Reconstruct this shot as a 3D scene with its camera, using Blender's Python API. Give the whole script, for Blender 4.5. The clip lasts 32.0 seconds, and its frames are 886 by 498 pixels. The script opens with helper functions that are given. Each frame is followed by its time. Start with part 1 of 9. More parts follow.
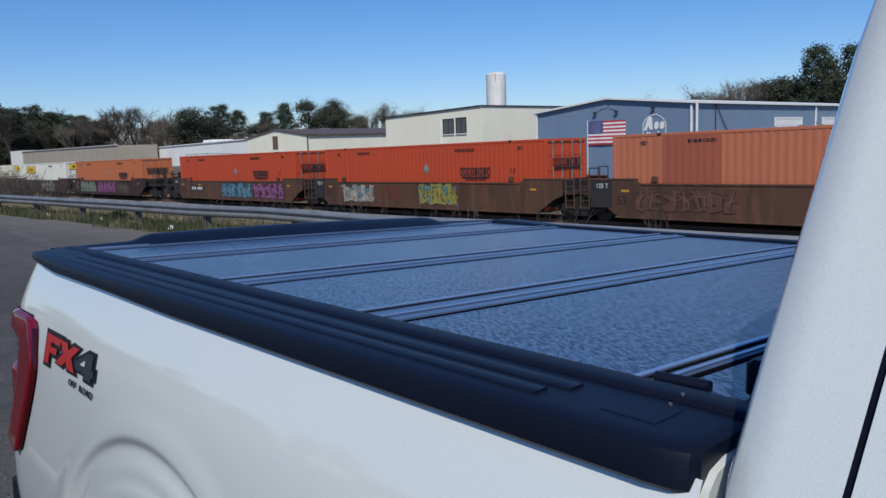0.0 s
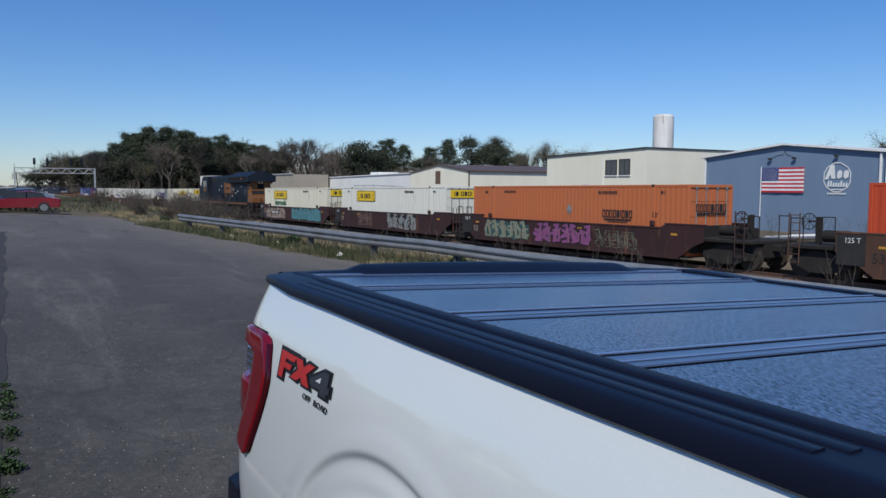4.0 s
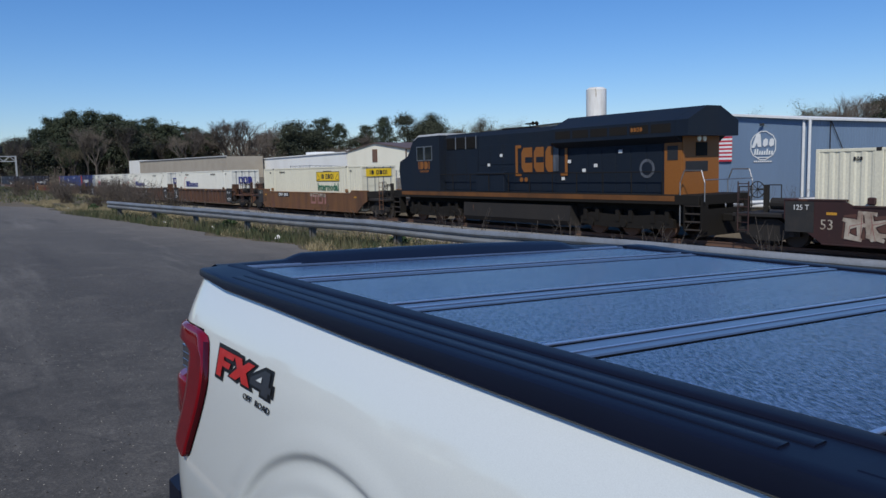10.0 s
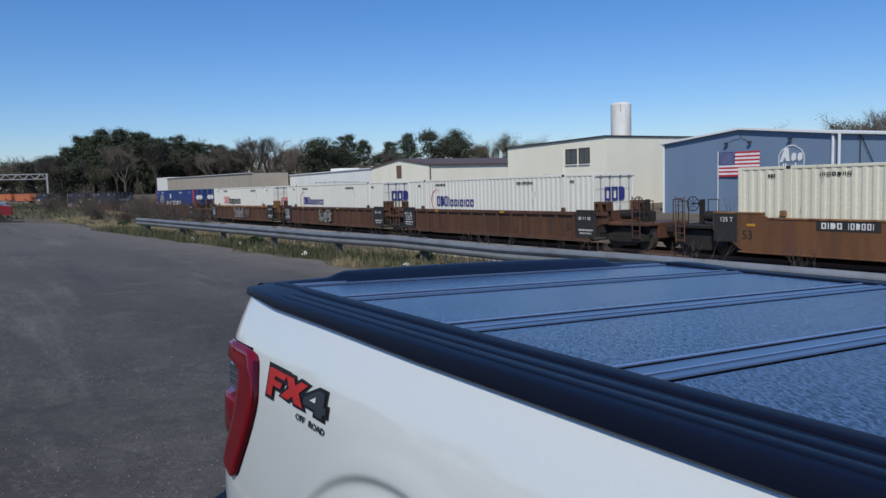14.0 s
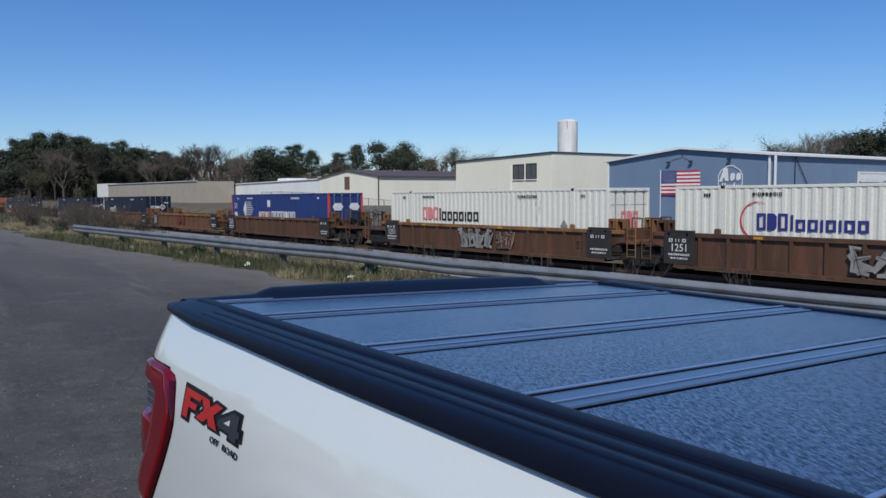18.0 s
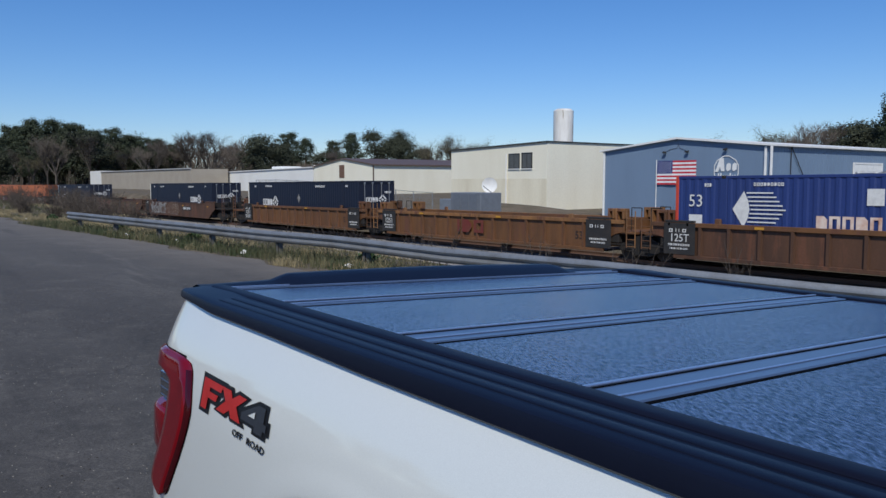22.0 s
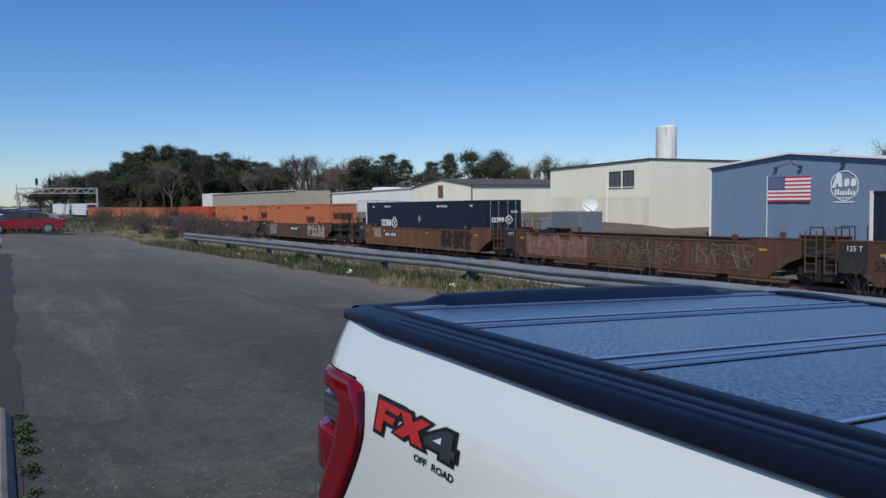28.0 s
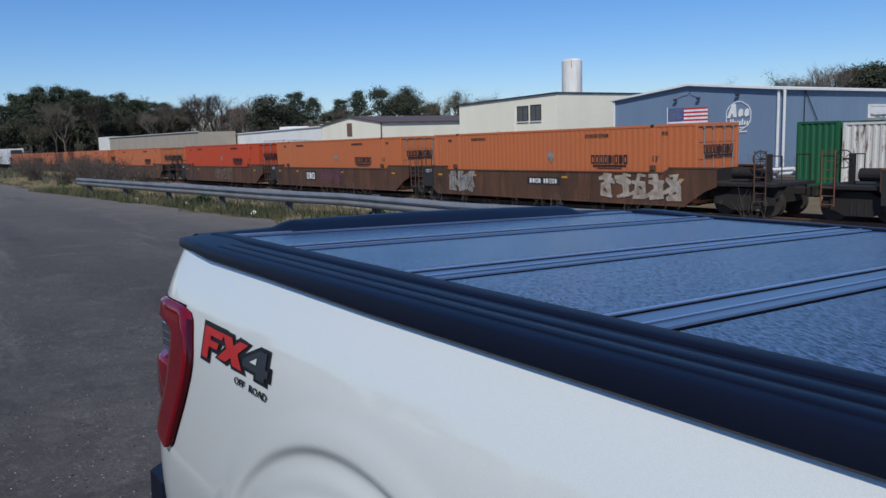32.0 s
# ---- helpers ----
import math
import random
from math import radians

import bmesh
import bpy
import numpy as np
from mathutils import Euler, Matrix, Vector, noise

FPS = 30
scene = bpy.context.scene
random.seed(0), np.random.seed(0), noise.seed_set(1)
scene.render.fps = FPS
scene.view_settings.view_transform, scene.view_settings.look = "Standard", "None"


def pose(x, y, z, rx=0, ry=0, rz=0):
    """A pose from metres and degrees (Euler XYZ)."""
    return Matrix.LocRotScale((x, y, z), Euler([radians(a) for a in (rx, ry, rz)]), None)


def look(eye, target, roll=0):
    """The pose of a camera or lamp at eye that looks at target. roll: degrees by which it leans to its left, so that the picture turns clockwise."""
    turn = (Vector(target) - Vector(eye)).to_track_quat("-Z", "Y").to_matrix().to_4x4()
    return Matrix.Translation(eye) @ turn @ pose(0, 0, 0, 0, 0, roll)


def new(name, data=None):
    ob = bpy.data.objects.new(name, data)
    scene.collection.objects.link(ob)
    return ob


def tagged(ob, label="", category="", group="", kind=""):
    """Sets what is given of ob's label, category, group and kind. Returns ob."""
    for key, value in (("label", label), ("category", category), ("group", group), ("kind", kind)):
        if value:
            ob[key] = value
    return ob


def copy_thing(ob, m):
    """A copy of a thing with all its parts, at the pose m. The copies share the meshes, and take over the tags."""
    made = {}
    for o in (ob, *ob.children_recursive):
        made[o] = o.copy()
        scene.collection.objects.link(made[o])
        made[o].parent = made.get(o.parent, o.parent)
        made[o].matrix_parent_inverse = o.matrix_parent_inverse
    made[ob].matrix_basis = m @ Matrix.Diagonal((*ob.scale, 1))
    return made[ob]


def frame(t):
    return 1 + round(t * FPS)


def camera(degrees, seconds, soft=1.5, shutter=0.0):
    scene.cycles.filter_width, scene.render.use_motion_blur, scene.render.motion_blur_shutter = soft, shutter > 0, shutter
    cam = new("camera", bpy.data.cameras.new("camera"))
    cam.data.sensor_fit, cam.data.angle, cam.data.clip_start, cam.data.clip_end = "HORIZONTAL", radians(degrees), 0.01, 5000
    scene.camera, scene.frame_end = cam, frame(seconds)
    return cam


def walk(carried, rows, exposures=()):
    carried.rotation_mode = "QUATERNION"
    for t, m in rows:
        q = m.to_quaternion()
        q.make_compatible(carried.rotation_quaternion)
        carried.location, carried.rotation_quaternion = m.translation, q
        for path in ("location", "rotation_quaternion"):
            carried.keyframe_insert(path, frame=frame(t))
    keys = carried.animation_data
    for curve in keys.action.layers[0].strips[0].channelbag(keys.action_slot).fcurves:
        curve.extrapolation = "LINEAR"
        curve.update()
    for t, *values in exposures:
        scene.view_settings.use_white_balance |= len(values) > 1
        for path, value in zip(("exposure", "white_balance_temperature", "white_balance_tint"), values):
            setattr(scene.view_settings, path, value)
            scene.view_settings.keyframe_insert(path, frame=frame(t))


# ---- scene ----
# World: x along the railway (trains run towards +x), y across it, z up; the car park lies at z = 0.
cam = camera(59.29, 32.0)
# seconds, eye, yaw to the left of +y, pitch up, roll
PATH = [
    (0, 0.307, 0.033, 1.675, 48.90, -7.44, -1.97),
    (0.5, 0.304, 0.022, 1.679, 49.03, -6.77, -1.76),
    (1, 0.296, 0.017, 1.680, 49.90, -6.41, -1.61),
    (1.5, 0.290, 0.015, 1.679, 49.52, -6.01, -1.00),
    (2, 0.287, 0.017, 1.677, 48.70, -6.12, -0.81),
    (2.5, 0.282, 0.010, 1.679, 49.78, -6.12, -0.89),
    (3, 0.276, -0.008, 1.680, 51.61, -5.83, -0.36),
    (3.5, 0.269, -0.061, 1.685, 55.27, -4.62, -0.09),
    (4, 0.287, -0.123, 1.698, 60.20, -4.54, 0.33),
    (4.5, 0.268, -0.146, 1.709, 62.04, -3.95, 0.05),
    (6.5, 0.255, -0.148, 1.721, 61.09, -3.51, -0.63),
    (7, 0.255, -0.141, 1.723, 60.32, -3.37, -0.85),
    (7.5, 0.263, -0.135, 1.724, 59.77, -3.22, -0.79),
    (8, 0.253, -0.129, 1.723, 58.69, -3.28, -0.92),
    (8.5, 0.254, -0.119, 1.723, 57.45, -4.04, -0.81),
    (9, 0.239, -0.100, 1.712, 56.04, -4.95, -1.13),
    (9.5, 0.244, -0.101, 1.719, 55.78, -5.40, -1.32),
    (10, 0.234, -0.097, 1.716, 55.78, -6.23, -1.25),
    (10.5, 0.238, -0.101, 1.719, 55.60, -6.29, -1.16),
    (11, 0.232, -0.102, 1.718, 55.43, -5.98, -0.84),
    (11.5, 0.232, -0.108, 1.719, 55.50, -5.61, -0.77),
    (12, 0.231, -0.110, 1.723, 55.53, -5.08, -0.80),
    (12.5, 0.232, -0.106, 1.725, 55.13, -4.88, -1.07),
    (13, 0.220, -0.110, 1.719, 54.83, -4.82, -1.42),
    (13.5, 0.209, -0.126, 1.723, 55.48, -4.80, -1.53),
    (14, 0.183, -0.143, 1.723, 57.50, -5.04, -1.50),
    (14.5, 0.203, -0.136, 1.719, 58.16, -5.42, -1.81),
    (15, 0.264, -0.111, 1.720, 60.85, -6.12, -0.46),
    (15.5, 0.302, -0.122, 1.728, 64.24, -6.01, -1.13),
    (17.5, 0.249, -0.082, 1.720, 56.61, -5.05, 0.12),
    (18, 0.195, -0.086, 1.737, 53.62, -4.18, -0.31),
    (18.5, 0.111, -0.105, 1.742, 51.94, -3.95, -0.33),
    (19, 0.094, -0.128, 1.721, 50.14, -4.38, 0.21),
    (19.5, 0.104, -0.139, 1.721, 51.10, -4.50, -0.57),
    (20, 0.112, -0.135, 1.726, 52.48, -4.06, -0.53),
    (20.5, 0.114, -0.140, 1.723, 52.55, -3.84, -0.35),
    (21, 0.112, -0.146, 1.722, 52.60, -3.84, -0.25),
    (21.5, 0.125, -0.124, 1.712, 53.03, -4.62, -0.33),
    (22, 0.072, -0.102, 1.719, 53.19, -4.98, -0.02),
    (22.5, -0.082, -0.137, 1.738, 49.44, -2.55, -1.08),
    (23, -0.074, -0.160, 1.749, 51.82, -3.05, -0.56),
    (23.5, -0.062, -0.171, 1.737, 53.68, -3.81, -0.83),
    (24, -0.056, -0.195, 1.732, 56.51, -5.34, -2.02),
    (24.5, -0.059, -0.214, 1.729, 60.12, -4.51, -1.20),
    (25, -0.061, -0.226, 1.728, 61.62, -3.33, -0.98),
    (25.5, -0.089, -0.220, 1.727, 61.88, -4.59, -2.06),
    (27.5, -0.064, -0.229, 1.721, 60.40, -3.70, -0.52),
    (28, -0.070, -0.218, 1.718, 60.33, -3.51, -0.55),
    (28.5, -0.066, -0.214, 1.719, 60.29, -3.51, -0.68),
    (29, -0.063, -0.209, 1.719, 60.25, -3.68, -0.84),
    (29.5, -0.063, -0.204, 1.714, 60.42, -4.29, -1.06),
    (30, -0.038, -0.208, 1.703, 59.47, -4.80, -0.26),
    (30.5, -0.045, -0.152, 1.681, 55.07, -8.22, 0.65),
    (31, -0.026, -0.084, 1.670, 56.45, -8.22, -0.85),
    (31.5, -0.007, -0.059, 1.665, 53.59, -8.47, -1.28),
    (32, 0.014, -0.047, 1.668, 54.07, -8.17, -1.77),
]


def eye_pose(x, y, z, yaw, pitch, roll):
    a, b = radians(yaw), radians(pitch)
    ahead = Vector((-math.sin(a) * math.cos(b), math.cos(a) * math.cos(b), math.sin(b)))
    return look((x, y, z), Vector((x, y, z)) + ahead, roll)


walk(cam, [(r[0], eye_pose(*r[1:])) for r in PATH])

# ---- world, sun, exposure ----
SUN_EL, SUN_AZ = 46.0, -46.0   # height, and azimuth from +x towards +y of the direction to the sun
world = bpy.data.worlds.new("world")
scene.world = world
world.use_nodes = True
wn = world.node_tree
sky = wn.nodes.new("ShaderNodeTexSky")
sky.sky_type, sky.sun_disc = "NISHITA", False
sky.sun_elevation, sky.sun_rotation = radians(SUN_EL), radians(90 - SUN_AZ)
sky.air_density, sky.dust_density, sky.ozone_density = 1.0, 0.15, 3.0
wn.nodes["Background"].inputs["Strength"].default_value = 0.089
hue = wn.nodes.new("ShaderNodeHueSaturation")
hue.inputs["Saturation"].default_value = 1.15
tint = wn.nodes.new("ShaderNodeMixRGB")
tint.blend_type, tint.inputs["Fac"].default_value = "MULTIPLY", 1.0
tint.inputs["Color2"].default_value = (0.81, 0.93, 1.20, 1)
wn.links.new(sky.outputs[0], tint.inputs["Color1"])
wn.links.new(tint.outputs[0], hue.inputs["Color"])
wn.links.new(hue.outputs[0], wn.nodes["Background"].inputs["Color"])
sun_data = bpy.data.lights.new("sun", "SUN")
sun_data.energy, sun_data.angle, sun_data.color = 3.5, radians(0.53), (1.0, 0.97, 0.89)
sun = new("sun", sun_data)
_el, _az = radians(SUN_EL), radians(SUN_AZ)
sun_dir = Vector((math.cos(_el) * math.cos(_az), math.cos(_el) * math.sin(_az), math.sin(_el)))
sun.rotation_euler = sun_dir.to_track_quat("Z", "Y").to_euler()
sun.location = (0, 0, 60)
scene.view_settings.exposure = 0.0


# ---- materials ----
def nodes_of(name):
    m = bpy.data.materials.new(name)
    m.use_nodes = True
    nt = m.node_tree
    return m, nt, nt.nodes["Principled BSDF"]


def mat(name, col, rough=0.6, metal=0.0, dirt=None, amount=0.35, scale=3.0, fine=40.0, bump=0.1, depth=0.01,
        streak=False, rand=0.0, coat=0.0, spec=0.5, rust=None, rust_amount=0.0, bscale=0.0):
    """A weathered surface: colour, broad dirt, fine grain, streaks, patches of rust, relief."""
    m, nt, b = nodes_of(name)
    L = nt.links.new
    tc = nt.nodes.new("ShaderNodeTexCoord")
    src = tc.outputs["Object"]
    if streak:
        mp = nt.nodes.new("ShaderNodeMapping")
        mp.inputs["Scale"].default_value = (1.0, 1.0, 0.18)
        L(src, mp.inputs["Vector"])
        src = mp.outputs["Vector"]
    n1 = nt.nodes.new("ShaderNodeTexNoise")
    n1.inputs["Scale"].default_value, n1.inputs["Detail"].default_value, n1.inputs["Roughness"].default_value = scale, 6.0, 0.62
    L(src, n1.inputs["Vector"])
    n2 = nt.nodes.new("ShaderNodeTexNoise")
    n2.inputs["Scale"].default_value, n2.inputs["Detail"].default_value = fine, 3.0
    L(tc.outputs["Object"], n2.inputs["Vector"])
    ramp = nt.nodes.new("ShaderNodeMapRange")
    ramp.inputs["From Min"].default_value, ramp.inputs["From Max"].default_value = 0.42, 0.75
    ramp.inputs["To Max"].default_value = amount
    L(n1.outputs["Fac"], ramp.inputs["Value"])
    mix = nt.nodes.new("ShaderNodeMixRGB")
    mix.inputs["Color1"].default_value = (*col, 1)
    mix.inputs["Color2"].default_value = (*(dirt or [c * 0.5 for c in col]), 1)
    L(ramp.outputs[0], mix.inputs["Fac"])
    out = mix.outputs[0]
    if rust:
        n3 = nt.nodes.new("ShaderNodeTexNoise")
        n3.inputs["Scale"].default_value, n3.inputs["Detail"].default_value, n3.inputs["Roughness"].default_value = scale * 1.7, 8.0, 0.7
        add = nt.nodes.new("ShaderNodeVectorMath")
        add.inputs[1].default_value = (7.3, 2.1, 4.4)
        L(src, add.inputs[0])
        L(add.outputs[0], n3.inputs["Vector"])
        r3 = nt.nodes.new("ShaderNodeMapRange")
        r3.inputs["From Min"].default_value, r3.inputs["From Max"].default_value = 0.64 - 0.22 * rust_amount, 0.70 - 0.18 * rust_amount
        L(n3.outputs["Fac"], r3.inputs["Value"])
        m3 = nt.nodes.new("ShaderNodeMixRGB")
        m3.inputs["Color2"].default_value = (*rust, 1)
        L(r3.outputs[0], m3.inputs["Fac"])
        L(out, m3.inputs["Color1"])
        out = m3.outputs[0]
    g = nt.nodes.new("ShaderNodeMapRange")
    g.inputs["To Min"].default_value, g.inputs["To Max"].default_value = 0.82, 1.18
    L(n2.outputs["Fac"], g.inputs["Value"])
    hsv = nt.nodes.new("ShaderNodeHueSaturation")
    L(out, hsv.inputs["Color"])
    L(g.outputs[0], hsv.inputs["Value"])
    if rand:
        oi = nt.nodes.new("ShaderNodeObjectInfo")
        rr = nt.nodes.new("ShaderNodeMapRange")
        rr.inputs["To Min"].default_value, rr.inputs["To Max"].default_value = 1 - rand, 1 + rand
        L(oi.outputs["Random"], rr.inputs["Value"])
        mm = nt.nodes.new("ShaderNodeMath")
        mm.operation = "MULTIPLY"
        L(g.outputs[0], mm.inputs[0])
        L(rr.outputs[0], mm.inputs[1])
        L(mm.outputs[0], hsv.inputs["Value"])
    L(hsv.outputs[0], b.inputs["Base Color"])
    b.inputs["Roughness"].default_value, b.inputs["Metallic"].default_value = rough, metal
    b.inputs["Coat Weight"].default_value = coat
    b.inputs["Coat Roughness"].default_value = 0.05
    b.inputs["Specular IOR Level"].default_value = spec
    if bump:
        bp = nt.nodes.new("ShaderNodeBump")
        bp.inputs["Strength"].default_value, bp.inputs["Distance"].default_value = bump, depth
        L((n2 if not bscale else n1).outputs["Fac"], bp.inputs["Height"])
        L(bp.outputs[0], b.inputs["Normal"])
    return m


def cover_mat():
    """Textured black cover sheet: pressed criss-cross grain and fine speckle, with sky reflection tinted in."""
    m, nt, b = nodes_of("textured cover panel")
    L = nt.links.new
    tc = nt.nodes.new("ShaderNodeTexCoord")

    def noise_at(scale, stretch, detail=3.0):
        turn = nt.nodes.new("ShaderNodeMapping")
        turn.inputs["Rotation"].default_value = (0, 0, radians(33))
        L(tc.outputs["Object"], turn.inputs["Vector"])
        mp = nt.nodes.new("ShaderNodeMapping")
        mp.inputs["Scale"].default_value = stretch
        L(turn.outputs[0], mp.inputs["Vector"])
        n = nt.nodes.new("ShaderNodeTexNoise")
        n.inputs["Scale"].default_value, n.inputs["Detail"].default_value, n.inputs["Roughness"].default_value = scale, detail, 0.7
        L(mp.outputs[0], n.inputs["Vector"])
        return n.outputs["Fac"]

    def weave(angle, scale):
        mp = nt.nodes.new("ShaderNodeMapping")
        mp.inputs["Rotation"].default_value = (0, 0, radians(angle))
        L(tc.outputs["Object"], mp.inputs["Vector"])
        w = nt.nodes.new("ShaderNodeTexWave")
        w.inputs["Scale"].default_value, w.inputs["Distortion"].default_value = scale, 0.4
        L(mp.outputs[0], w.inputs["Vector"])
        return w.outputs["Fac"]

    def math_node(op, a, c):
        n = nt.nodes.new("ShaderNodeMath")
        n.operation = op
        for k, x in enumerate((a, c)):
            if isinstance(x, float):
                n.inputs[k].default_value = x
            else:
                L(x, n.inputs[k])
        return n.outputs[0]

    grain = noise_at(160.0, (0.34, 1.0, 1.0), 2.0)
    dust = noise_at(7.0, (1.0, 1.0, 1.0), 5.0)
    cross = math_node("MULTIPLY", weave(40, 15.0), weave(-40, 15.0))
    tone = math_node("ADD", math_node("MULTIPLY", grain, 1.7), math_node("MULTIPLY", cross, 0.10))
    tone = math_node("ADD", tone, math_node("MULTIPLY", dust, 0.22))
    r = nt.nodes.new("ShaderNodeMapRange")
    r.inputs["From Min"].default_value, r.inputs["From Max"].default_value = 0.76, 1.22
    L(tone, r.inputs["Value"])
    mx = nt.nodes.new("ShaderNodeMixRGB")
    # the blue of the reflected sky is mixed into the black base
    mx.inputs["Color1"].default_value, mx.inputs["Color2"].default_value = (0.002, 0.004, 0.014, 1), (0.070, 0.105, 0.21, 1)
    L(r.outputs[0], mx.inputs["Fac"])
    L(mx.outputs[0], b.inputs["Base Color"])
    b.inputs["Roughness"].default_value = 0.26
    gl = nt.nodes.new("ShaderNodeMapRange")      # the pressed hollows shine less than the crests
    gl.inputs["From Min"].default_value, gl.inputs["From Max"].default_value = 0.78, 1.22
    gl.inputs["To Min"].default_value, gl.inputs["To Max"].default_value = 0.30, 1.3
    L(tone, gl.inputs["Value"])
    L(gl.outputs[0], b.inputs["Specular IOR Level"])
    bp = nt.nodes.new("ShaderNodeBump")
    bp.inputs["Strength"].default_value, bp.inputs["Distance"].default_value = 0.22, 0.002
    L(tone, bp.inputs["Height"])
    L(bp.outputs[0], b.inputs["Normal"])
    return m


M = {}
RUST = (0.13, 0.055, 0.03)
M["white_paint"] = mat("white car paint", (0.635, 0.66, 0.635), 0.30, dirt=(0.59, 0.61, 0.58), amount=0.4, scale=0.8, fine=900, bump=0.0, coat=1.0)
M["white_paint"].node_tree.nodes["Principled BSDF"].inputs["Coat IOR"].default_value = 1.75
M["black_plastic"] = mat("black plastic", (0.0055, 0.0075, 0.018), 0.42, amount=0.3, scale=6, fine=700, bump=0.12, depth=0.001, spec=0.22)
M["black_trim"] = mat("black satin trim", (0.006, 0.007, 0.016), 0.45, amount=0.3, scale=6, fine=300, bump=0.05, depth=0.001, spec=0.18)
M["cover"] = cover_mat()
M["gap_black"] = mat("matt black gap strip", (0.003, 0.003, 0.004), 0.9, bump=0.0, spec=0.05)
# hinge metal: the shine of the blue sky is put into both colours
M["alu_shine"] = mat("anodised strip with painted shine", (0.52, 0.62, 0.78), 0.32, metal=0.85, fine=200, bump=0.05, depth=0.001)
M["alu_plate"] = mat("smooth anodised hinge plate, sky-tinted", (0.135, 0.20, 0.31), 0.30, metal=0.6, fine=200, bump=0.03, depth=0.001, spec=0.8)
M["tail_red"] = mat("red lamp lens", (0.165, 0.0012, 0.005), 0.10, dirt=(0.085, 0.001, 0.004), amount=0.7, scale=10, bump=0.0, coat=0.35, spec=0.35)
M["tail_dark"] = mat("dark lamp lens", (0.042, 0.002, 0.004), 0.12, amount=0.2, bump=0.0, coat=0.3, spec=0.3)
M["lamp_clear"] = mat("smoky clear lens", (0.06, 0.06, 0.065), 0.1, amount=0.2, bump=0.0, coat=1.0)
M["decal_red"] = mat("red decal", (0.42, 0.022, 0.018), 0.35, amount=0.1, bump=0.0)
M["decal_grey"] = mat("grey decal", (0.030, 0.034, 0.042), 0.35, amount=0.1, bump=0.0)
M["decal_black"] = mat("black decal", (0.008, 0.008, 0.009), 0.35, amount=0.1, bump=0.0)
M["rubber"] = mat("tyre rubber", (0.02, 0.02, 0.02), 0.85, bump=0.2)
M["steel_bare"] = mat("worn steel", (0.42, 0.41, 0.40), 0.42, metal=0.9, bump=0.05)
M["glass_dark"] = mat("dark window glass", (0.015, 0.02, 0.024), 0.06, amount=0.1, bump=0.0, coat=0.6)

M["pane_grey"] = mat("grey window pane", (0.10, 0.105, 0.105), 0.22, dirt=(0.06, 0.06, 0.058), amount=0.6, scale=3, bump=0.0, coat=0.3)
M["galv"] = mat("galvanised steel", (0.29, 0.305, 0.32), 0.5, metal=0.55, dirt=(0.17, 0.16, 0.145), amount=0.75, scale=1.8, fine=25, bump=0.05, depth=0.004)
M["galv_dark"] = mat("dull galvanised post", (0.16, 0.15, 0.135), 0.7, metal=0.3, dirt=(0.10, 0.08, 0.06), amount=0.7, scale=3)
M["concrete"] = mat("old concrete", (0.30, 0.25, 0.195), 0.9, dirt=(0.12, 0.105, 0.085), amount=0.9, scale=4, fine=60, bump=0.3, depth=0.01)
M["ballast"] = mat("ballast stone", (0.26, 0.245, 0.23), 0.95, dirt=(0.12, 0.10, 0.085), amount=0.6, scale=2, fine=18, bump=0.8, depth=0.06)
M["rail"] = mat("rusty rail", (0.14, 0.08, 0.055), 0.7, metal=0.3, bump=0.2)


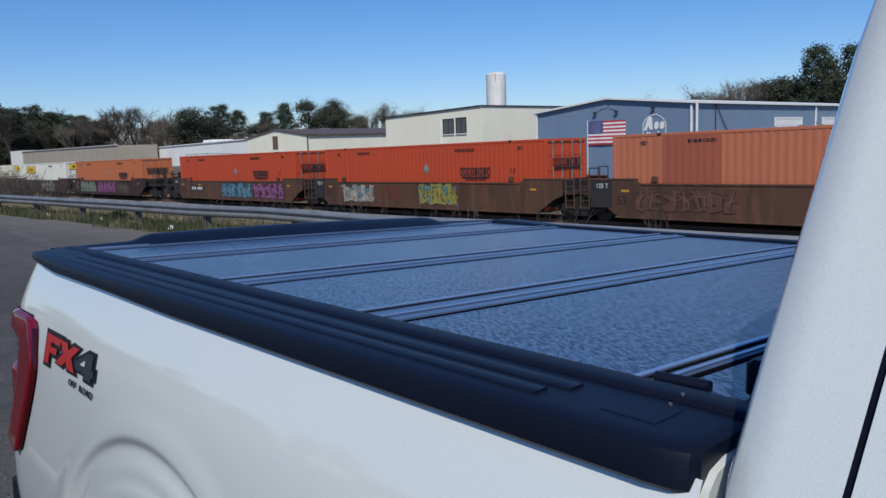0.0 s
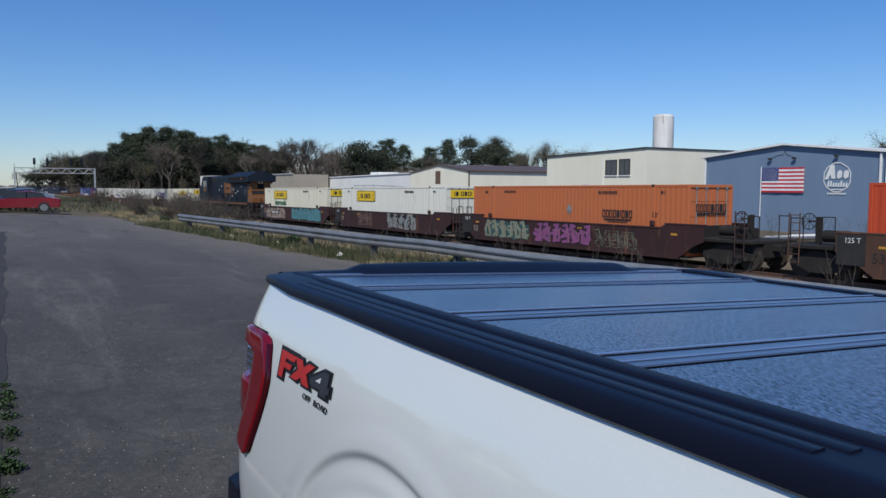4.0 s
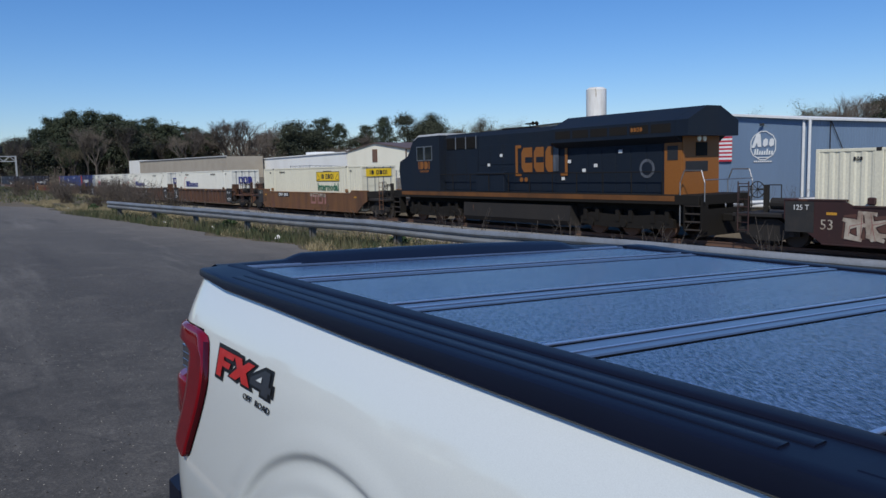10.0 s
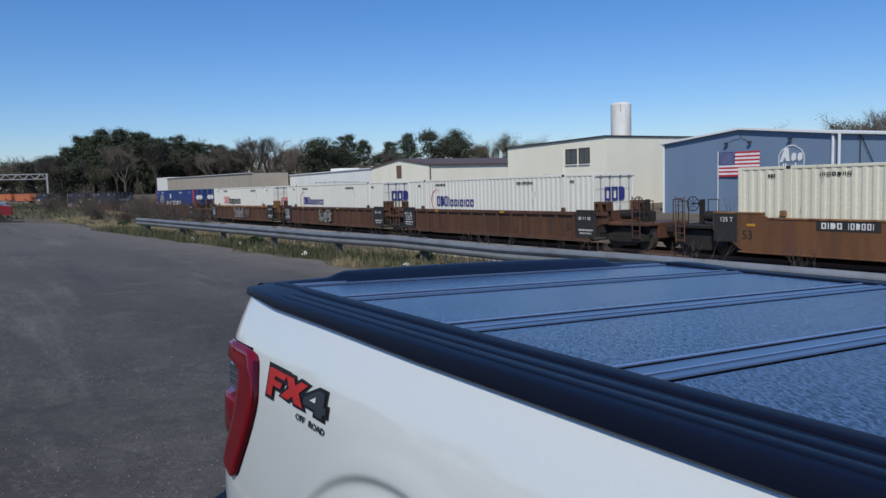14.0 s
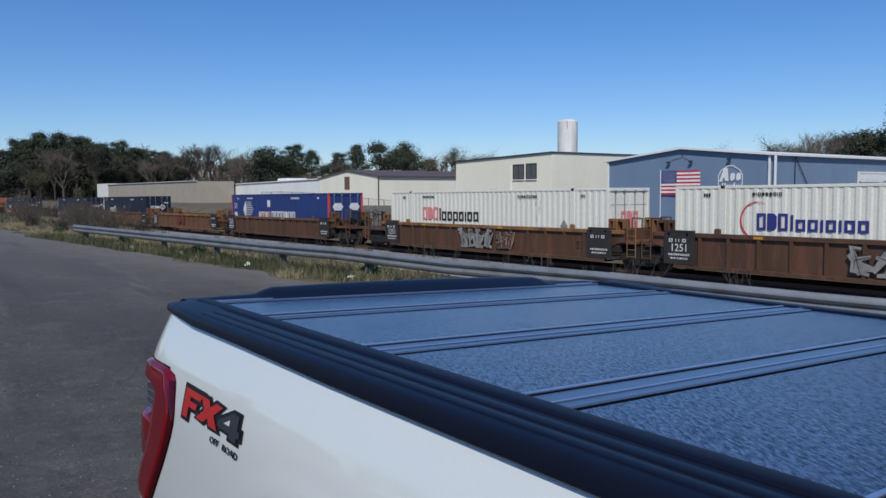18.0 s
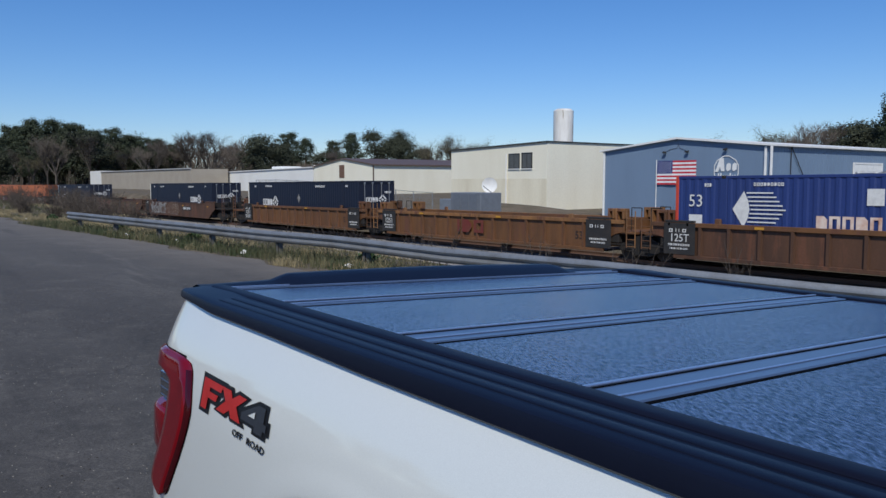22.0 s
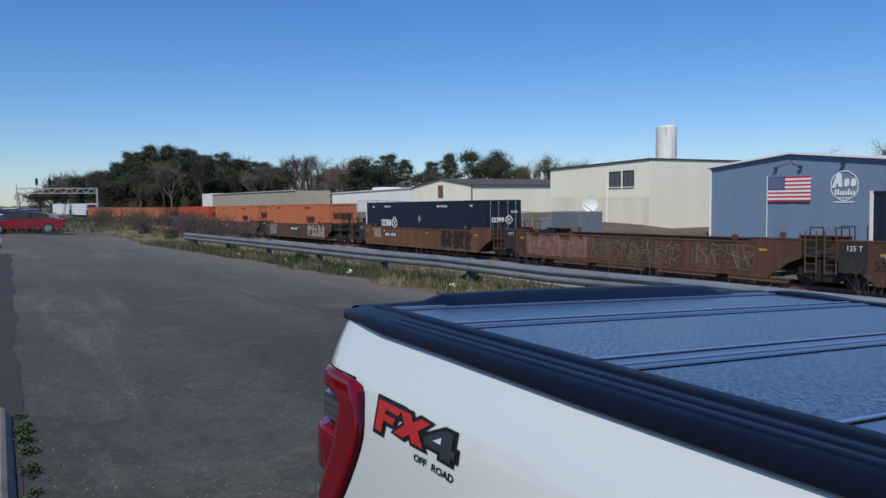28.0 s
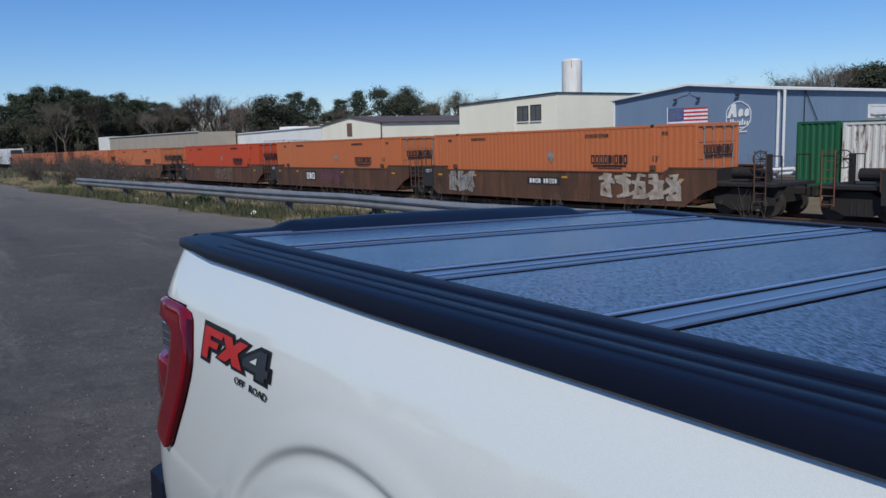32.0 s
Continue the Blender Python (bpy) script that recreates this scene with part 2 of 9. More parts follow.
def ground_mat():
    """Grass and weeds where the attribute says so, asphalt elsewhere."""
    m, nt, b = nodes_of("old asphalt")
    L = nt.links.new
    tc = nt.nodes.new("ShaderNodeTexCoord")

    def noise_node(s, d=6.0, r=0.6, stretch=None):
        n = nt.nodes.new("ShaderNodeTexNoise")
        n.inputs["Scale"].default_value, n.inputs["Detail"].default_value, n.inputs["Roughness"].default_value = s, d, r
        v = tc.outputs["Object"]
        if stretch:
            mp = nt.nodes.new("ShaderNodeMapping")
            mp.inputs["Scale"].default_value = stretch
            L(v, mp.inputs["Vector"])
            v = mp.outputs[0]
        L(v, n.inputs["Vector"])
        return n.outputs["Fac"]

    def ramp_node(v, lo, hi, a=0.0, z=1.0):
        r = nt.nodes.new("ShaderNodeMapRange")
        for k, x in (("From Min", lo), ("From Max", hi), ("To Min", a), ("To Max", z)):
            r.inputs[k].default_value = x
        L(v, r.inputs["Value"])
        return r.outputs[0]

    def mix_node(f, c1, c2):
        x = nt.nodes.new("ShaderNodeMixRGB")
        L(f, x.inputs["Fac"])
        for k, c in (("Color1", c1), ("Color2", c2)):
            if isinstance(c, tuple):
                x.inputs[k].default_value = (*c, 1)
            else:
                L(c, x.inputs[k])
        return x.outputs[0]

    big = noise_node(0.28, 5)
    track = noise_node(0.45, 5, 0.6, (0.35, 1.0, 1.0))
    agg = noise_node(55, 3, 0.7)
    vor = nt.nodes.new("ShaderNodeTexVoronoi")
    vor.inputs["Scale"].default_value = 70
    L(tc.outputs["Object"], vor.inputs["Vector"])
    mid = noise_node(2.2, 8, 0.7)
    blot = noise_node(0.9, 6, 0.65)
    crack = nt.nodes.new("ShaderNodeTexVoronoi")
    crack.feature, crack.inputs["Scale"].default_value = "DISTANCE_TO_EDGE", 0.42
    warp = nt.nodes.new("ShaderNodeMixRGB")
    warp.blend_type, warp.inputs["Fac"].default_value = "ADD", 0.5
    L(tc.outputs["Object"], warp.inputs["Color1"])
    wcol = nt.nodes.new("ShaderNodeTexNoise")
    wcol.inputs["Scale"].default_value, wcol.inputs["Detail"].default_value = 1.6, 5
    L(tc.outputs["Object"], wcol.inputs["Vector"])
    L(wcol.outputs["Color"], warp.inputs["Color2"])
    L(warp.outputs[0], crack.inputs["Vector"])
    base = mix_node(ramp_node(big, 0.35, 0.65), (0.038, 0.035, 0.032), (0.062, 0.057, 0.051))
    base = mix_node(ramp_node(track, 0.47, 0.66, 0.0, 0.6), base, (0.125, 0.115, 0.103))
    base = mix_node(ramp_node(mid, 0.44, 0.62, 0.0, 0.7), base, (0.036, 0.033, 0.030))
    base = mix_node(ramp_node(blot, 0.56, 0.66, 0.0, 0.45), base, (0.13, 0.119, 0.104))
    gravel = noise_node(14, 5, 0.75)
    base = mix_node(ramp_node(gravel, 0.52, 0.66, 0.0, 0.4), base, (0.18, 0.165, 0.146))
    base = mix_node(ramp_node(vor.outputs["Distance"], 0.0, 0.30, 0.75, 0.0), base, (0.20, 0.19, 0.175))
    base = mix_node(ramp_node(agg, 0.45, 0.60, 0.0, 0.6), base, (0.030, 0.029, 0.028))
    sep = nt.nodes.new("ShaderNodeSeparateXYZ")
    L(tc.outputs["Object"], sep.inputs[0])

    def sum_node(a, b2, op="ADD"):
        q = nt.nodes.new("ShaderNodeMath")
        q.operation = op
        for k, x in enumerate((a, b2)):
            if isinstance(x, float):
                q.inputs[k].default_value = x
            else:
                L(x, q.inputs[k])
        return q.outputs[0]

    # sand washed towards the verge
    verge = sum_node(sep.outputs["Y"], sum_node(sep.outputs["X"], -0.068, "MULTIPLY"))
    verge = sum_node(verge, sum_node(blot, 5.0, "MULTIPLY"))
    base = mix_node(ramp_node(verge, 8.4, 12.0, 0.0, 0.72), base, (0.185, 0.160, 0.130))
    # colour lightened towards the far end, for the asphalt's brightness at grazing view
    far = sum_node(sum_node(sep.outputs["X"], -1.0, "MULTIPLY"), sum_node(mid, 18.0, "MULTIPLY"))
    base = mix_node(ramp_node(far, 16.0, 40.0, 0.0, 0.42), base, (0.165, 0.150, 0.132))
    scuff = noise_node(0.55, 10, 0.72, (0.13, 1.0, 1.0))
    base = mix_node(ramp_node(scuff, 0.55, 0.64, 0.0, 0.45), base, (0.18, 0.167, 0.150))
    base = mix_node(ramp_node(noise_node(0.8, 5, 0.6, (0.16, 1.0, 1.0)), 0.57, 0.66, 0.0, 0.5), base, (0.040, 0.037, 0.034))
    base = mix_node(ramp_node(crack.outputs["Distance"], 0.003, 0.009, 0.3, 0.0), base, (0.02, 0.02, 0.02))
    L(base, b.inputs["Base Color"])
    b.inputs["Roughness"].default_value = 0.88
    bp = nt.nodes.new("ShaderNodeBump")
    bp.inputs["Strength"].default_value, bp.inputs["Distance"].default_value = 0.5, 0.008
    L(agg, bp.inputs["Height"])
    L(bp.outputs[0], b.inputs["Normal"])
    return m


M["asphalt"] = ground_mat()
M["earth"] = mat("grassy earth", (0.095, 0.076, 0.046), 0.95, dirt=(0.18, 0.14, 0.098), amount=1.0, scale=0.55, fine=9, bump=0.7, depth=0.05)
M["grass"] = mat("grass blades", (0.040, 0.056, 0.019), 0.75, dirt=(0.15, 0.12, 0.065), amount=1.0, scale=0.8, fine=3, bump=0.0)
M["dry_grass"] = mat("dry grass blades", (0.30, 0.245, 0.14), 0.8, dirt=(0.15, 0.13, 0.065), amount=0.8, scale=1.2, fine=3, bump=0.0)
M["weed"] = mat("green weeds", (0.026, 0.058, 0.014), 0.7, amount=0.5, scale=4, fine=10, bump=0.0)
M["twig"] = mat("bare brush", (0.075, 0.06, 0.048), 0.9, amount=0.4, bump=0.0)
M["litter"] = mat("paper litter", (0.75, 0.74, 0.72), 0.8, bump=0.0)


# ---- mesh helpers ----
class Geo:
    """A growing list of vertices and faces."""

    def __init__(self):
        self.v, self.f = [], []

    def add(self, verts, faces):
        n = len(self.v)
        self.v += [tuple(p) for p in verts]
        self.f += [tuple(i + n for i in f) for f in faces]
        return self

    def box(self, x0, x1, y0, y1, z0, z1, c=0.0):
        """A box; c: bevel of its upright and level edges."""
        if c <= 0:
            return self.add([(x, y, z) for x in (x0, x1) for y in (y0, y1) for z in (z0, z1)],
                            [(0, 1, 3, 2), (4, 6, 7, 5), (0, 4, 5, 1), (2, 3, 7, 6), (0, 2, 6, 4), (1, 5, 7, 3)])
        v = []
        for z, k in ((z0, c), (z0 + c, 0), (z1 - c, 0), (z1, c)):
            a, b2, d, e = x0 + k, x1 - k, y0 + k, y1 - k
            v += [(a + c, d, z), (b2 - c, d, z), (b2, d + c, z), (b2, e - c, z), (b2 - c, e, z), (a + c, e, z), (a, e - c, z), (a, d + c, z)]
        f = [tuple(range(7, -1, -1)), tuple(range(24, 32))]
        for r in range(3):
            for i in range(8):
                j = (i + 1) % 8
                f.append((r * 8 + i, r * 8 + j, r * 8 + 8 + j, r * 8 + 8 + i))
        return self.add(v, f)

    def tube(self, p0, p1, r0, r1=None, n=8, caps=True):
        """A round bar from p0 to p1."""
        r1 = r0 if r1 is None else r1
        p0, p1 = Vector(p0), Vector(p1)
        d = (p1 - p0).normalized()
        a = d.orthogonal().normalized()
        b2 = d.cross(a)
        v = []
        for p, r in ((p0, r0), (p1, r1)):
            for i in range(n):
                t = 2 * math.pi * i / n
                v.append(p + a * (r * math.cos(t)) + b2 * (r * math.sin(t)))
        f = [(i, (i + 1) % n, n + (i + 1) % n, n + i) for i in range(n)]
        if caps:
            f += [tuple(range(n - 1, -1, -1)), tuple(range(n, 2 * n))]
        return self.add(v, f)

    def path(self, pts, r, n=6):
        for a, b2 in zip(pts, pts[1:]):
            self.tube(a, b2, r, r, n)
        return self

    def prism(self, poly, axis, lo, hi):
        """A polygon (in the two other axes, in order) drawn out along an axis."""
        n, v = len(poly), []
        for h in (lo, hi):
            for a, b2 in poly:
                v.append({"x": (h, a, b2), "y": (a, h, b2), "z": (a, b2, h)}[axis])
        f = [(i, (i + 1) % n, n + (i + 1) % n, n + i) for i in range(n)]
        f += [tuple(range(n - 1, -1, -1)), tuple(range(n, 2 * n))]
        return self.add(v, f)

    def loft(self, rings, closed=False):
        n, v, f = len(rings[0]), [], []
        for r in rings:
            v += r
        for k in range(len(rings) - 1):
            for i in range(n if closed else n - 1):
                j = (i + 1) % n
                f.append((k * n + i, k * n + j, k * n + n + j, k * n + n + i))
        return self.add(v, f)

    def mesh(self, name, m):
        me = bpy.data.meshes.new(name)
        me.from_pydata(self.v, [], self.f)
        b = bmesh.new()
        b.from_mesh(me)
        bmesh.ops.recalc_face_normals(b, faces=b.faces)
        b.to_mesh(me)
        b.free()
        me.materials.append(m)
        return me


def smooth(me, angle=35):
    """Round shading but for edges sharper than the angle."""
    me.polygons.foreach_set("use_smooth", [True] * len(me.polygons))
    me.set_sharp_from_angle(angle=radians(angle))
    return me


def part(name, geo, material, parent=None, label="", soft=0, at=None):
    """One mesh object under a thing or a part."""
    me = geo if isinstance(geo, bpy.types.Mesh) else geo.mesh(name, material)
    if soft and not isinstance(geo, bpy.types.Mesh):
        smooth(me, soft)
    ob = new(name, me)
    ob.parent = parent
    if at is not None:
        ob.matrix_basis = at
    if label:
        ob["label"] = label
    return ob


def thing(name, label, category, m=None, group="", kind=""):
    ob = new(name)
    ob.empty_display_size = 0.3
    if m is not None:
        ob.matrix_basis = m
    return tagged(ob, label, category, group, kind)


def solid(name, geo, material, label, category, group="", kind="", m=None, soft=0):
    ob = part(name, geo, material, None, "", soft, m)
    return tagged(ob, label, category, group, kind)


def lettering(text, size, material, shear=0.0, bold=0.0):
    """A flat mesh of letters, centred, in the xz plane, facing -y."""
    cu = bpy.data.curves.new("lettering", "FONT")
    cu.body, cu.size, cu.align_x, cu.align_y, cu.extrude, cu.shear = text, size, "CENTER", "CENTER", 0.002, shear
    cu.resolution_u, cu.offset = 2, bold
    ob = bpy.data.objects.new("lettering", cu)
    scene.collection.objects.link(ob)
    me = bpy.data.meshes.new_from_object(ob.evaluated_get(bpy.context.evaluated_depsgraph_get()))
    bpy.data.objects.remove(ob)
    me.transform(Matrix.Rotation(radians(90), 4, "X"))
    me.materials.clear()
    me.materials.append(material)
    return me


def bars(n, w, h, rng, gap=0.25):
    """A row of n plain blocks for one line of writing; centred in the xz plane, facing -y."""
    return blocks("".join(rng.choice("OOBBI") for k in range(n)), w, h, gap)


def blocks(kinds, w, h, gap=0.2, weight=0.3):
    """Plain bars: O an open frame, B a block with cut corners, I a bar; small o, i: two thirds high; l tall bar; p hangs low."""
    wide = {"I": 0.42, "i": 0.42, "l": 0.42, " ": 0.5}
    unit = w / sum(wide.get(k, 1.0) for k in kinds)
    g, x = Geo(), -w / 2
    for k in kinds:
        step = unit * wide.get(k, 1.0)
        x1 = x + step - unit * gap
        top = h / 2 if k in "OBIl" else h * 0.22
        low = -h / 2 - (h * 0.25 if k == "p" else 0.0)
        t = min(weight * h, 0.40 * (x1 - x))
        if k in "Iil":
            g.box(x, x1, -0.002, 0.002, low, top)
        elif k == "B":
            c = 0.3 * (x1 - x)
            g.prism([(x, low), (x1 - c, low), (x1, low + c), (x1, top - c), (x1 - c, top), (x, top)], "y", -0.002, 0.002)
        elif k != " ":
            t = min(t, 0.30 * (x1 - x))
            g.box(x, x + t, -0.002, 0.002, low, top).box(x1 - t, x1, -0.002, 0.002, -h / 2, top)
            g.box(x + t, x1 - t, -0.002, 0.002, top - 0.8 * t, top).box(x + t, x1 - t, -0.002, 0.002, -h / 2, -h / 2 + 0.8 * t)
        x += step
    return g


M["asphalt_new"] = mat("smooth dark asphalt", (0.034, 0.033, 0.033), 0.9, dirt=(0.050, 0.047, 0.043), amount=0.7, scale=0.7, fine=90, bump=0.3, depth=0.004)


# ---- the railway's line ----
def rail_y(x):
    if x > -20:
        return 25.27
    if x > -150:
        return 25.27 - 1.883e-4 * (x + 20) ** 2
    return 25.27 - 1.883e-4 * 130 ** 2 + 0.049 * (x + 150) - (0.0017 * (min(0, x + 195)) ** 2 if x > -260 else 0.0017 * 65 ** 2 + 0.221 * (-260 - x))


def rail_z(x):
    return -1.254 + 0.0064 * max(x, -150)


def ease(a, b, x):
    t = min(1.0, max(0.0, (x - a) / (b - a)))
    return t * t * (3 - 2 * t)


def edge_y(x):
    """The far edge of the asphalt."""
    return 8.1 + 0.068 * (x + 14) + 0.25 * math.sin(x * 0.9) + 0.15 * math.sin(x * 2.3 + 1) if x > -49 else 5.75 + (x + 49) * 0.9


def height(x, y):
    """The ground's height."""
    lot = -0.04 * min(10.5, max(0.0, y - 0.5))
    low = rail_z(x) - 0.75
    back = -1.0 + 1.0 * ease(-45, -75, x) + 0.012 * max(0, y - 60)
    z = lot + (low - lot) * ease(11.6, 16.0 if x > -38 else 16.0 + min(4.5, 0.4 * (-38 - x)), y)
    z += (back - z) * ease(27.5, 32, y)
    rough = 0.06 * noise.noise((x * 0.35, y * 0.35, 0)) * ease(6, 9, y)
    return z + rough


# ---- ground ----
def build_ground():
    xs = [-2500, -1600, -1000, -700, -500, -400, -320, -260, -220, -190, -165] + [-150 + 3 * i for i in range(34)]
    xs += [-48 + 1.0 * i for i in range(64)] + [18, 24, 34, 60, 120, 300, 800, 2000]
    ys = [-2500, -1200, -600, -300, -150, -80, -40, -20, -10, -4, 0.5, 1.2, 2.0, 2.7] + [3.5 + 0.75 * i for i in range(40)]
    ys += [36, 40, 45, 52, 60, 70, 85, 110, 150, 220, 350, 700, 1500, 2500]
    g = Geo()
    n = len(ys)
    g.v = [(x, y, height(x, y) - 0.02) for x in xs for y in ys]
    g.f = [(i * n + j, i * n + n + j, i * n + n + j + 1, i * n + j + 1) for i in range(len(xs) - 1) for j in range(n - 1)]
    solid("ground", g, M["earth"], "uneven grassy earth with dry patches beside the railway", "ground", kind="structure", soft=60)
    # car park
    g = Geo()
    xs = [-58 + 0.5 * i for i in range(160)]
    cols = []
    for x in xs:
        e = max(edge_y(x), -14)
        cols.append([(x, y, height(x, y) + 0.006) for y in [-30, -20, -14, -9, -5, -2, 0] + [0.5 + (e - 0.5) * k / 8 if e > 0.5 else 0 + (e - 0.0) * k / 8 for k in range(9)]])
    g.loft(cols)
    solid("car_park", g, M["asphalt"], "worn grey asphalt car park with tyre tracks", "asphalt", kind="structure", soft=60)

    g = Geo()
    g.loft([[(x, y, height(x, 0) + 0.011) for y in (-30, -16, -8, -3, -0.20 + 0.010 * (-x) * (x < 0) + 0.03 * math.sin(x * 1.3) + 0.02 * math.sin(x * 3.1))] for x in [-31 + 0.5 * i for i in range(100)]])
    solid("side_lot", g, M["asphalt_new"], "darker smooth asphalt of the neighbouring lot", "asphalt", kind="structure", soft=60)


build_ground()


def build_track():
    bed, rails = Geo(), (Geo(), Geo())
    xs = [-420, -360, -300, -250, -200, -150] + [-144 + 6 * i for i in range(35)]
    prof = ((-3.4, -0.75), (-1.9, -0.2), (1.9, -0.2), (3.4, -0.75))
    bed.loft([[(x, rail_y(x) + a, rail_z(x) + b) for a, b in prof] for x in xs])
    solid("track_bed", bed, M["ballast"], "grey stone ballast of the railway track", "ballast", kind="structure")
    for g, side in zip(rails, (-0.7525, 0.7525)):
        ring = ((-0.07, -0.17), (0.07, -0.17), (0.01, -0.14), (0.01, -0.05), (0.035, -0.04), (0.035, 0), (-0.035, 0), (-0.035, -0.04), (-0.01, -0.05), (-0.01, -0.14))
        g.loft([[(x, rail_y(x) + side + a, rail_z(x) + b) for a, b in ring] for x in xs], closed=True)
        solid("rail", g, M["rail"], "rusty steel rail on timber sleepers", "rail", "rails of the track")


build_track()


# ---- guard rail along the car park ----
def guard_y(x):
    return 10.3 + 0.122 * (x + 8.6)


def build_guard():
    gr = thing("guard_rail", "long galvanised steel guard rail on posts beside the grass verge", "guard rail")
    wave = [(-0.02, 0.69), (0.03, 0.70), (0.075, 0.66), (0.08, 0.61), (0.03, 0.57), (0.0, 0.545), (0.03, 0.52), (0.08, 0.48), (0.075, 0.43), (0.03, 0.39), (-0.02, 0.40)]
    back = [(a - 0.008, b) for a, b in reversed(wave)]
    x = -35.9
    k = 0
    while x < 14:
        g = Geo()
        x1 = min(x + 3.9, 14)
        rings = []
        for j in range(2):
            xx = x + (x1 - x) * j
            rings.append([(xx, guard_y(xx) - a - (0.006 if k % 2 else 0), height(xx, guard_y(xx)) + 0.0 + b) for a, b in wave + back])
        g.loft(rings, closed=True)
        part("beam", g, M["galv"], gr, soft=50)
        k += 1
        x += 3.81
    x = -34.9
    while x < 14:
        g = Geo()
        y, z = guard_y(x), height(x, guard_y(x))
        g.box(x - 0.075, x + 0.075, y + 0.03, y + 0.05, z - 0.1, z + 0.70)
        g.box(x - 0.075, x - 0.06, y + 0.03, y + 0.18, z - 0.1, z + 0.70)
        g.box(x + 0.06, x + 0.075, y + 0.03, y + 0.18, z - 0.1, z + 0.70)
        part("post", g, M["galv_dark"], gr)
        x += 3.81


build_guard()

# ---- buildings behind the railway ----
M["blue_siding"] = mat("blue metal siding", (0.165, 0.235, 0.335), 0.5, dirt=(0.12, 0.17, 0.245), amount=0.4, scale=0.5, fine=20, bump=0.04, streak=True)
M["cream_wall"] = mat("cream painted wall", (0.80, 0.765, 0.63), 0.85, dirt=(0.66, 0.60, 0.45), amount=0.4, scale=0.35, fine=12, bump=0.1, streak=True)
M["white_wall"] = mat("white metal wall", (0.74, 0.74, 0.71), 0.7, dirt=(0.55, 0.54, 0.50), amount=0.4, scale=0.35, fine=12, bump=0.05, streak=True)
M["tan_wall"] = mat("tan block wall", (0.36, 0.32, 0.26), 0.9, dirt=(0.27, 0.23, 0.18), amount=0.5, scale=0.4, fine=10, bump=0.2)
M["brown_roof"] = mat("brown metal roof", (0.115, 0.075, 0.055), 0.55, amount=0.4, scale=0.8, bump=0.1)
M["white_trim"] = mat("white trim", (0.78, 0.78, 0.76), 0.5, amount=0.25, bump=0.0)
M["grey_roof"] = mat("grey roof", (0.45, 0.45, 0.44), 0.6, amount=0.3)
M["dark_frame"] = mat("dark frame", (0.03, 0.03, 0.03), 0.5, amount=0.2)
M["flag_red"] = mat("red cloth", (0.52, 0.03, 0.05), 0.8, bump=0.0)
M["flag_white"] = mat("white cloth", (0.80, 0.80, 0.80), 0.8, bump=0.0)
M["flag_blue"] = mat("blue cloth", (0.025, 0.04, 0.18), 0.8, bump=0.0)
M["tank"] = mat("white tank paint", (0.74, 0.73, 0.70), 0.5, dirt=(0.40, 0.35, 0.28), amount=0.7, scale=1.1, streak=True, rust=(0.25, 0.19, 0.13), rust_amount=0.15)


def gable_box(g, x0, x1, y0, y1, z0, eave, peak):
    xm = (x0 + x1) / 2
    g.prism([(x0, z0), (x1, z0), (x1, eave), (xm, peak), (x0, eave)], "y", y0, y1)


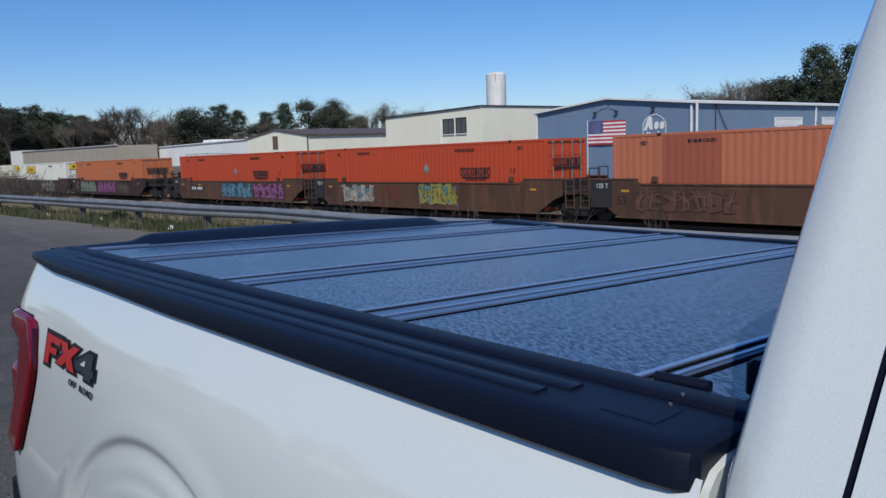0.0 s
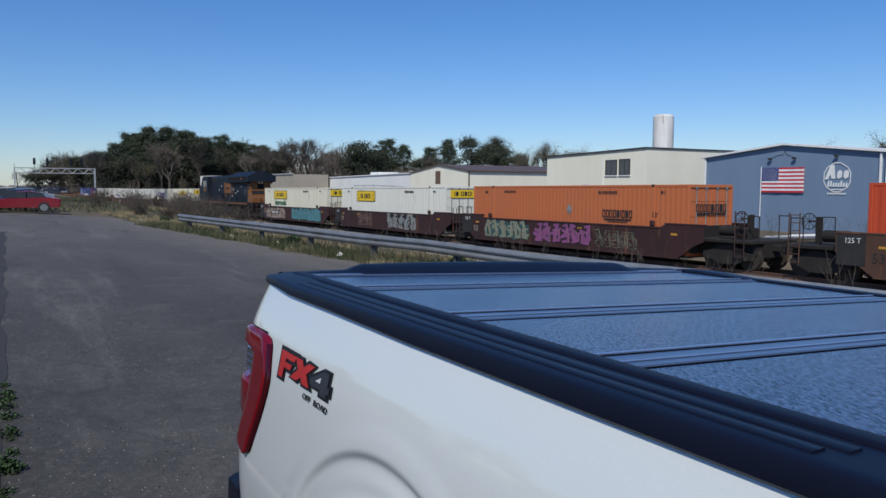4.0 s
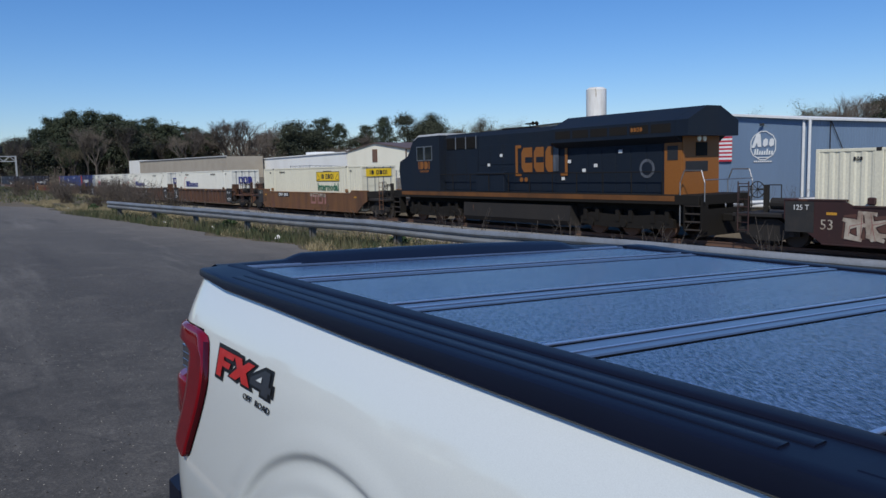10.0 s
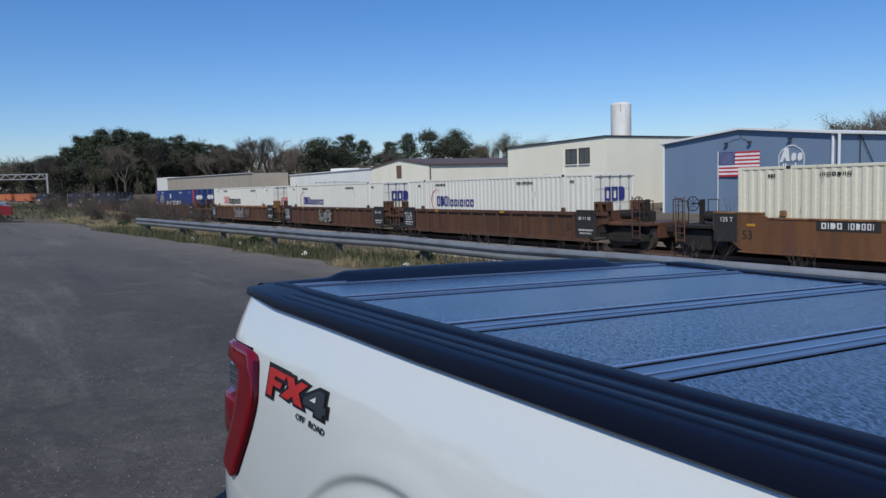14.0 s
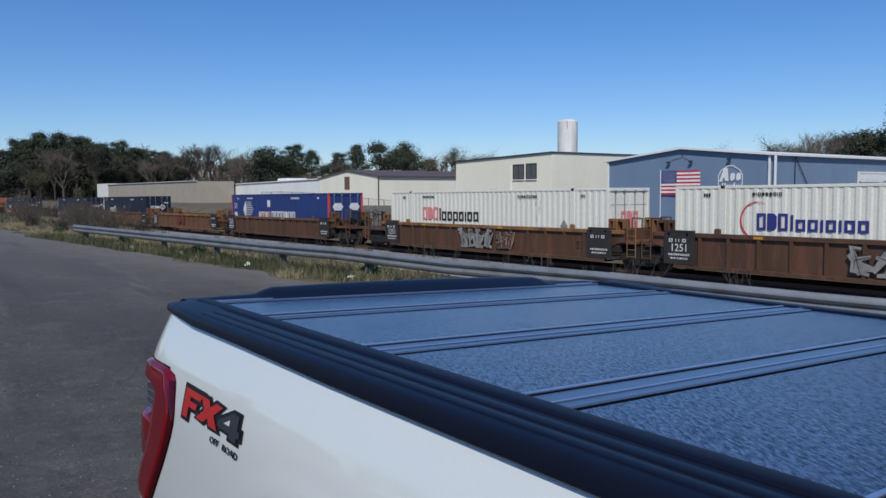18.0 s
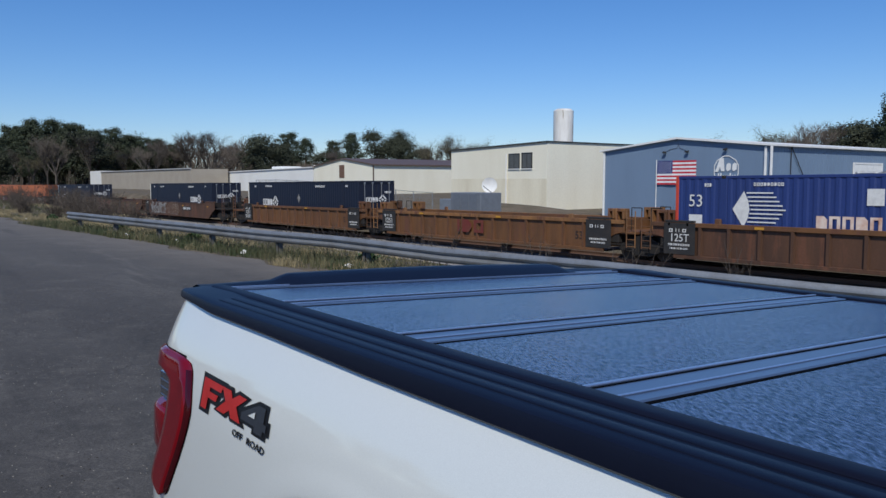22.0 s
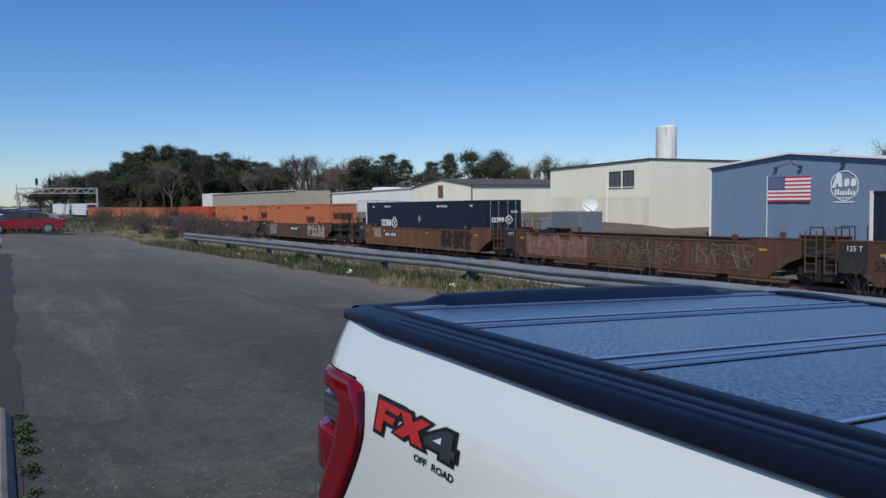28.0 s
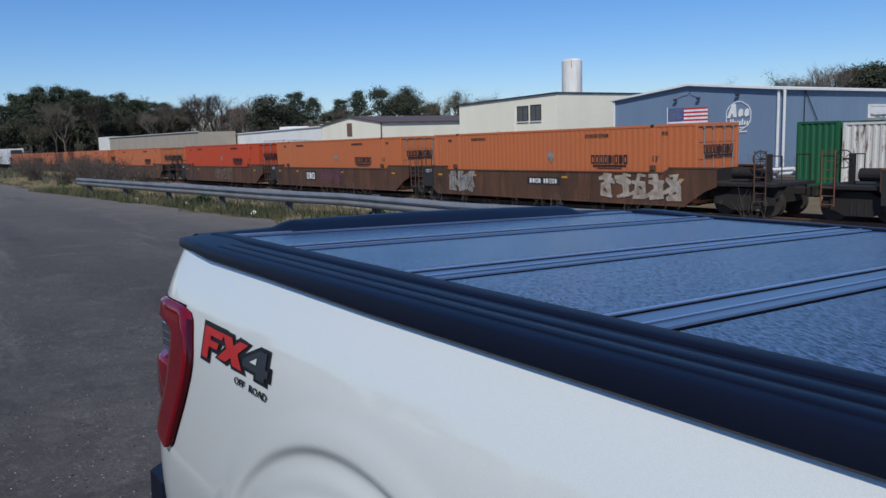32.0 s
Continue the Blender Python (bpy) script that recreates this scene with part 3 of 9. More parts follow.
def build_blue():
    b = thing("warehouse", "blue metal-sided warehouse with low gable roof and white trim", "building")
    x0, x1, y0, y1, z0, eave, peak = -38.74, -25.9, 43.7, 96, -1.6, 3.86, 4.50
    g = Geo()
    gable_box(g, x0, x1, y0, y1, z0, eave, peak)
    part("wall", g, M["blue_siding"], b)
    g = Geo()
    n = 60
    for i in range(n):                       # front ribs
        x = x0 + 0.1 + (x1 - x0 - 0.2) * i / n
        top = eave + (peak - eave) * (1 - abs(x - (x0 + x1) / 2) / ((x1 - x0) / 2)) - 0.06
        g.prism([(x, y0 - 0.0025), (x + 0.05, y0 - 0.0025), (x + 0.085, y0 + 0.004), (x - 0.035, y0 + 0.004)], "z", z0, top)
    for i in range(160):                      # side ribs
        y = y0 + 0.2 + 0.32 * i
        g.prism([(x1 - 0.01, y - 0.03), (x1 + 0.012, y), (x1 + 0.012, y + 0.05), (x1 - 0.01, y + 0.08)], "z", z0, eave - 0.06)
    part("siding_rib", g, M["blue_siding"], b)["kind"] = "stuff"
    xm = (x0 + x1) / 2
    for sgn, xe in ((-1, x0), (1, x1)):
        g = Geo()
        g.prism([(xm, peak), (xe + sgn * 0.25, eave - 0.03), (xe + sgn * 0.25, eave + 0.09), (xm, peak + 0.12)], "y", y0 - 0.25, y1)
        part("roof", g, M["white_trim"], b, "white edged metal roof sheet")
    for x in (x0 + 0.0, x1 - 0.16, x1 + 0.22):
        g = Geo()
        g.box(x, x + 0.13, y0 - 0.14, y0 - 0.031, z0, eave - 0.05, 0.015)
        part("downpipe", g, M["white_trim"], b)
    for y in (60.6, 66):
        g = Geo()
        g.box(x1 + 0.04, x1 + 0.15, y, y + 0.12, z0, eave - 0.05, 0.015)
        part("downpipe", g, M["white_trim"], b)
    for y in (54.3, 62.0, 70.0):
        g = Geo()
        g.box(x1 + 0.031, x1 + 0.07, y, y + 4.0, -0.6, 2.86)
        d = part("dock_door", g, M["white_trim"], b, "white panelled roller door")
        for i in range(7):
            part("door_panel", Geo().box(x1 + 0.071, x1 + 0.085, y, y + 4.0, -0.6 + 0.5 * i, -0.16 + 0.5 * i), M["white_trim"], d)
        g = Geo()
        g.box(x1 + 0.031, x1 + 0.11, y - 0.12, y, -0.6, 2.98).box(x1 + 0.031, x1 + 0.11, y + 4, y + 4.12, -0.6, 2.98).box(x1 + 0.031, x1 + 0.11, y, y + 4, 2.86, 2.98)
        part("door_frame", g, M["white_trim"], d)
    g = Geo()
    g.tube((x1 + 0.1, 46.2, 3.8), (x1 + 0.1, 47.7, 2.0), 0.03).tube((x1 + 0.1, 46.15, 3.8), (x1 + 0.1, 46.15, 1.5), 0.03)
    part("conduit", g, M["dark_frame"], b)
    for x, z in ((-33.3, 3.62), (-31.53, 3.62), (-28.69, 3.68)):
        g = Geo()
        g.box(x - 0.13, x + 0.13, y0 - 0.26, y0 - 0.10, z - 0.05, z + 0.09, 0.03).tube((x, y0 - 0.14, z), (x, y0 - 0.02, z + 0.1), 0.04)
        part("flood_light", g, M["dark_frame"], b)
    g = Geo()
    g.path([(-33.2, y0 - 0.025, 3.72), (-32.9, y0 - 0.025, 3.85), (-32.4, y0 - 0.025, 3.9), (-32.3, y0 - 0.025, 4.2), (-32.2, y0 - 0.025, 3.9), (-31.6, y0 - 0.025, 3.7)], 0.011)
    part("cable", g, M["dark_frame"], b)
    # round sign painted on the wall, as plain shapes
    sg = Geo()
    cx, cz, r = -28.66, 2.42, 0.92
    hexa = [(cx + r * math.cos(radians(30 + 60 * i + d)), cz + r * math.sin(radians(30 + 60 * i + d))) for i in range(6) for d in (-12, 12)]
    for (a, b2), (c, d) in zip(hexa, hexa[1:] + hexa[:1]):
        k = 0.93
        sg.add([(a, y0 - 0.045, b2), (c, y0 - 0.045, d), (cx + (c - cx) * k, y0 - 0.045, cz + (d - cz) * k), (cx + (a - cx) * k, y0 - 0.045, cz + (b2 - cz) * k)], [(0, 1, 2, 3)])
    def blob(pts):
        sg.prism([(cx + px, cz + pz) for px, pz in pts], "y", y0 - 0.05, y0 - 0.035)
    blob([(-0.80, -0.12), (-0.46, 0.74), (-0.20, 0.74), (-0.12, -0.08), (-0.36, -0.08), (-0.44, 0.2), (-0.58, -0.12)])
    for x in (0.0, 0.42):
        blob([(x - 0.02, 0.04), (x + 0.02, 0.34), (x + 0.16, 0.44), (x + 0.32, 0.36), (x + 0.30, 0.02), (x + 0.1, -0.1)])
    for i in range(8):
        x = -0.62 + i * 0.165
        hgt = 0.36 if i in (0, 1, 5) else 0.24
        blob([(x, -0.56), (x + 0.05, -0.56 + hgt), (x + 0.13, -0.56 + hgt), (x + 0.12, -0.56)])
    blob([(-0.35, -0.70), (0.4, -0.70), (0.4, -0.76), (-0.35, -0.76)])
    for i in range(9):
        x = -0.62 + i * 0.14
        blob([(x, -1.02), (x, -0.93), (x + 0.1, -0.93), (x + 0.1, -1.02)])
    part("wall_sign", sg, M["white_trim"], b, "white six-sided company sign")
    # flag
    f = thing("flag", "large flag with red and white stripes and starred blue corner", "flag")
    fx0, fx1, fz0, fz1, fy = -33.9, -30.82, 1.48, 3.08, y0 - 0.12
    hs = (fz1 - fz0) / 13
    def cloth(xa, xb, za, zb, dy=0.0):
        g2 = Geo()
        nx = max(2, int((xb - xa) / 0.22))
        cols = []
        for i in range(nx + 1):
            x = xa + (xb - xa) * i / nx
            y = fy - dy + 0.018 * math.sin((x - fx0) * 4.2)
            cols.append([(x, y, za), (x, y, zb), (x, y + 0.006, zb), (x, y + 0.006, za)])
        return g2.loft(cols, closed=True)
    for i in range(13):
        z1 = fz1 - i * hs
        part("stripe", cloth(fx0 if i > 6 else fx0 + 1.26, fx1, z1 - hs, z1), M["flag_red"] if i % 2 == 0 else M["flag_white"], f)
    c = part("canton", cloth(fx0, fx0 + 1.26, fz1 - 7 * hs, fz1), M["flag_blue"], f)
    g = Geo()
    for r in range(9):
        for k in range(6 if r % 2 == 0 else 5):
            x = fx0 + 0.12 + (0.105 if r % 2 else 0) + k * 0.205
            z = fz1 - 0.09 - r * 0.085
            y = fy - 0.012 + 0.018 * math.sin((x - fx0) * 4.2)
            pts = [(x + (0.042 if q % 2 == 0 else 0.017) * math.sin(math.pi * q / 5), y, z + (0.042 if q % 2 == 0 else 0.017) * math.cos(math.pi * q / 5)) for q in range(10)]
            g.add(pts, [tuple(range(10))])
    part("star", g, M["flag_white"], c)["kind"] = "stuff"
    g = Geo()
    g.tube((-33.95, y0 - 0.14, height(-33.95, y0 - 0.14) - 0.1), (-33.95, y0 - 0.14, 3.15), 0.03, n=8)
    part("pole", g, M["white_trim"], f)


build_blue()


def window_in(parent, x0, x1, y, z0, z1):
    w = Geo()
    w.box(x0 - 0.08, x1 + 0.08, y - 0.07, y - 0.003, z0 - 0.08, z0).box(x0 - 0.08, x1 + 0.08, y - 0.07, y - 0.003, z1, z1 + 0.08)
    w.box(x0 - 0.08, x0, y - 0.07, y - 0.003, z0, z1).box(x1, x1 + 0.08, y - 0.07, y - 0.003, z0, z1)
    w.box((x0 + x1) / 2 - 0.02, (x0 + x1) / 2 + 0.02, y - 0.06, y - 0.003, z0, z1)
    f = part("window", w, M["dark_frame"], parent)
    g = Geo()
    g.box(x0, x1, y - 0.03, y - 0.002, z0, z1)
    part("pane", g, M["pane_grey"], f)
    g = Geo()
    g.box(x0 - 0.12, x1 + 0.12, y - 0.12, y - 0.002, z0 - 0.16, z0 - 0.081)
    part("sill", g, M["white_trim"], f)


def build_white():
    b = thing("factory_building", "cream painted flat-roofed factory building with two dark windows", "building")
    x0, x1, y0, y1 = -65.4, -51.1, 50.0, 90.0
    g = Geo()
    g.prism([(x0, -1.5), (x1, -1.5), (x1, 5.25), (x0, 4.87)], "y", y0, y1)
    part("wall", g, M["cream_wall"], b)
    g = Geo()
    g.prism([(x0 - 0.15, 4.866), (x1 + 0.12, 5.255), (x1 + 0.12, 5.36), (x0 - 0.15, 4.98)], "y", y0 - 0.15, y1)
    part("roof", g, M["dark_frame"], b, "dark roof edge flashing")
    part("wall_base", Geo().box(x0 + 0.02, x1 - 0.02, y0 - 0.006, y0 - 0.001, -1.5, 1.95), mat("beige lower wall coat", (0.74, 0.69, 0.54), 0.9, dirt=(0.56, 0.49, 0.35), amount=0.7, scale=0.5, fine=10, bump=0.1, streak=True), b, "beige lower wall coat")
    window_in(b, -56.25, -54.85, y0, 2.98, 4.26)
    window_in(b, -54.4, -53.12, y0, 2.98, 4.30)
    g = Geo()
    g.tube((-56.6, y0 - 0.09, -0.9), (-56.6, y0 - 0.09, 4.3), 0.06)
    part("downpipe", g, M["white_trim"], b)
    t = thing("storage_tank", "tall white cylindrical tank rising behind the factory roof", "tank")
    g = Geo()
    g.tube((-56.2, 57.2, 5.2), (-56.2, 57.2, 8.75), 1.0, n=32)
    g.tube((-56.2, 57.2, 8.75), (-56.2, 57.2, 8.95), 1.0, 0.74, n=32)
    part("shell", g, M["tank"], t, soft=40)
    g = Geo()
    g.tube((-56.2, 57.2, 5.2), (-56.2, 57.2, 5.45), 1.04, n=32)
    part("base_ring", g, M["galv"], t, soft=40)


build_white()


def build_rest():
    b = thing("shed", "cream metal shed with a brown low-pitched roof", "building")
    x0, x1, y0, y1, eave, peak = -105.9, -88.9, 55.0, 110.0, 3.84, 4.83
    g = Geo()
    gable_box(g, x0, x1, y0, y1, -0.5, eave, peak)
    part("wall", g, M["cream_wall"], b)
    xm = (x0 + x1) / 2
    for sgn, xe in ((-1, x0), (1, x1)):
        g = Geo()
        g.prism([(xm, peak), (xe + sgn * 0.3, eave - 0.03), (xe + sgn * 0.3, eave + 0.12), (xm, peak + 0.14)], "y", y0 - 0.2, y1)
        part("roof", g, M["brown_roof"], b)
    g = Geo()
    g.box(-98.2, -96.8, y0 - 0.06, y0 - 0.003, 2.2, 4.0)
    part("louvre", g, mat("brown louvre", (0.16, 0.09, 0.06), 0.7), b, "brown wall louvre")
    g = Geo()
    g.box(x1 - 0.2, x1 + 0.03, y0 - 0.08, y0 - 0.004, -0.5, eave - 0.05)
    part("corner_trim", g, M["brown_roof"], b)
    w = thing("long_warehouse", "long white metal warehouse with roof vents", "building")
    g = Geo()
    g.prism([(-158.6, 0), (-107.0, 0), (-107.0, 3.78), (-158.6, 3.14)], "y", 55.4, 100.0)
    part("wall", g, M["white_wall"], w)
    g = Geo()
    g.prism([(-158.8, 3.144), (-106.8, 3.785), (-106.8, 3.92), (-158.8, 3.28)], "y", 55.2, 100.0)
    part("roof", g, M["white_trim"], w)
    for x in (-132.0, -116.0):
        g = Geo()
        g.box(x, x + 4.0, 60, 64, 3.3, 4.35, 0.1)
        part("roof_vent", g, M["white_trim"], w)
    t = thing("block_building", "long low tan block building with a white end", "building")
    g = Geo()
    g.box(-205.0, -140.0, 48.0, 54.9, 0, 3.95)
    part("wall", g, M["tan_wall"], t)
    g = Geo()
    g.box(-216, -205.02, 47.9, 54.9, 0, 4.3)
    part("end_wall", g, M["white_wall"], t)
    g = Geo()
    g.box(-205, -140.0, 47.8, 48.1, 3.952, 4.12)
    part("parapet", g, M["grey_roof"], t)


build_rest()


# ---- pickup truck ----
def build_truck():
    """Local space: x forward, y across from the near side, z up; the tail stands at x = -2.07."""
    lean = Matrix.Translation((0, 0.47, 1.40)) @ Matrix.Rotation(radians(-2.3), 4, "X") @ Matrix.Translation((0, -0.47, -1.40))
    tr = thing("pickup_truck", "white pickup truck with a black folding bed cover, parked on asphalt", "pickup truck", lean)
    W = 2.03
    y0 = 0.47                                 # widest line of the near side
    mid = y0 + W / 2

    def flip(pts):
        return [(x, 2 * mid - y, z) for x, y, z in pts]

    # side outline: drop from the widest line, as a smooth curve through the belt, shoulder and sill
    knots = [(1.416, 0.086), (1.38, 0.0705), (1.34, 0.052), (1.29, 0.035), (1.23, 0.022), (1.16, 0.014), (1.10, 0.008), (1.03, 0.003), (0.95, 0.0), (0.86, 0.004), (0.76, 0.012), (0.66, 0.03), (0.58, 0.06)]
    curve = np.polyfit([k[0] - 1.0 for k in knots], [k[1] for k in knots], 7)
    SIDE_Z = np.linspace(1.416, 0.58, 57)
    SIDE_Y = np.polyval(curve, SIDE_Z - 1.0)

    def section(x):
        """The bed side's outline at x, from under the cap down to the sill."""
        s, low = 2.0 * max(0.0, -1.872 - x) ** 2, 1.55 * max(0.0, -1.84 - x) ** 2  # turns in towards the tail
        return [(x, y0 + float(yy) + s + (low - s) * ease(1.32, 1.18, float(zz)), float(zz)) for zz, yy in zip(SIDE_Z, SIDE_Y)]

    # bed side with the wheel arch pressed into it
    ax, az = -0.956, 0.618

    def pressed(r):
        """How far the sheet stands in from the plain side, by the distance from the wheel's middle."""
        if r > 0.643:
            return 0.0
        return -0.0030 * ease(0.643, 0.593, r) + 0.0135 * ease(0.580, 0.560, r) - 0.0055 * ease(0.555, 0.518, r) - 0.004 * ease(0.503, 0.478, r)

    for side in (0, 1):
        xs = [-2.032, -2.015, -1.99, -1.97, -1.94, -1.9, -1.86, -1.82, -1.78, -1.74, -1.70]
        xs += [-1.68 + 0.0055 * i for i in range(307)] if not side else [-1.68 + 0.03 * i for i in range(57)]
        cut = 2 if not side else 1
        rings = []
        for x in xs:
            ring = section(x)
            row = []
            for a, b in zip(ring, ring[1:]):
                for q in range(cut):
                    row.append(tuple(a[i] + (b[i] - a[i]) * q / cut for i in range(3)))
            row.append(ring[-1])
            rings.append([(p[0], p[1] + pressed(math.hypot(p[0] - ax, p[2] - az)), p[2]) for p in row])
        g = Geo()
        n = len(rings[0])
        g.v = [p for r in rings for p in (flip(r) if side else r)]
        for i in range(len(rings) - 1):
            for j in range(n - 1):
                c = rings[i][j]
                if math.hypot(c[0] - ax, c[2] - az) < 0.405 or (c[0] < -1.79 and 1.0 < c[2] < 1.268):
                    continue
                g.f.append((i * n + j, i * n + j + 1, i * n + n + j + 1, i * n + n + j))
        bs = part("bed_side", g, M["white_paint"], tr, soft=50)
        # rolled edge of the wheel opening
        rings = []
        for i in range(61):
            a = radians(2 + 176 * i / 60)
            ring = []
            for rr, out in ((0.416, 0.001), (0.405, 0.006), (0.395, 0.004), (0.390, -0.03)):
                x, z = ax + rr * math.cos(a), az + rr * math.sin(a)
                base = section(x)
                yv = float(np.interp(z, [p[2] for p in base][::-1], [p[1] for p in base][::-1]))
                ring.append((x, yv - out, z))
            rings.append(flip(ring) if side else ring)
        part("arch_lip", Geo().loft(rings), M["white_paint"], bs, soft=60)
        # wheel well lining
        arc = [(ax + 0.39 * math.cos(math.pi * i / 24), az + 0.39 * math.sin(math.pi * i / 24)) for i in range(25)]
        g = Geo().loft([[(x, y, z) for y in ((y0 + 0.03, y0 + 0.35) if not side else (2 * mid - y0 - 0.03, 2 * mid - y0 - 0.35))] for x, z in arc])
        part("wheel_well", g, M["black_plastic"], tr, soft=50)
    # inner walls, floor, front wall of the bed
    g = Geo()
    g.box(-1.97, 0.0, y0 + 0.25, 2 * mid - y0 - 0.25, 0.82, 0.86)
    g.box(-0.02, 0.015, y0 + 0.12, 2 * mid - y0 - 0.12, 0.6, 1.40, 0.01)
    g.box(-1.97, -0.02, y0 + 0.24, y0 + 0.26, 0.86, 1.39).box(-1.97, -0.02, 2 * mid - y0 - 0.26, 2 * mid - y0 - 0.24, 0.86, 1.39)
    part("bed_tub", g, M["white_paint"], tr)
    # stake pocket corner by the cab
    g = Geo()
    g.prism([(y0 + 0.086, 1.0), (y0 + 0.086, 1.385), (y0 + 0.091, 1.405), (y0 + 0.103, 1.418), (y0 + 0.125, 1.4255), (y0 + 0.19, 1.4285), (y0 + 0.26, 1.429), (y0 + 0.26, 1.0)], "x", -0.035, 0.006)
    part("bed_corner", g, M["white_paint"], tr, soft=50)
    # tailgate
    g = Geo()
    g.box(-2.03, -1.975, y0 + 0.2, 2 * mid - y0 - 0.2, 0.78, 1.40, 0.015)
    part("tailgate", g, M["white_paint"], tr)
    g = Geo()
    rings = []
    for i in range(61):                      # a raised spoiler lip with stepped ends along the tailgate's top
        y = y0 + 0.17 + (W - 0.34) * i / 60
        u = (y - mid) / (W / 2)
        top = 1.4375 + 0.017 * ease(0.86, 0.92, y) * ease(2.10, 2.02, y) + 0.0125 * max(0.0, 1 - (u / 0.78) ** 2)
        bow = 0.03 * (1 - u * u)
        rings.append([(x - bow, y, z) for x, z in ((-2.005, 1.38), (-2.075, 1.395), (-2.100, top - 0.022), (-2.092, top - 0.008), (-2.065, top), (-2.035, top - 0.001), (-2.000, top - 0.010), (-1.966 + bow, 1.4335), (-1.962 + bow, 1.40))])
    g.loft(rings, closed=True)
    part("tailgate_cap", g, M["black_plastic"], tr, soft=40)
    # rail caps
    for side in (0, 1):
        cap = [(0.074, 1.403), (0.070, 1.407), (0.0708, 1.430), (0.0735, 1.4365), (0.080, 1.4392), (0.097, 1.4405), (0.165, 1.4445), (0.200, 1.4445), (0.205, 1.440), (0.205, 1.405)]
        if side:
            cap = [(0.074, 1.401), (0.069, 1.411), (0.074, 1.424), (0.084, 1.432), (0.095, 1.4340), (0.110, 1.4345), (0.150, 1.4345), (0.190, 1.434), (0.200, 1.430), (0.200, 1.405)]
        rings = []
        for x, k, low in [(-2.052, 0.088, 0.024), (-2.042, 0.066, 0.006), (-2.018, 0.040, -0.005), (-1.97, 0.022, -0.010), (-1.9, 0.010, -0.010), (-1.8, 0.003, -0.006), (-1.7, 0.0, 0), (-1.4, 0, 0), (-1.0, 0, 0), (-0.1, 0, 0), (-0.040, 0.0, 0.0), (-0.018, 0.003, 0.0005), (-0.006, 0.010, 0.001), (-0.001, 0.020, 0.003)]:
            raised = 0.0085 * ease(-0.9, -1.6, x) * ease(-2.05, -1.95, x)      # the lower edge rises towards the tail
            flat = 1.0 - 0.22 * ease(-1.70, -1.95, x)
            ring = [(x, y0 + y + k * (1.0 if y < 0.15 else 0.0), 1.401 + (z - 1.401) * (1.0 if side else flat) - low + (raised if z < 1.41 else 0.0)) for y, z in cap]
            rings.append(flip(ring) if side else ring)
        g = Geo().loft(rings, closed=True)
        g.add(rings[-1], [tuple(range(10))]).add(rings[0], [tuple(range(9, -1, -1))])
        rc = part("rail_cap", g, M["black_plastic"], tr, soft=30)
        if not side:
            def deck(y):
                return 1.4405 + 0.0040 * (y - 0.097) / 0.068

            for ya, yb, xe in ((0.099, 0.121, -0.185), (0.129, 0.152, -0.165)):
                g = Geo().prism([(y0 + ya, deck(ya) - 0.002), (y0 + ya + 0.001, deck(ya) + 0.0014), (y0 + ya + 0.003, deck(ya) + 0.0022), (y0 + yb - 0.003, deck(yb) + 0.0022), (y0 + yb - 0.001, deck(yb) + 0.0014), (y0 + yb, deck(yb) - 0.002)], "x", -1.72, xe)
                part("ridge", g, M["black_plastic"], rc, soft=30)
            g = Geo().prism([(y0 + 0.100, deck(0.108) - 0.002), (y0 + 0.109, deck(0.109) + 0.0007), (y0 + 0.150, deck(0.150) + 0.0007), (y0 + 0.151, deck(0.151) - 0.002)], "x", -0.112, -0.055)
            part("pocket_cover", g, M["black_plastic"], rc)
    # cover side rails and panels
    ya, yb = y0 + 0.208, 2 * mid - y0 - 0.208
    for side, y in ((0, ya), (1, yb)):
        g = Geo()
        sgn = 1 if side else -1
        prof = [(0.0, 1.420), (0.0, 1.4465), (0.004, 1.4490), (0.014, 1.4500), (0.030, 1.4494), (0.038, 1.4480), (0.042, 1.4455), (0.043, 1.420)]
        if side:
            prof = [(0.0, 1.420), (0.0, 1.436), (0.006, 1.4385), (0.036, 1.4385), (0.043, 1.434), (0.043, 1.420)]
        g.prism([(y + sgn * a, b) for a, b in prof], "x", -1.95, -0.005)
        part("cover_rail", g, M["black_trim"], tr, soft=25)
    seams = [(-1.955, 0.050), (-1.597, 0.085), (-1.066, 0.108), (-0.584, 0.104), (-0.133, 0.040)]   # dark gap, width of the hinge behind it
    for (a, w), (b, w2) in zip(seams, seams[1:] + [(-0.02, 0.0)]):
        part("cover_panel", Geo().box(a + 0.004, b - w2 - 0.003, ya + 0.002, yb - 0.002, 1.404, 1.432, 0.003), M["cover"], tr)
    for x, w in seams:
        ga, gb = x - w, x - 0.40 * w
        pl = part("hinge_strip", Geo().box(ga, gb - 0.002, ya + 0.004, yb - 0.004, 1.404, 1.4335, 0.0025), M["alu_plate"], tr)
        # narrow bright strips paint the shine along the hinge edges
        part("hinge_edge", Geo().box(ga + 0.001, ga + 0.010, ya + 0.004, yb - 0.004, 1.4337, 1.4372, 0.0012), M["alu_shine"], pl)
        part("hinge_groove", Geo().box(ga + 0.011, ga + 0.017, ya + 0.004, yb - 0.004, 1.4337, 1.4341), M["gap_black"], pl)
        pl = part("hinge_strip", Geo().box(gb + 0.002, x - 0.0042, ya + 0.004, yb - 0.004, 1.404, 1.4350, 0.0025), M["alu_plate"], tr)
        part("hinge_edge", Geo().box(gb + 0.003, gb + 0.009, ya + 0.004, yb - 0.004, 1.4352, 1.4372, 0.0008), M["alu_shine"], pl)
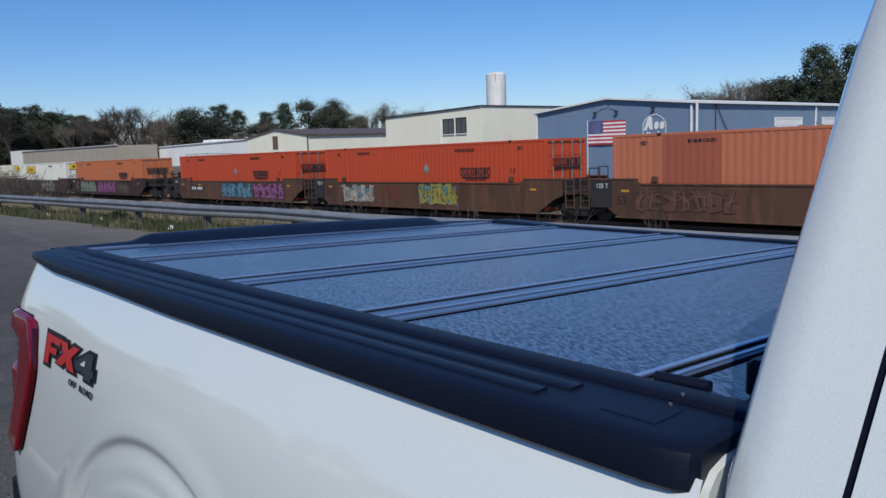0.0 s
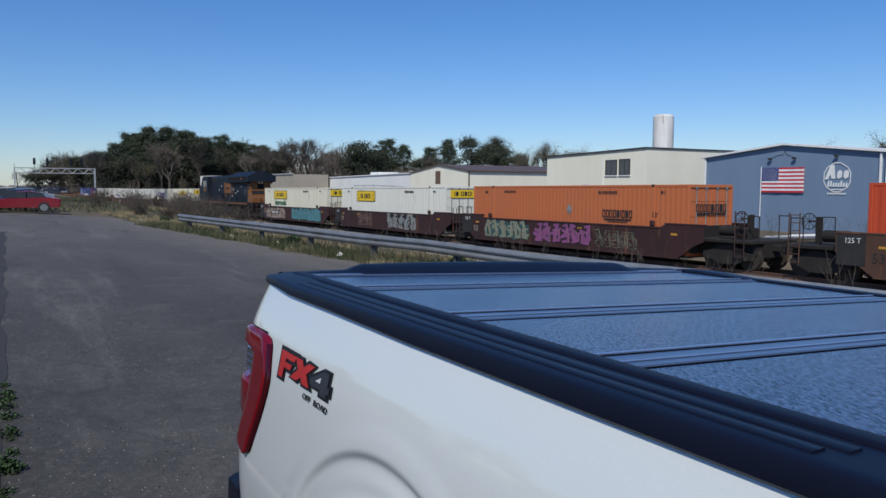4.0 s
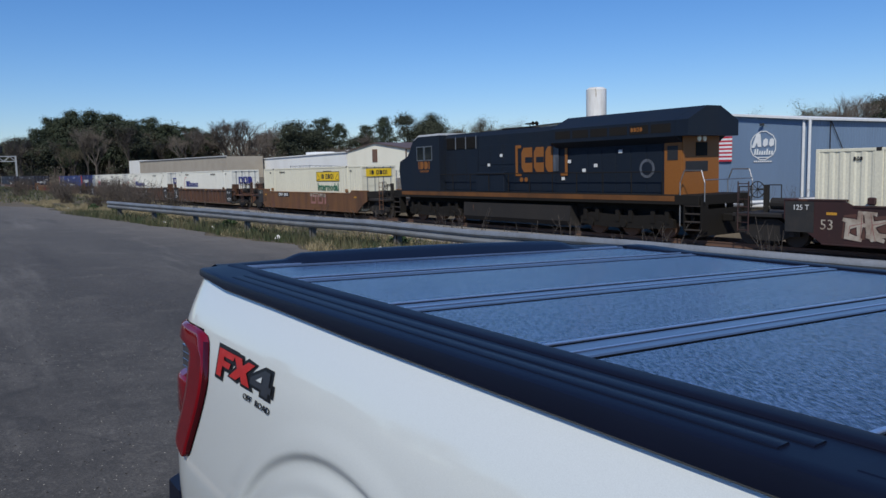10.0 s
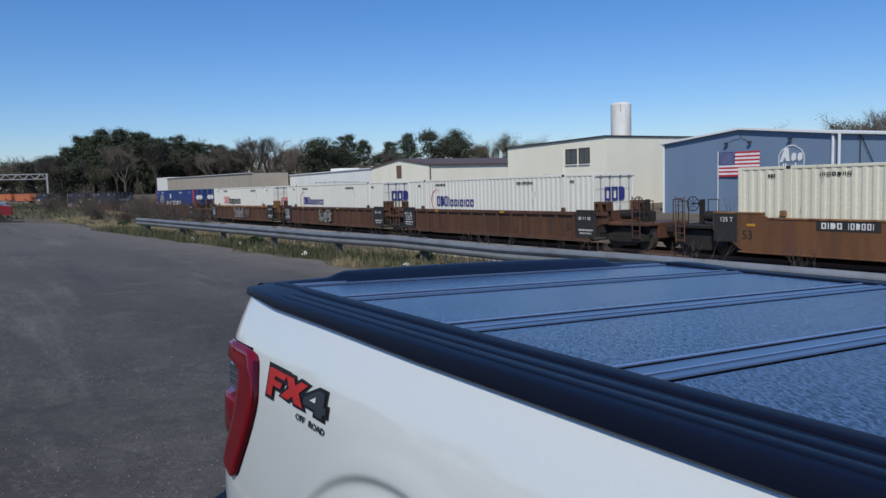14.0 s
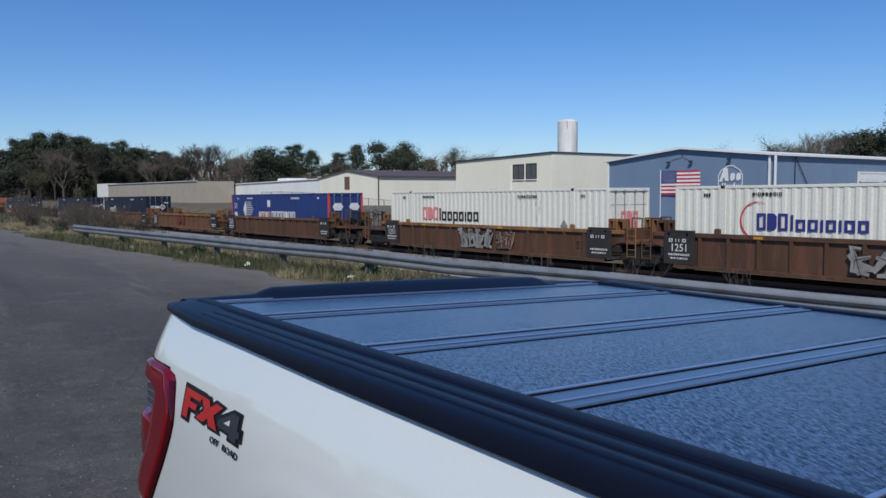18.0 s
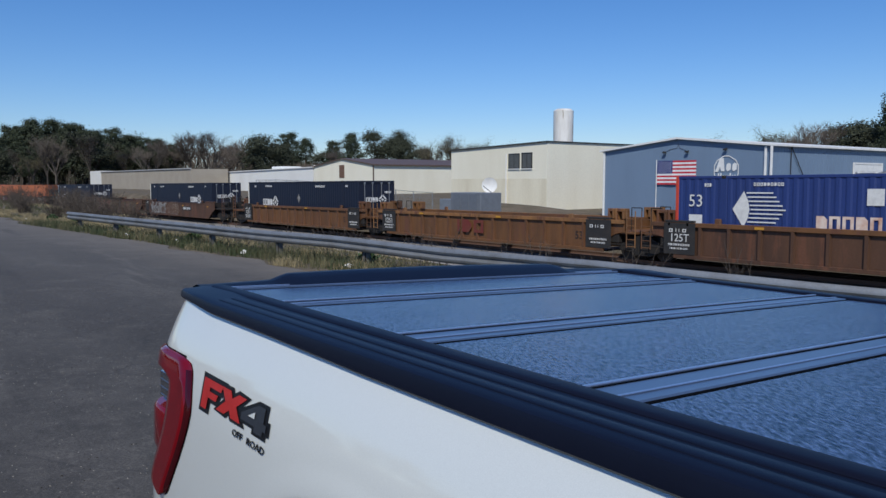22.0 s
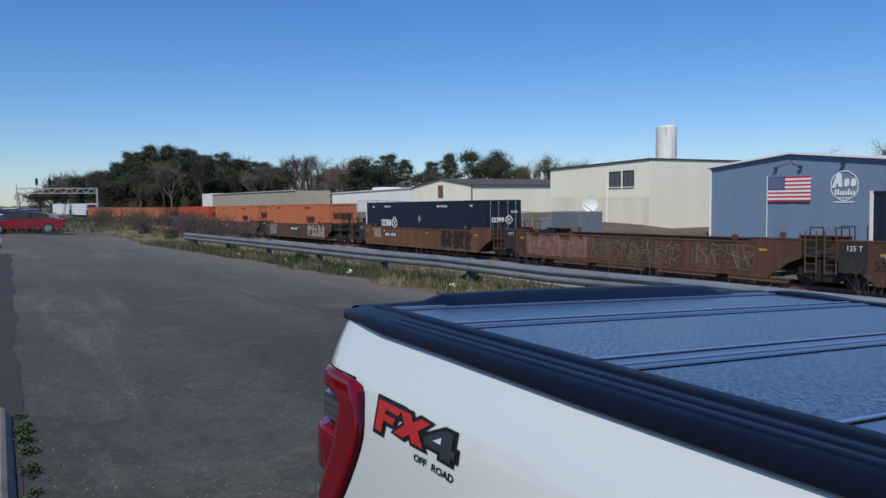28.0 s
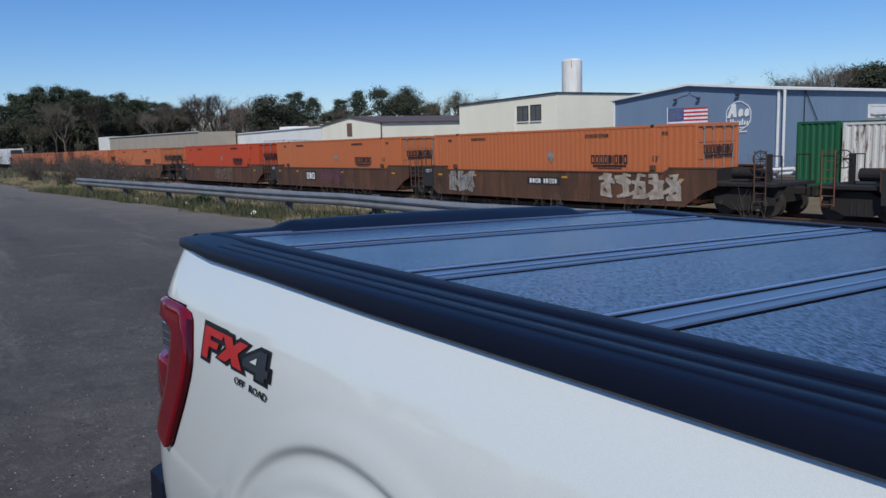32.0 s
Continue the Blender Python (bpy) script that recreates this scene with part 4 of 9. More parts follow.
        # flush black strip stands for the dark of the open gap
        part("hinge_gap", Geo().box(x - 0.0038, x + 0.0038, ya + 0.004, yb - 0.004, 1.404, 1.4325), M["gap_black"], tr)
    g = Geo().tube((-0.128, ya + 0.012, 1.447), (-0.072, ya + 0.018, 1.447), 0.0065, n=10)
    part("latch_strap", g, M["black_plastic"], tr, soft=40)
    part("latch_block", Geo().box(-0.060, -0.030, ya + 0.06, ya + 0.10, 1.432, 1.470, 0.004), M["black_plastic"], tr)
    for y, z in ((ya - 0.030, 1.4490), (ya - 0.050, 1.4440)):
        part("bolt", Geo().tube((-0.072, y, z - 0.002), (-0.072, y, z + 0.0018), 0.0018, n=10), M["steel_bare"], tr)
    # tail lamps: a column on the corner, a lobe round its head, a clear lens and a bulge behind it
    def side_y(x, z):
        base = section(x)
        return float(np.interp(z, [p[2] for p in base][::-1], [p[1] for p in base][::-1]))

    def mirrored(pts, side):
        return flip(pts) if side else pts

    front_edge = [(1.302, -1.830), (1.300, -1.770), (1.294, -1.722), (1.282, -1.702), (1.265, -1.690), (1.236, -1.677), (1.215, -1.669), (1.19, -1.665), (1.16, -1.671), (1.12, -1.688), (1.08, -1.709), (1.04, -1.734), (1.00, -1.760), (0.982, -1.772), (0.972, -1.782), (0.964, -1.795)]
    rear_edge = [(1.302, -1.90), (1.300, -1.955), (1.293, -1.995), (1.282, -2.018), (1.268, -2.014), (1.260, -1.990), (1.253, -1.870), (1.244, -1.818), (1.225, -1.805), (1.16, -1.806), (1.12, -1.815), (1.08, -1.833), (1.04, -1.858), (1.00, -1.880), (0.990, -1.882), (0.980, -1.868), (0.970, -1.835), (0.964, -1.812)]
    fz, fx = [p[0] for p in front_edge][::-1], [p[1] for p in front_edge][::-1]
    rz, rx_ = [p[0] for p in rear_edge][::-1], [p[1] for p in rear_edge][::-1]
    levels = sorted({p[0] for p in front_edge} | {p[0] for p in rear_edge}, reverse=True)
    for side in (0, 1):
        rings, rims, gaps = [], [], []
        for z in levels:
            xb, xa = float(np.interp(z, fz, fx)), float(np.interp(z, rz, rx_))
            crown = ease(1.303, 1.293, z) * 0.75 + 0.25
            sect = []
            for i in range(25):
                t = i / 24
                x = xb + (xa - xb) * t
                lift = 0.013 * crown * ease(0.0, 0.16, t) * (1 - 0.35 * ease(0.8, 1.0, t))
                sect.append((x, side_y(x, z) - lift - 0.002, z))
            last = sect[-1]
            sect.insert(0, (sect[0][0], sect[0][1] + 0.02, z))
            sect += [(last[0] - 0.006, last[1] + 0.005, z), (last[0] - 0.008, last[1] + 0.014, z), (last[0] - 0.006, y0 + 0.20, z)]
            rings.append(mirrored(sect, side))
            rims.append(mirrored([(x, side_y(x, z) - lift, z) for x, lift in ((xb + 0.001, 0.0030), (xb - 0.004, 0.0070), (xb - 0.009, 0.0095), (xb - 0.015, 0.0115))], side))
            gaps.append(mirrored([(x, side_y(x, z) - 0.0012, z) for x in (xb + 0.006, xb - 0.01)], side))
        g = Geo().loft(rings)
        g.add(rings[0], [tuple(range(len(rings[0])))])
        g.add(rings[-1], [tuple(range(len(rings[-1])))])
        lamp = part("tail_lamp", g, M["tail_red"], tr, "red tail lamp", soft=40)
        part("lamp_rim", Geo().loft(rims[4:-2]), M["tail_dark"], lamp, "dark red lens edge", soft=40)
        part("lamp_seal", Geo().loft(gaps), M["gap_black"], lamp)
        top = [[(x, side_y(x, z) - o, z) for x in np.linspace(-1.96, -1.76, 12)] for z, o in ((1.3045, 0.0012), (1.299, 0.0015))]
        part("lamp_seal", Geo().loft([mirrored(r_, side) for r_ in top]), M["gap_black"], lamp)
        # bulge with a level top
        plan = [(-1.830, 0.055), (-1.838, 0.034), (-1.870, 0.023), (-1.940, 0.021), (-1.976, 0.027), (-2.002, 0.040), (-2.036, 0.070), (-2.052, 0.120), (-2.052, 0.20), (-1.830, 0.20)]
        ctr = (-1.94, 0.11)
        rings = []
        for z, k in ((1.030, 0.90), (1.036, 0.96), (1.046, 1.0), (1.136, 1.0), (1.144, 0.97), (1.148, 0.91)):
            rings.append(mirrored([(ctr[0] + (x - ctr[0]) * k, y0 + ctr[1] + (y - ctr[1]) * k, z) for x, y in plan], side))
        g = Geo().loft(rings, closed=True)
        g.add(rings[0], [tuple(range(10))]).add(rings[-1], [tuple(range(10))])
        part("lamp_bulge", g, M["tail_red"], lamp, soft=40)
        g = Geo()
        yy = (y0 + 0.046, y0 + 0.19) if not side else (2 * mid - y0 - 0.19, 2 * mid - y0 - 0.046)
        g.box(-2.006, -1.830, yy[0], yy[1], 1.140, 1.246, 0.022)
        lens = part("clear_lens", g, M["lamp_clear"], lamp, "smoky clear reversing lens", soft=40)
        yb_ = y0 + 0.044 if not side else 2 * mid - y0 - 0.048
        for z in (1.162, 1.182, 1.202, 1.222):
            part("lens_rib", Geo().box(-1.982, -1.84, yb_, yb_ + 0.004, z, z + 0.005, 0.001), M["lamp_clear"], lens)
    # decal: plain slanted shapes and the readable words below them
    dec = Geo()
    red = Geo()
    grey = Geo()

    def on_side(pts, off):
        out = []
        for x, z in pts:
            base = section(x)
            yv = float(np.interp(z, [p[2] for p in base][::-1], [p[1] for p in base][::-1]))
            out.append((x, yv - off, z))
        return out

    def shape(geo, pts, off, ox, oz, s=1.0):
        q = on_side([(ox + x * s, oz + z * s) for x, z in pts], off)
        geo.add(q, [tuple(range(len(q)))])

    ox, oz = -1.630, 1.203
    F = [(0.0, 0.0), (0.0, 0.115), (0.135, 0.115), (0.125, 0.088), (0.05, 0.088), (0.05, 0.072), (0.11, 0.072), (0.10, 0.047), (0.045, 0.047), (0.04, 0.0)]
    X = [(0.105, 0.0), (0.160, 0.058), (0.125, 0.115), (0.185, 0.115), (0.200, 0.085), (0.235, 0.115), (0.285, 0.115), (0.230, 0.060), (0.265, 0.0), (0.205, 0.0), (0.192, 0.030), (0.160, 0.0)]
    four = [(0.345, -0.012), (0.345, 0.012), (0.265, 0.012), (0.265, 0.045), (0.355, 0.112), (0.392, 0.112), (0.392, 0.045), (0.408, 0.045), (0.408, 0.012), (0.392, 0.012), (0.392, -0.012)]
    for pts, geo in ((F, red), (X, red), (four, grey)):
        lift, tall = (0.039, 0.41) if geo is grey else (0.033, 0.44) if pts is X else (0.020, 0.55)

        def laid(x, z):
            return x * 0.82 + 0.025 - 0.12 * tall * z, z * tall + lift
        shape(geo, [laid(x, z) for x, z in pts], 0.0042, ox, oz)
        grown = []
        n = len(pts)
        for i in range(n):
            a, b, c = Vector(pts[i - 1]), Vector(pts[i]), Vector(pts[(i + 1) % n])
            d1, d2 = (b - a).normalized(), (c - b).normalized()
            n1, n2 = Vector((-d1.y, d1.x)), Vector((-d2.y, d2.x))
            m = (n1 + n2)
            m = m / max(0.6, m.length_squared / 2)
            area = sum(pts[k - 1][0] * pts[k][1] - pts[k][0] * pts[k - 1][1] for k in range(n))
            sgn = -1 if area > 0 else 1
            grown.append(tuple(b + m * 0.016 * sgn))
        shape(dec, [laid(x, z) for x, z in grown], 0.0022, ox, oz)
    hole = Geo()
    shape(hole, [laid(x, z) for x, z in ((0.308, 0.047), (0.345, 0.047), (0.345, 0.077))], 0.006, ox, oz)
    d0 = part("decal", dec, M["decal_black"], tr, "angular red and grey decal with black edging")
    part("decal_fill", red, M["decal_red"], d0, "red decal shapes")
    part("decal_fill", grey, M["decal_grey"], d0, "grey decal shape")
    part("decal_fill", hole, M["white_paint"], d0)
    for k, word in enumerate(("OFF", "ROAD")):
        ob = part("decal_word", lettering(word, 0.0190, M["decal_black"]), M["decal_black"], d0, "black word " + word)
        ob["kind"] = "stuff"
        ob.matrix_basis = Matrix.Translation((-1.393 + 0.088 * k, y0 + 0.0160, 1.2135)) @ Matrix.Rotation(radians(-8), 4, "X") @ Matrix.Diagonal((1.55, 0.4, 1.0, 1))
    # bumper, wheels
    g = Geo()
    g.box(-2.26, -2.05, y0 + 0.06, 2 * mid - y0 - 0.06, 0.58, 0.80, 0.05)
    part("bumper", g, M["black_plastic"], tr)
    for x in (ax, 2.73):
        for side in (0, 1):
            yc = y0 + 0.16 if not side else 2 * mid - y0 - 0.16
            g = Geo()
            prof = [(0.24, -0.11), (0.33, -0.135), (0.385, -0.125), (0.40, -0.08), (0.402, 0.0), (0.40, 0.08), (0.385, 0.125), (0.33, 0.135), (0.24, 0.11)]
            g.loft([[(x + r * math.cos(2 * math.pi * i / 36), yc + d, 0.400 + r * math.sin(2 * math.pi * i / 36)) for r, d in prof] for i in range(37)])
            wh = part("wheel", g, M["rubber"], tr, "black tyre", soft=35)
            g = Geo()
            s = -1 if not side else 1
            g.tube((x, yc - 0.1, 0.4), (x, yc + 0.1, 0.4), 0.245, n=24)
            for i in range(6):
                a = math.pi * i / 3
                g.tube((x, yc + s * 0.105, 0.4), (x + 0.22 * math.cos(a), yc + s * 0.1, 0.4 + 0.22 * math.sin(a)), 0.03, n=6)
            part("rim", g, M["steel_bare"], wh)
    # cab: rear post, rear wall, roof, doors, bonnet
    cab_x0 = 0.013
    def cab_ring(x, half, zt):
        pts = []
        for y, z in ((y0 + 0.02, 0.5), (y0 + 0.0, 0.95), (y0 + 0.022, 1.30), (y0 + 0.05, 1.43), (y0 + 0.08, 1.52), (y0 + 0.16, 1.74), (y0 + 0.22, zt - 0.06), (y0 + 0.32, zt)):
            pts.append((x + (0.10 * max(0, z - 1.43) if half else 0.02 * max(0, z - 1.43)), y, z))
        return pts + [(p[0], 2 * mid - p[1], p[2]) for p in reversed(pts)]
    rings = [cab_ring(cab_x0 + 0.030, True, 1.93), cab_ring(cab_x0 + 0.058, True, 1.94), cab_ring(cab_x0 + 0.102, True, 1.945)]
    # rounded rear corners
    r0 = [(p[0], p[1] + (0.07 if p[1] < mid else -0.07), p[2] - (0.012 if p[2] > 1.8 else 0)) for p in cab_ring(cab_x0, True, 1.92)]
    r1 = [(p[0], p[1] + (0.028 if p[1] < mid else -0.028), p[2] - (0.006 if p[2] > 1.8 else 0)) for p in cab_ring(cab_x0 + 0.015, True, 1.925)]
    g = Geo().loft([r0, r1] + rings)
    g.add(r0, [tuple(range(len(r0)))])
    part("cab_rear", g, M["white_paint"], tr, soft=60)
    g = Geo()
    dr = [[(p[0] + dx, p[1], p[2]) for p in cab_ring(cab_x0 + 0.107, True, 1.945)][:7] for dx in (0.0, 0.01, 0.5, 0.95)]
    g.loft(dr)
    part("rear_door", g, M["white_paint"], tr, soft=60)
    g = Geo()
    body = [[(p[0] + dx, p[1] + (0.012 if p[1] < mid else -0.012), p[2] - 0.006) for p in cab_ring(cab_x0 + 0.11, True, 1.945)] for dx in (0.0, 1.94)]
    g.loft(body)
    g.add(body[-1], [tuple(range(len(body[-1])))])
    part("cab", g, M["white_paint"], tr, soft=60)
    g = Geo()
    g.loft([[(p[0] + dx, p[1] + 0.006, p[2]) for p in cab_ring(cab_x0 + 0.100, True, 1.945)][:7] for dx in (0.0, 0.010)])
    part("door_gap", g, M["black_plastic"], tr)
    g = Geo()
    g.box(cab_x0 + 0.075, cab_x0 + 0.10, y0 + 0.45, 2 * mid - y0 - 0.45, 1.5, 1.82, 0.01)
    part("rear_window", g, M["glass_dark"], tr)
    # side windows, windscreen, mirrors and front
    for side in (0, 1):
        for xa, xb, lean0, lean1 in ((0.36, 0.98, 0.05, 0.0), (1.06, 1.86, 0.0, 0.30)):
            q = [(xa, y0 + 0.070, 1.47), (xb, y0 + 0.070, 1.47), (xb - lean1, y0 + 0.185, 1.80), (xa + lean0, y0 + 0.185, 1.80)]
            q = [(x, y - 0.012, z) for x, y, z in q] + [(x, y + 0.03, z) for x, y, z in q]
            g = Geo().add(flip(q) if side else q, [(0, 1, 2, 3), (0, 4, 5, 1), (1, 5, 6, 2), (2, 6, 7, 3), (3, 7, 4, 0)])
            part("side_window", g, M["glass_dark"], tr)
        yc = y0 - 0.02 if not side else 2 * mid - y0 + 0.02
        part("head_lamp", Geo().box(3.62, 3.72, *sorted((yc + (0.12 if not side else -0.12), yc + (0.42 if not side else -0.42))), 0.92, 1.12, 0.02), M["lamp_clear"], tr)
    g = Geo().prism([(2.05, 1.22), (2.55, 1.22), (2.06, 1.88), (2.05, 1.88)], "y", y0 + 0.24, 2 * mid - y0 - 0.24)
    part("windscreen", g, M["glass_dark"], tr)
    part("grille", Geo().box(3.66, 3.73, y0 + 0.5, 2 * mid - y0 - 0.5, 0.75, 1.12, 0.02), M["black_plastic"], tr)
    g = Geo()
    g.box(2.0, 3.7, y0 + 0.03, 2 * mid - y0 - 0.03, 0.55, 1.22, 0.08)
    part("bonnet", g, M["white_paint"], tr)
    g = Geo()
    g.box(-1.9, 3.4, y0 + 0.5, 2 * mid - y0 - 0.5, 0.42, 0.6)
    part("chassis", g, M["black_plastic"], tr)


build_truck()


# ---- train ----
def paint(name, col, **k):
    a = dict(rough=0.55, dirt=[c * 0.72 for c in col], amount=0.45, scale=0.8, fine=14, bump=0.03, streak=True, rust=RUST, rust_amount=0.12)
    a.update(k)
    return mat(name, col, **a)


M["c_orange"] = paint("orange container paint", (0.50, 0.140, 0.046), rust_amount=0.0, dirt=(0.42, 0.14, 0.06))
M["c_red"] = paint("fresh orange-red container paint", (0.50, 0.062, 0.017), rust_amount=0.0, dirt=(0.42, 0.058, 0.022))
M["c_terra"] = paint("faded terracotta container paint", (0.48, 0.150, 0.075), rust_amount=0.05, dirt=(0.36, 0.115, 0.065))
M["c_cream"] = paint("cream container paint", (0.70, 0.665, 0.52), rust_amount=0.1, dirt=(0.58, 0.54, 0.42))
M["c_white"] = paint("white container paint", (0.72, 0.705, 0.62), rust_amount=0.05, dirt=(0.62, 0.60, 0.52))
M["c_blue"] = paint("bright blue container paint", (0.018, 0.040, 0.165), rust_amount=0.0, dirt=(0.022, 0.036, 0.11))
M["c_navy"] = paint("navy container paint", (0.007, 0.011, 0.027), rust_amount=0.0, dirt=(0.010, 0.014, 0.026))
M["c_signal"] = paint("red end paint", (0.55, 0.06, 0.03), rust_amount=0.0)
M["w_brown"] = paint("brown car paint", (0.094, 0.045, 0.024), rust_amount=0.6, dirt=(0.034, 0.021, 0.017), amount=0.8)
M["w_rust"] = paint("rust red car paint", (0.10, 0.042, 0.03), rust_amount=0.5, dirt=(0.08, 0.045, 0.035), amount=0.8)
M["w_tan"] = paint("yellow-brown car paint", (0.160, 0.072, 0.027), rust_amount=0.5, dirt=(0.055, 0.030, 0.019), amount=1.0, scale=1.1)
# amber for top chords, lightened to carry the sun on their upper faces
M["w_amber_lit"] = paint("sunlit-toned amber car paint", (0.27, 0.128, 0.044), rust_amount=0.45, dirt=(0.10, 0.052, 0.028), amount=1.0, scale=1.3)
M["w_maroon"] = paint("maroon car paint", (0.043, 0.016, 0.014), rust_amount=0.4, dirt=(0.024, 0.014, 0.012), amount=0.8)
M["under"] = paint("grimy underframe", (0.013, 0.011, 0.010), rough=0.85, rust_amount=0.15, dirt=(0.030, 0.023, 0.018))
M["wheel_dark"] = mat("grimy wheel steel", (0.035, 0.027, 0.022), 0.8, amount=0.5)
M["brown_rose"] = mat("rose-stained brown paint", (0.20, 0.095, 0.07), 0.7, dirt=(0.10, 0.05, 0.035), amount=0.9, scale=2.0, bump=0.0)
M["ink_black"] = mat("black lettering paint", (0.02, 0.02, 0.022), 0.6, bump=0.0)
M["ink_white"] = mat("white lettering paint", (0.70, 0.70, 0.68), 0.6, amount=0.5, scale=5, bump=0.0)
M["ink_yellow"] = mat("yellow sign paint", (0.78, 0.52, 0.02), 0.5, bump=0.0, amount=0.2)
M["ink_green"] = mat("green lettering paint", (0.02, 0.14, 0.075), 0.55, bump=0.0)
M["ink_navy"] = mat("navy lettering paint", (0.03, 0.035, 0.20), 0.55, bump=0.0)
M["ink_red"] = mat("red lettering paint", (0.60, 0.05, 0.07), 0.55, bump=0.0)
M["ttx_red"] = mat("faded dark red lettering paint", (0.15, 0.025, 0.02), 0.7, dirt=(0.12, 0.05, 0.025), amount=0.9, scale=3.0, bump=0.0)
M["ink_faded"] = mat("faded white lettering paint", (0.72, 0.60, 0.52), 0.6, dirt=(0.50, 0.20, 0.10), amount=1.0, scale=2.0, bump=0.0)
M["ink_pink"] = mat("faded red paint", (0.70, 0.24, 0.24), 0.6, bump=0.0)
M["panel_black"] = mat("black stencil panel", (0.02, 0.02, 0.02), 0.7, amount=0.4, dirt=(0.06, 0.045, 0.035), bump=0.0)
M["refl"] = mat("yellow reflector", (0.52, 0.26, 0.03), 0.4, bump=0.0)
M["silver"] = mat("silver spray paint", (0.27, 0.265, 0.255), 0.5, dirt=(0.10, 0.075, 0.06), amount=0.9, scale=2.5, bump=0.0)
M["teal"] = mat("teal spray paint", (0.08, 0.24, 0.27), 0.6, dirt=(0.05, 0.13, 0.15), amount=0.7, scale=2.5, bump=0.0)
M["sky_blue"] = mat("light blue spray paint", (0.075, 0.20, 0.29), 0.6, dirt=(0.03, 0.09, 0.16), amount=0.8, scale=2.5, bump=0.0)
M["teal_dark"] = mat("dark teal spray paint", (0.025, 0.09, 0.10), 0.6, bump=0.0)
M["violet"] = mat("violet spray paint", (0.24, 0.075, 0.20), 0.6, dirt=(0.10, 0.035, 0.085), amount=0.7, scale=2.5, bump=0.0)
M["lime"] = mat("olive spray paint", (0.27, 0.235, 0.05), 0.6, dirt=(0.2, 0.17, 0.05), amount=0.7, scale=2.5, bump=0.0)
M["sage"] = mat("sage spray paint", (0.17, 0.23, 0.165), 0.7, dirt=(0.2, 0.12, 0.07), amount=0.9, scale=2.0, bump=0.0)
M["rose"] = mat("rose spray paint", (0.30, 0.14, 0.12), 0.7, dirt=(0.16, 0.075, 0.055), amount=0.9, scale=2.0, bump=0.0)
M["bone"] = mat("bone spray paint", (0.40, 0.355, 0.29), 0.7, dirt=(0.15, 0.08, 0.05), amount=1.0, scale=2.0, bump=0.0)

CL, CW, CH, CZ = 16.15, 1.295, 2.9, 0.36      # container length, half width, height, floor over the rail
PITCH, ENDGAP = 19.41, 23.58
CACHE = {}


def cached(key, make, m, soft=0):
    k = (key, m.name)
    if k not in CACHE:
        CACHE[k] = make().mesh(str(key), m)
        if soft:
            smooth(CACHE[k], soft)
    return CACHE[k]


def sheet(x0, x1, y, z0, z1, pitch=0.34, deep=0.034, sgn=-1):
    """A corrugated wall along x."""
    g = Geo()
    n = max(1, round((x1 - x0) / pitch))
    p = (x1 - x0) / n
    pts = []
    for i in range(n):
        a = x0 + i * p
        pts += [(a, 0), (a + 0.32 * p, 0), (a + 0.5 * p, deep), (a + 0.82 * p, deep)]
    pts.append((x1, 0))
    g.loft([[(x, y - sgn * d, z) for x, d in pts] for z in (z0, z1)])
    return g


